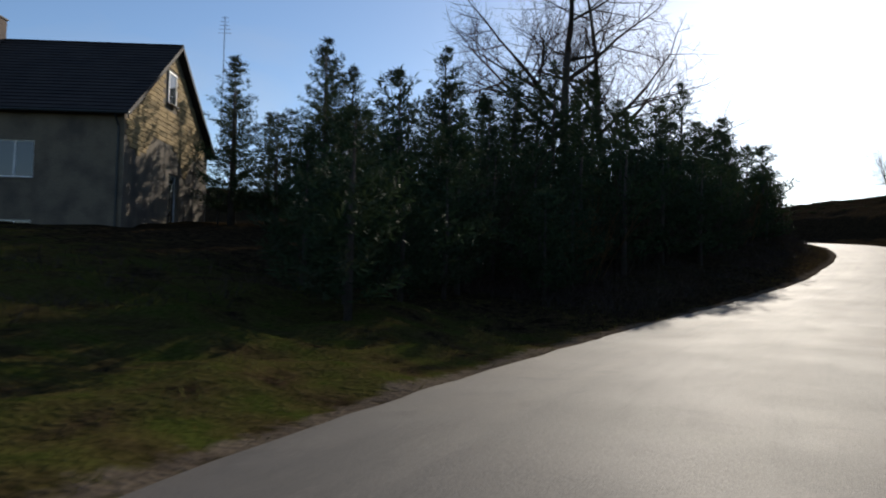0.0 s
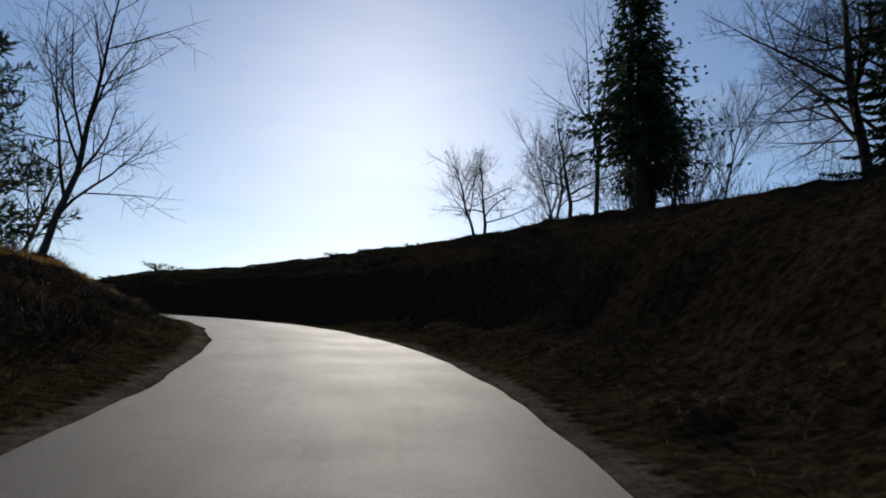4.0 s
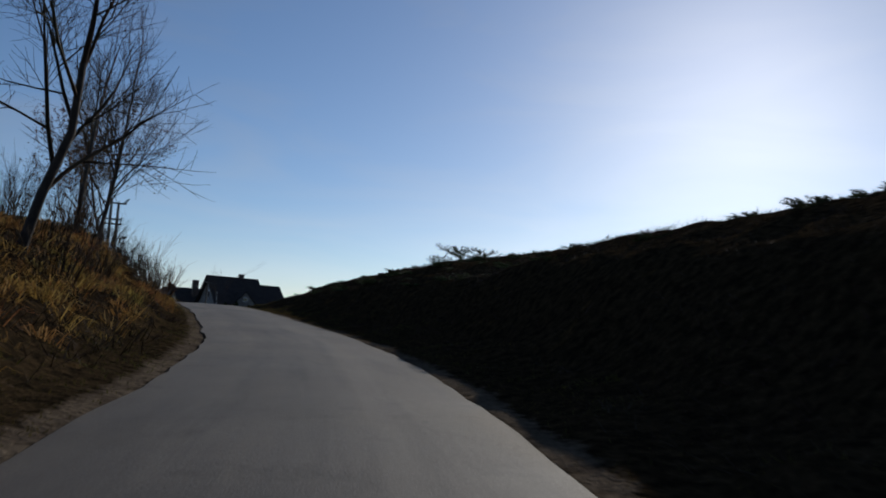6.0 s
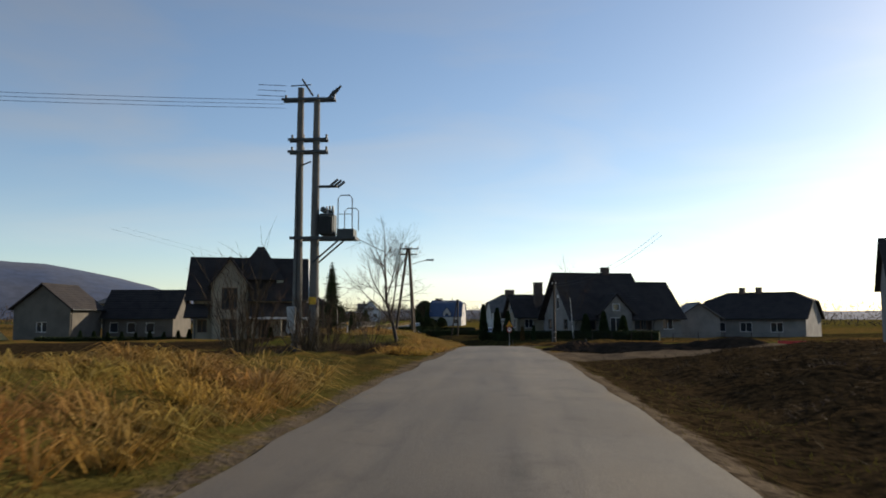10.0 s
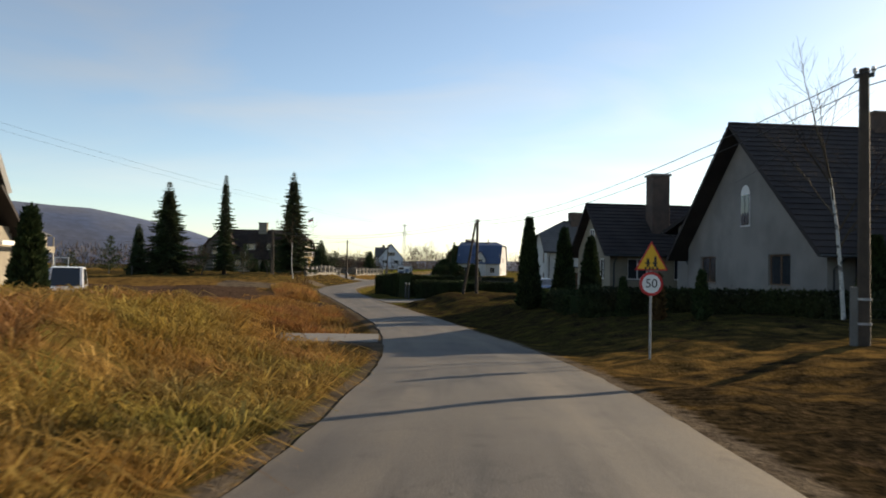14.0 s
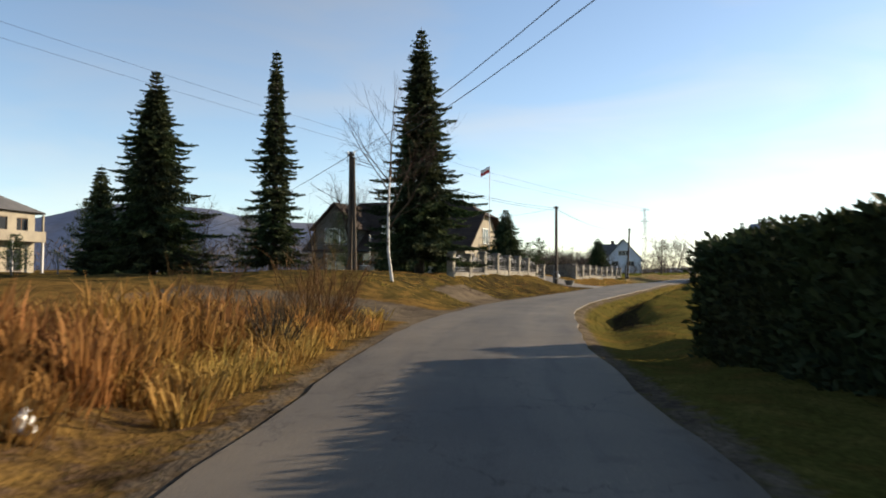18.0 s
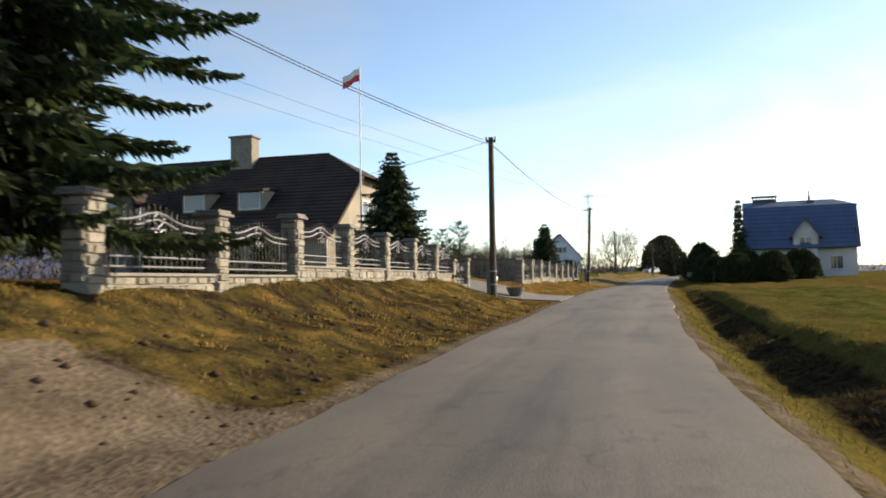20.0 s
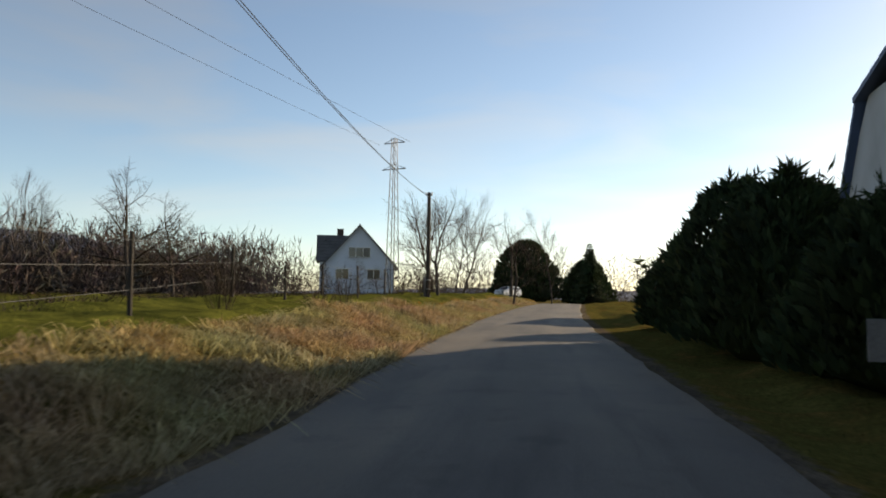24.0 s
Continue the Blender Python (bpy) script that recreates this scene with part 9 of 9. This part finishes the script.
def clods():
    """Loose lumps of soil on the ploughed field and in the ditch."""
    rng = np.random.default_rng(9)
    x, y = strip_places(15.7, 18.8, -1, 6, 30, 3600, rng)
    x2, y2 = strip_places(16.6, 17.6, -1, 1.5, 7, 500, rng)
    x3, y3 = strip_places(20.3, 22.0, -1, 0.3, 3.6, 420, rng)
    x, y = np.concatenate([x, x2, x3]), np.concatenate([y, y2, y3])
    z, _, _, _ = ground_z(x, y)
    n = len(x)
    s = 0.03 + 0.09 * rng.random(n) ** 2
    octa = np.array([(1, 0, 0), (-1, 0, 0), (0, 1, 0), (0, -1, 0), (0, 0, 1), (0, 0, -1)], float)
    v = (octa[None] * s[:, None, None] * (0.6 + 0.7 * rng.random((n, 6, 1))) * [1, 1, 0.6]) + np.stack([x, y, z], 1)[:, None]
    f = np.array([(0, 2, 4), (2, 1, 4), (1, 3, 4), (3, 0, 4), (2, 0, 5), (1, 2, 5), (3, 1, 5), (0, 3, 5)])
    o = np.arange(n)[:, None, None] * 6
    soil = material("soil_clod", (0.075, 0.048, 0.033), 0.95, var=0.3, scale=1.5, fine=20, second=(0.05, 0.032, 0.023), spec=0.0)
    tagged(new("soil_clods", mesh_np("soil_clods", v.reshape(-1, 3), (f[None] + o).reshape(-1, 3), soil)), "loose brown clods of soil on field and verge", "soil", kind="stuff")


clods()
rubble()


def shaded_bank_heap(x, y, along, across, h, yaw, seed, label):
    """A low heap of soil with a ragged ridge, added in place of a bank's shaded face."""
    rng = np.random.default_rng(seed)
    ob = thing("shaded_bank_heap", (x, y, ground_at(x, y)), label, "heap", "heaps of earth", yaw)
    vs, fs, n = [], [], 40
    for j in range(n + 1):
        for i in range(n + 1):
            a, b = 2 * i / n - 1, 2 * j / n - 1
            rr = math.hypot(a * 1.02, b * 1.02)
            lump = 0.75 + 0.30 * math.sin(3.1 * a + seed) + 0.18 * math.sin(7.3 * a + 5.1 * b + seed)
            lift = h * max(0.0, 1 - rr ** 2.2) ** 0.8 * lump + (rng.random() - 0.5) * 0.09 * (rr < 0.97) - (0.25 if rr > 0.99 else 0.05)
            px, py = a * along, b * across
            gx, gy = (Matrix.Rotation(radians(yaw), 2) @ Vector((px, py)))
            vs.append((px, py, lift + ground_at(x + gx, y + gy) - ground_at(x, y)))
    for j in range(n):
        for i in range(n):
            k = j * (n + 1) + i
            fs.append((k, k + 1, k + n + 2, k + n + 1))
    part("heap_body", ([Vector(v) for v in vs], fs), M_EARTH, ob)


# soil darkened to carry the shade of the bank's face
M_EARTH = material("shaded_earth", (0.055, 0.038, 0.027), 0.95, var=0.35, scale=1.5, fine=20, bump=0.4, second=(0.032, 0.024, 0.018), spec=0.0)
shaded_bank_heap(9.6, 177.8, 3.6, 2.3, 0.42, 110, 2, "low dark heap standing in for a shaded bank beside the road")
shaded_bank_heap(14.3, 174.0, 4.8, 1.6, 0.62, 12, 5, "long dark heap standing in for a shaded bank at the track")
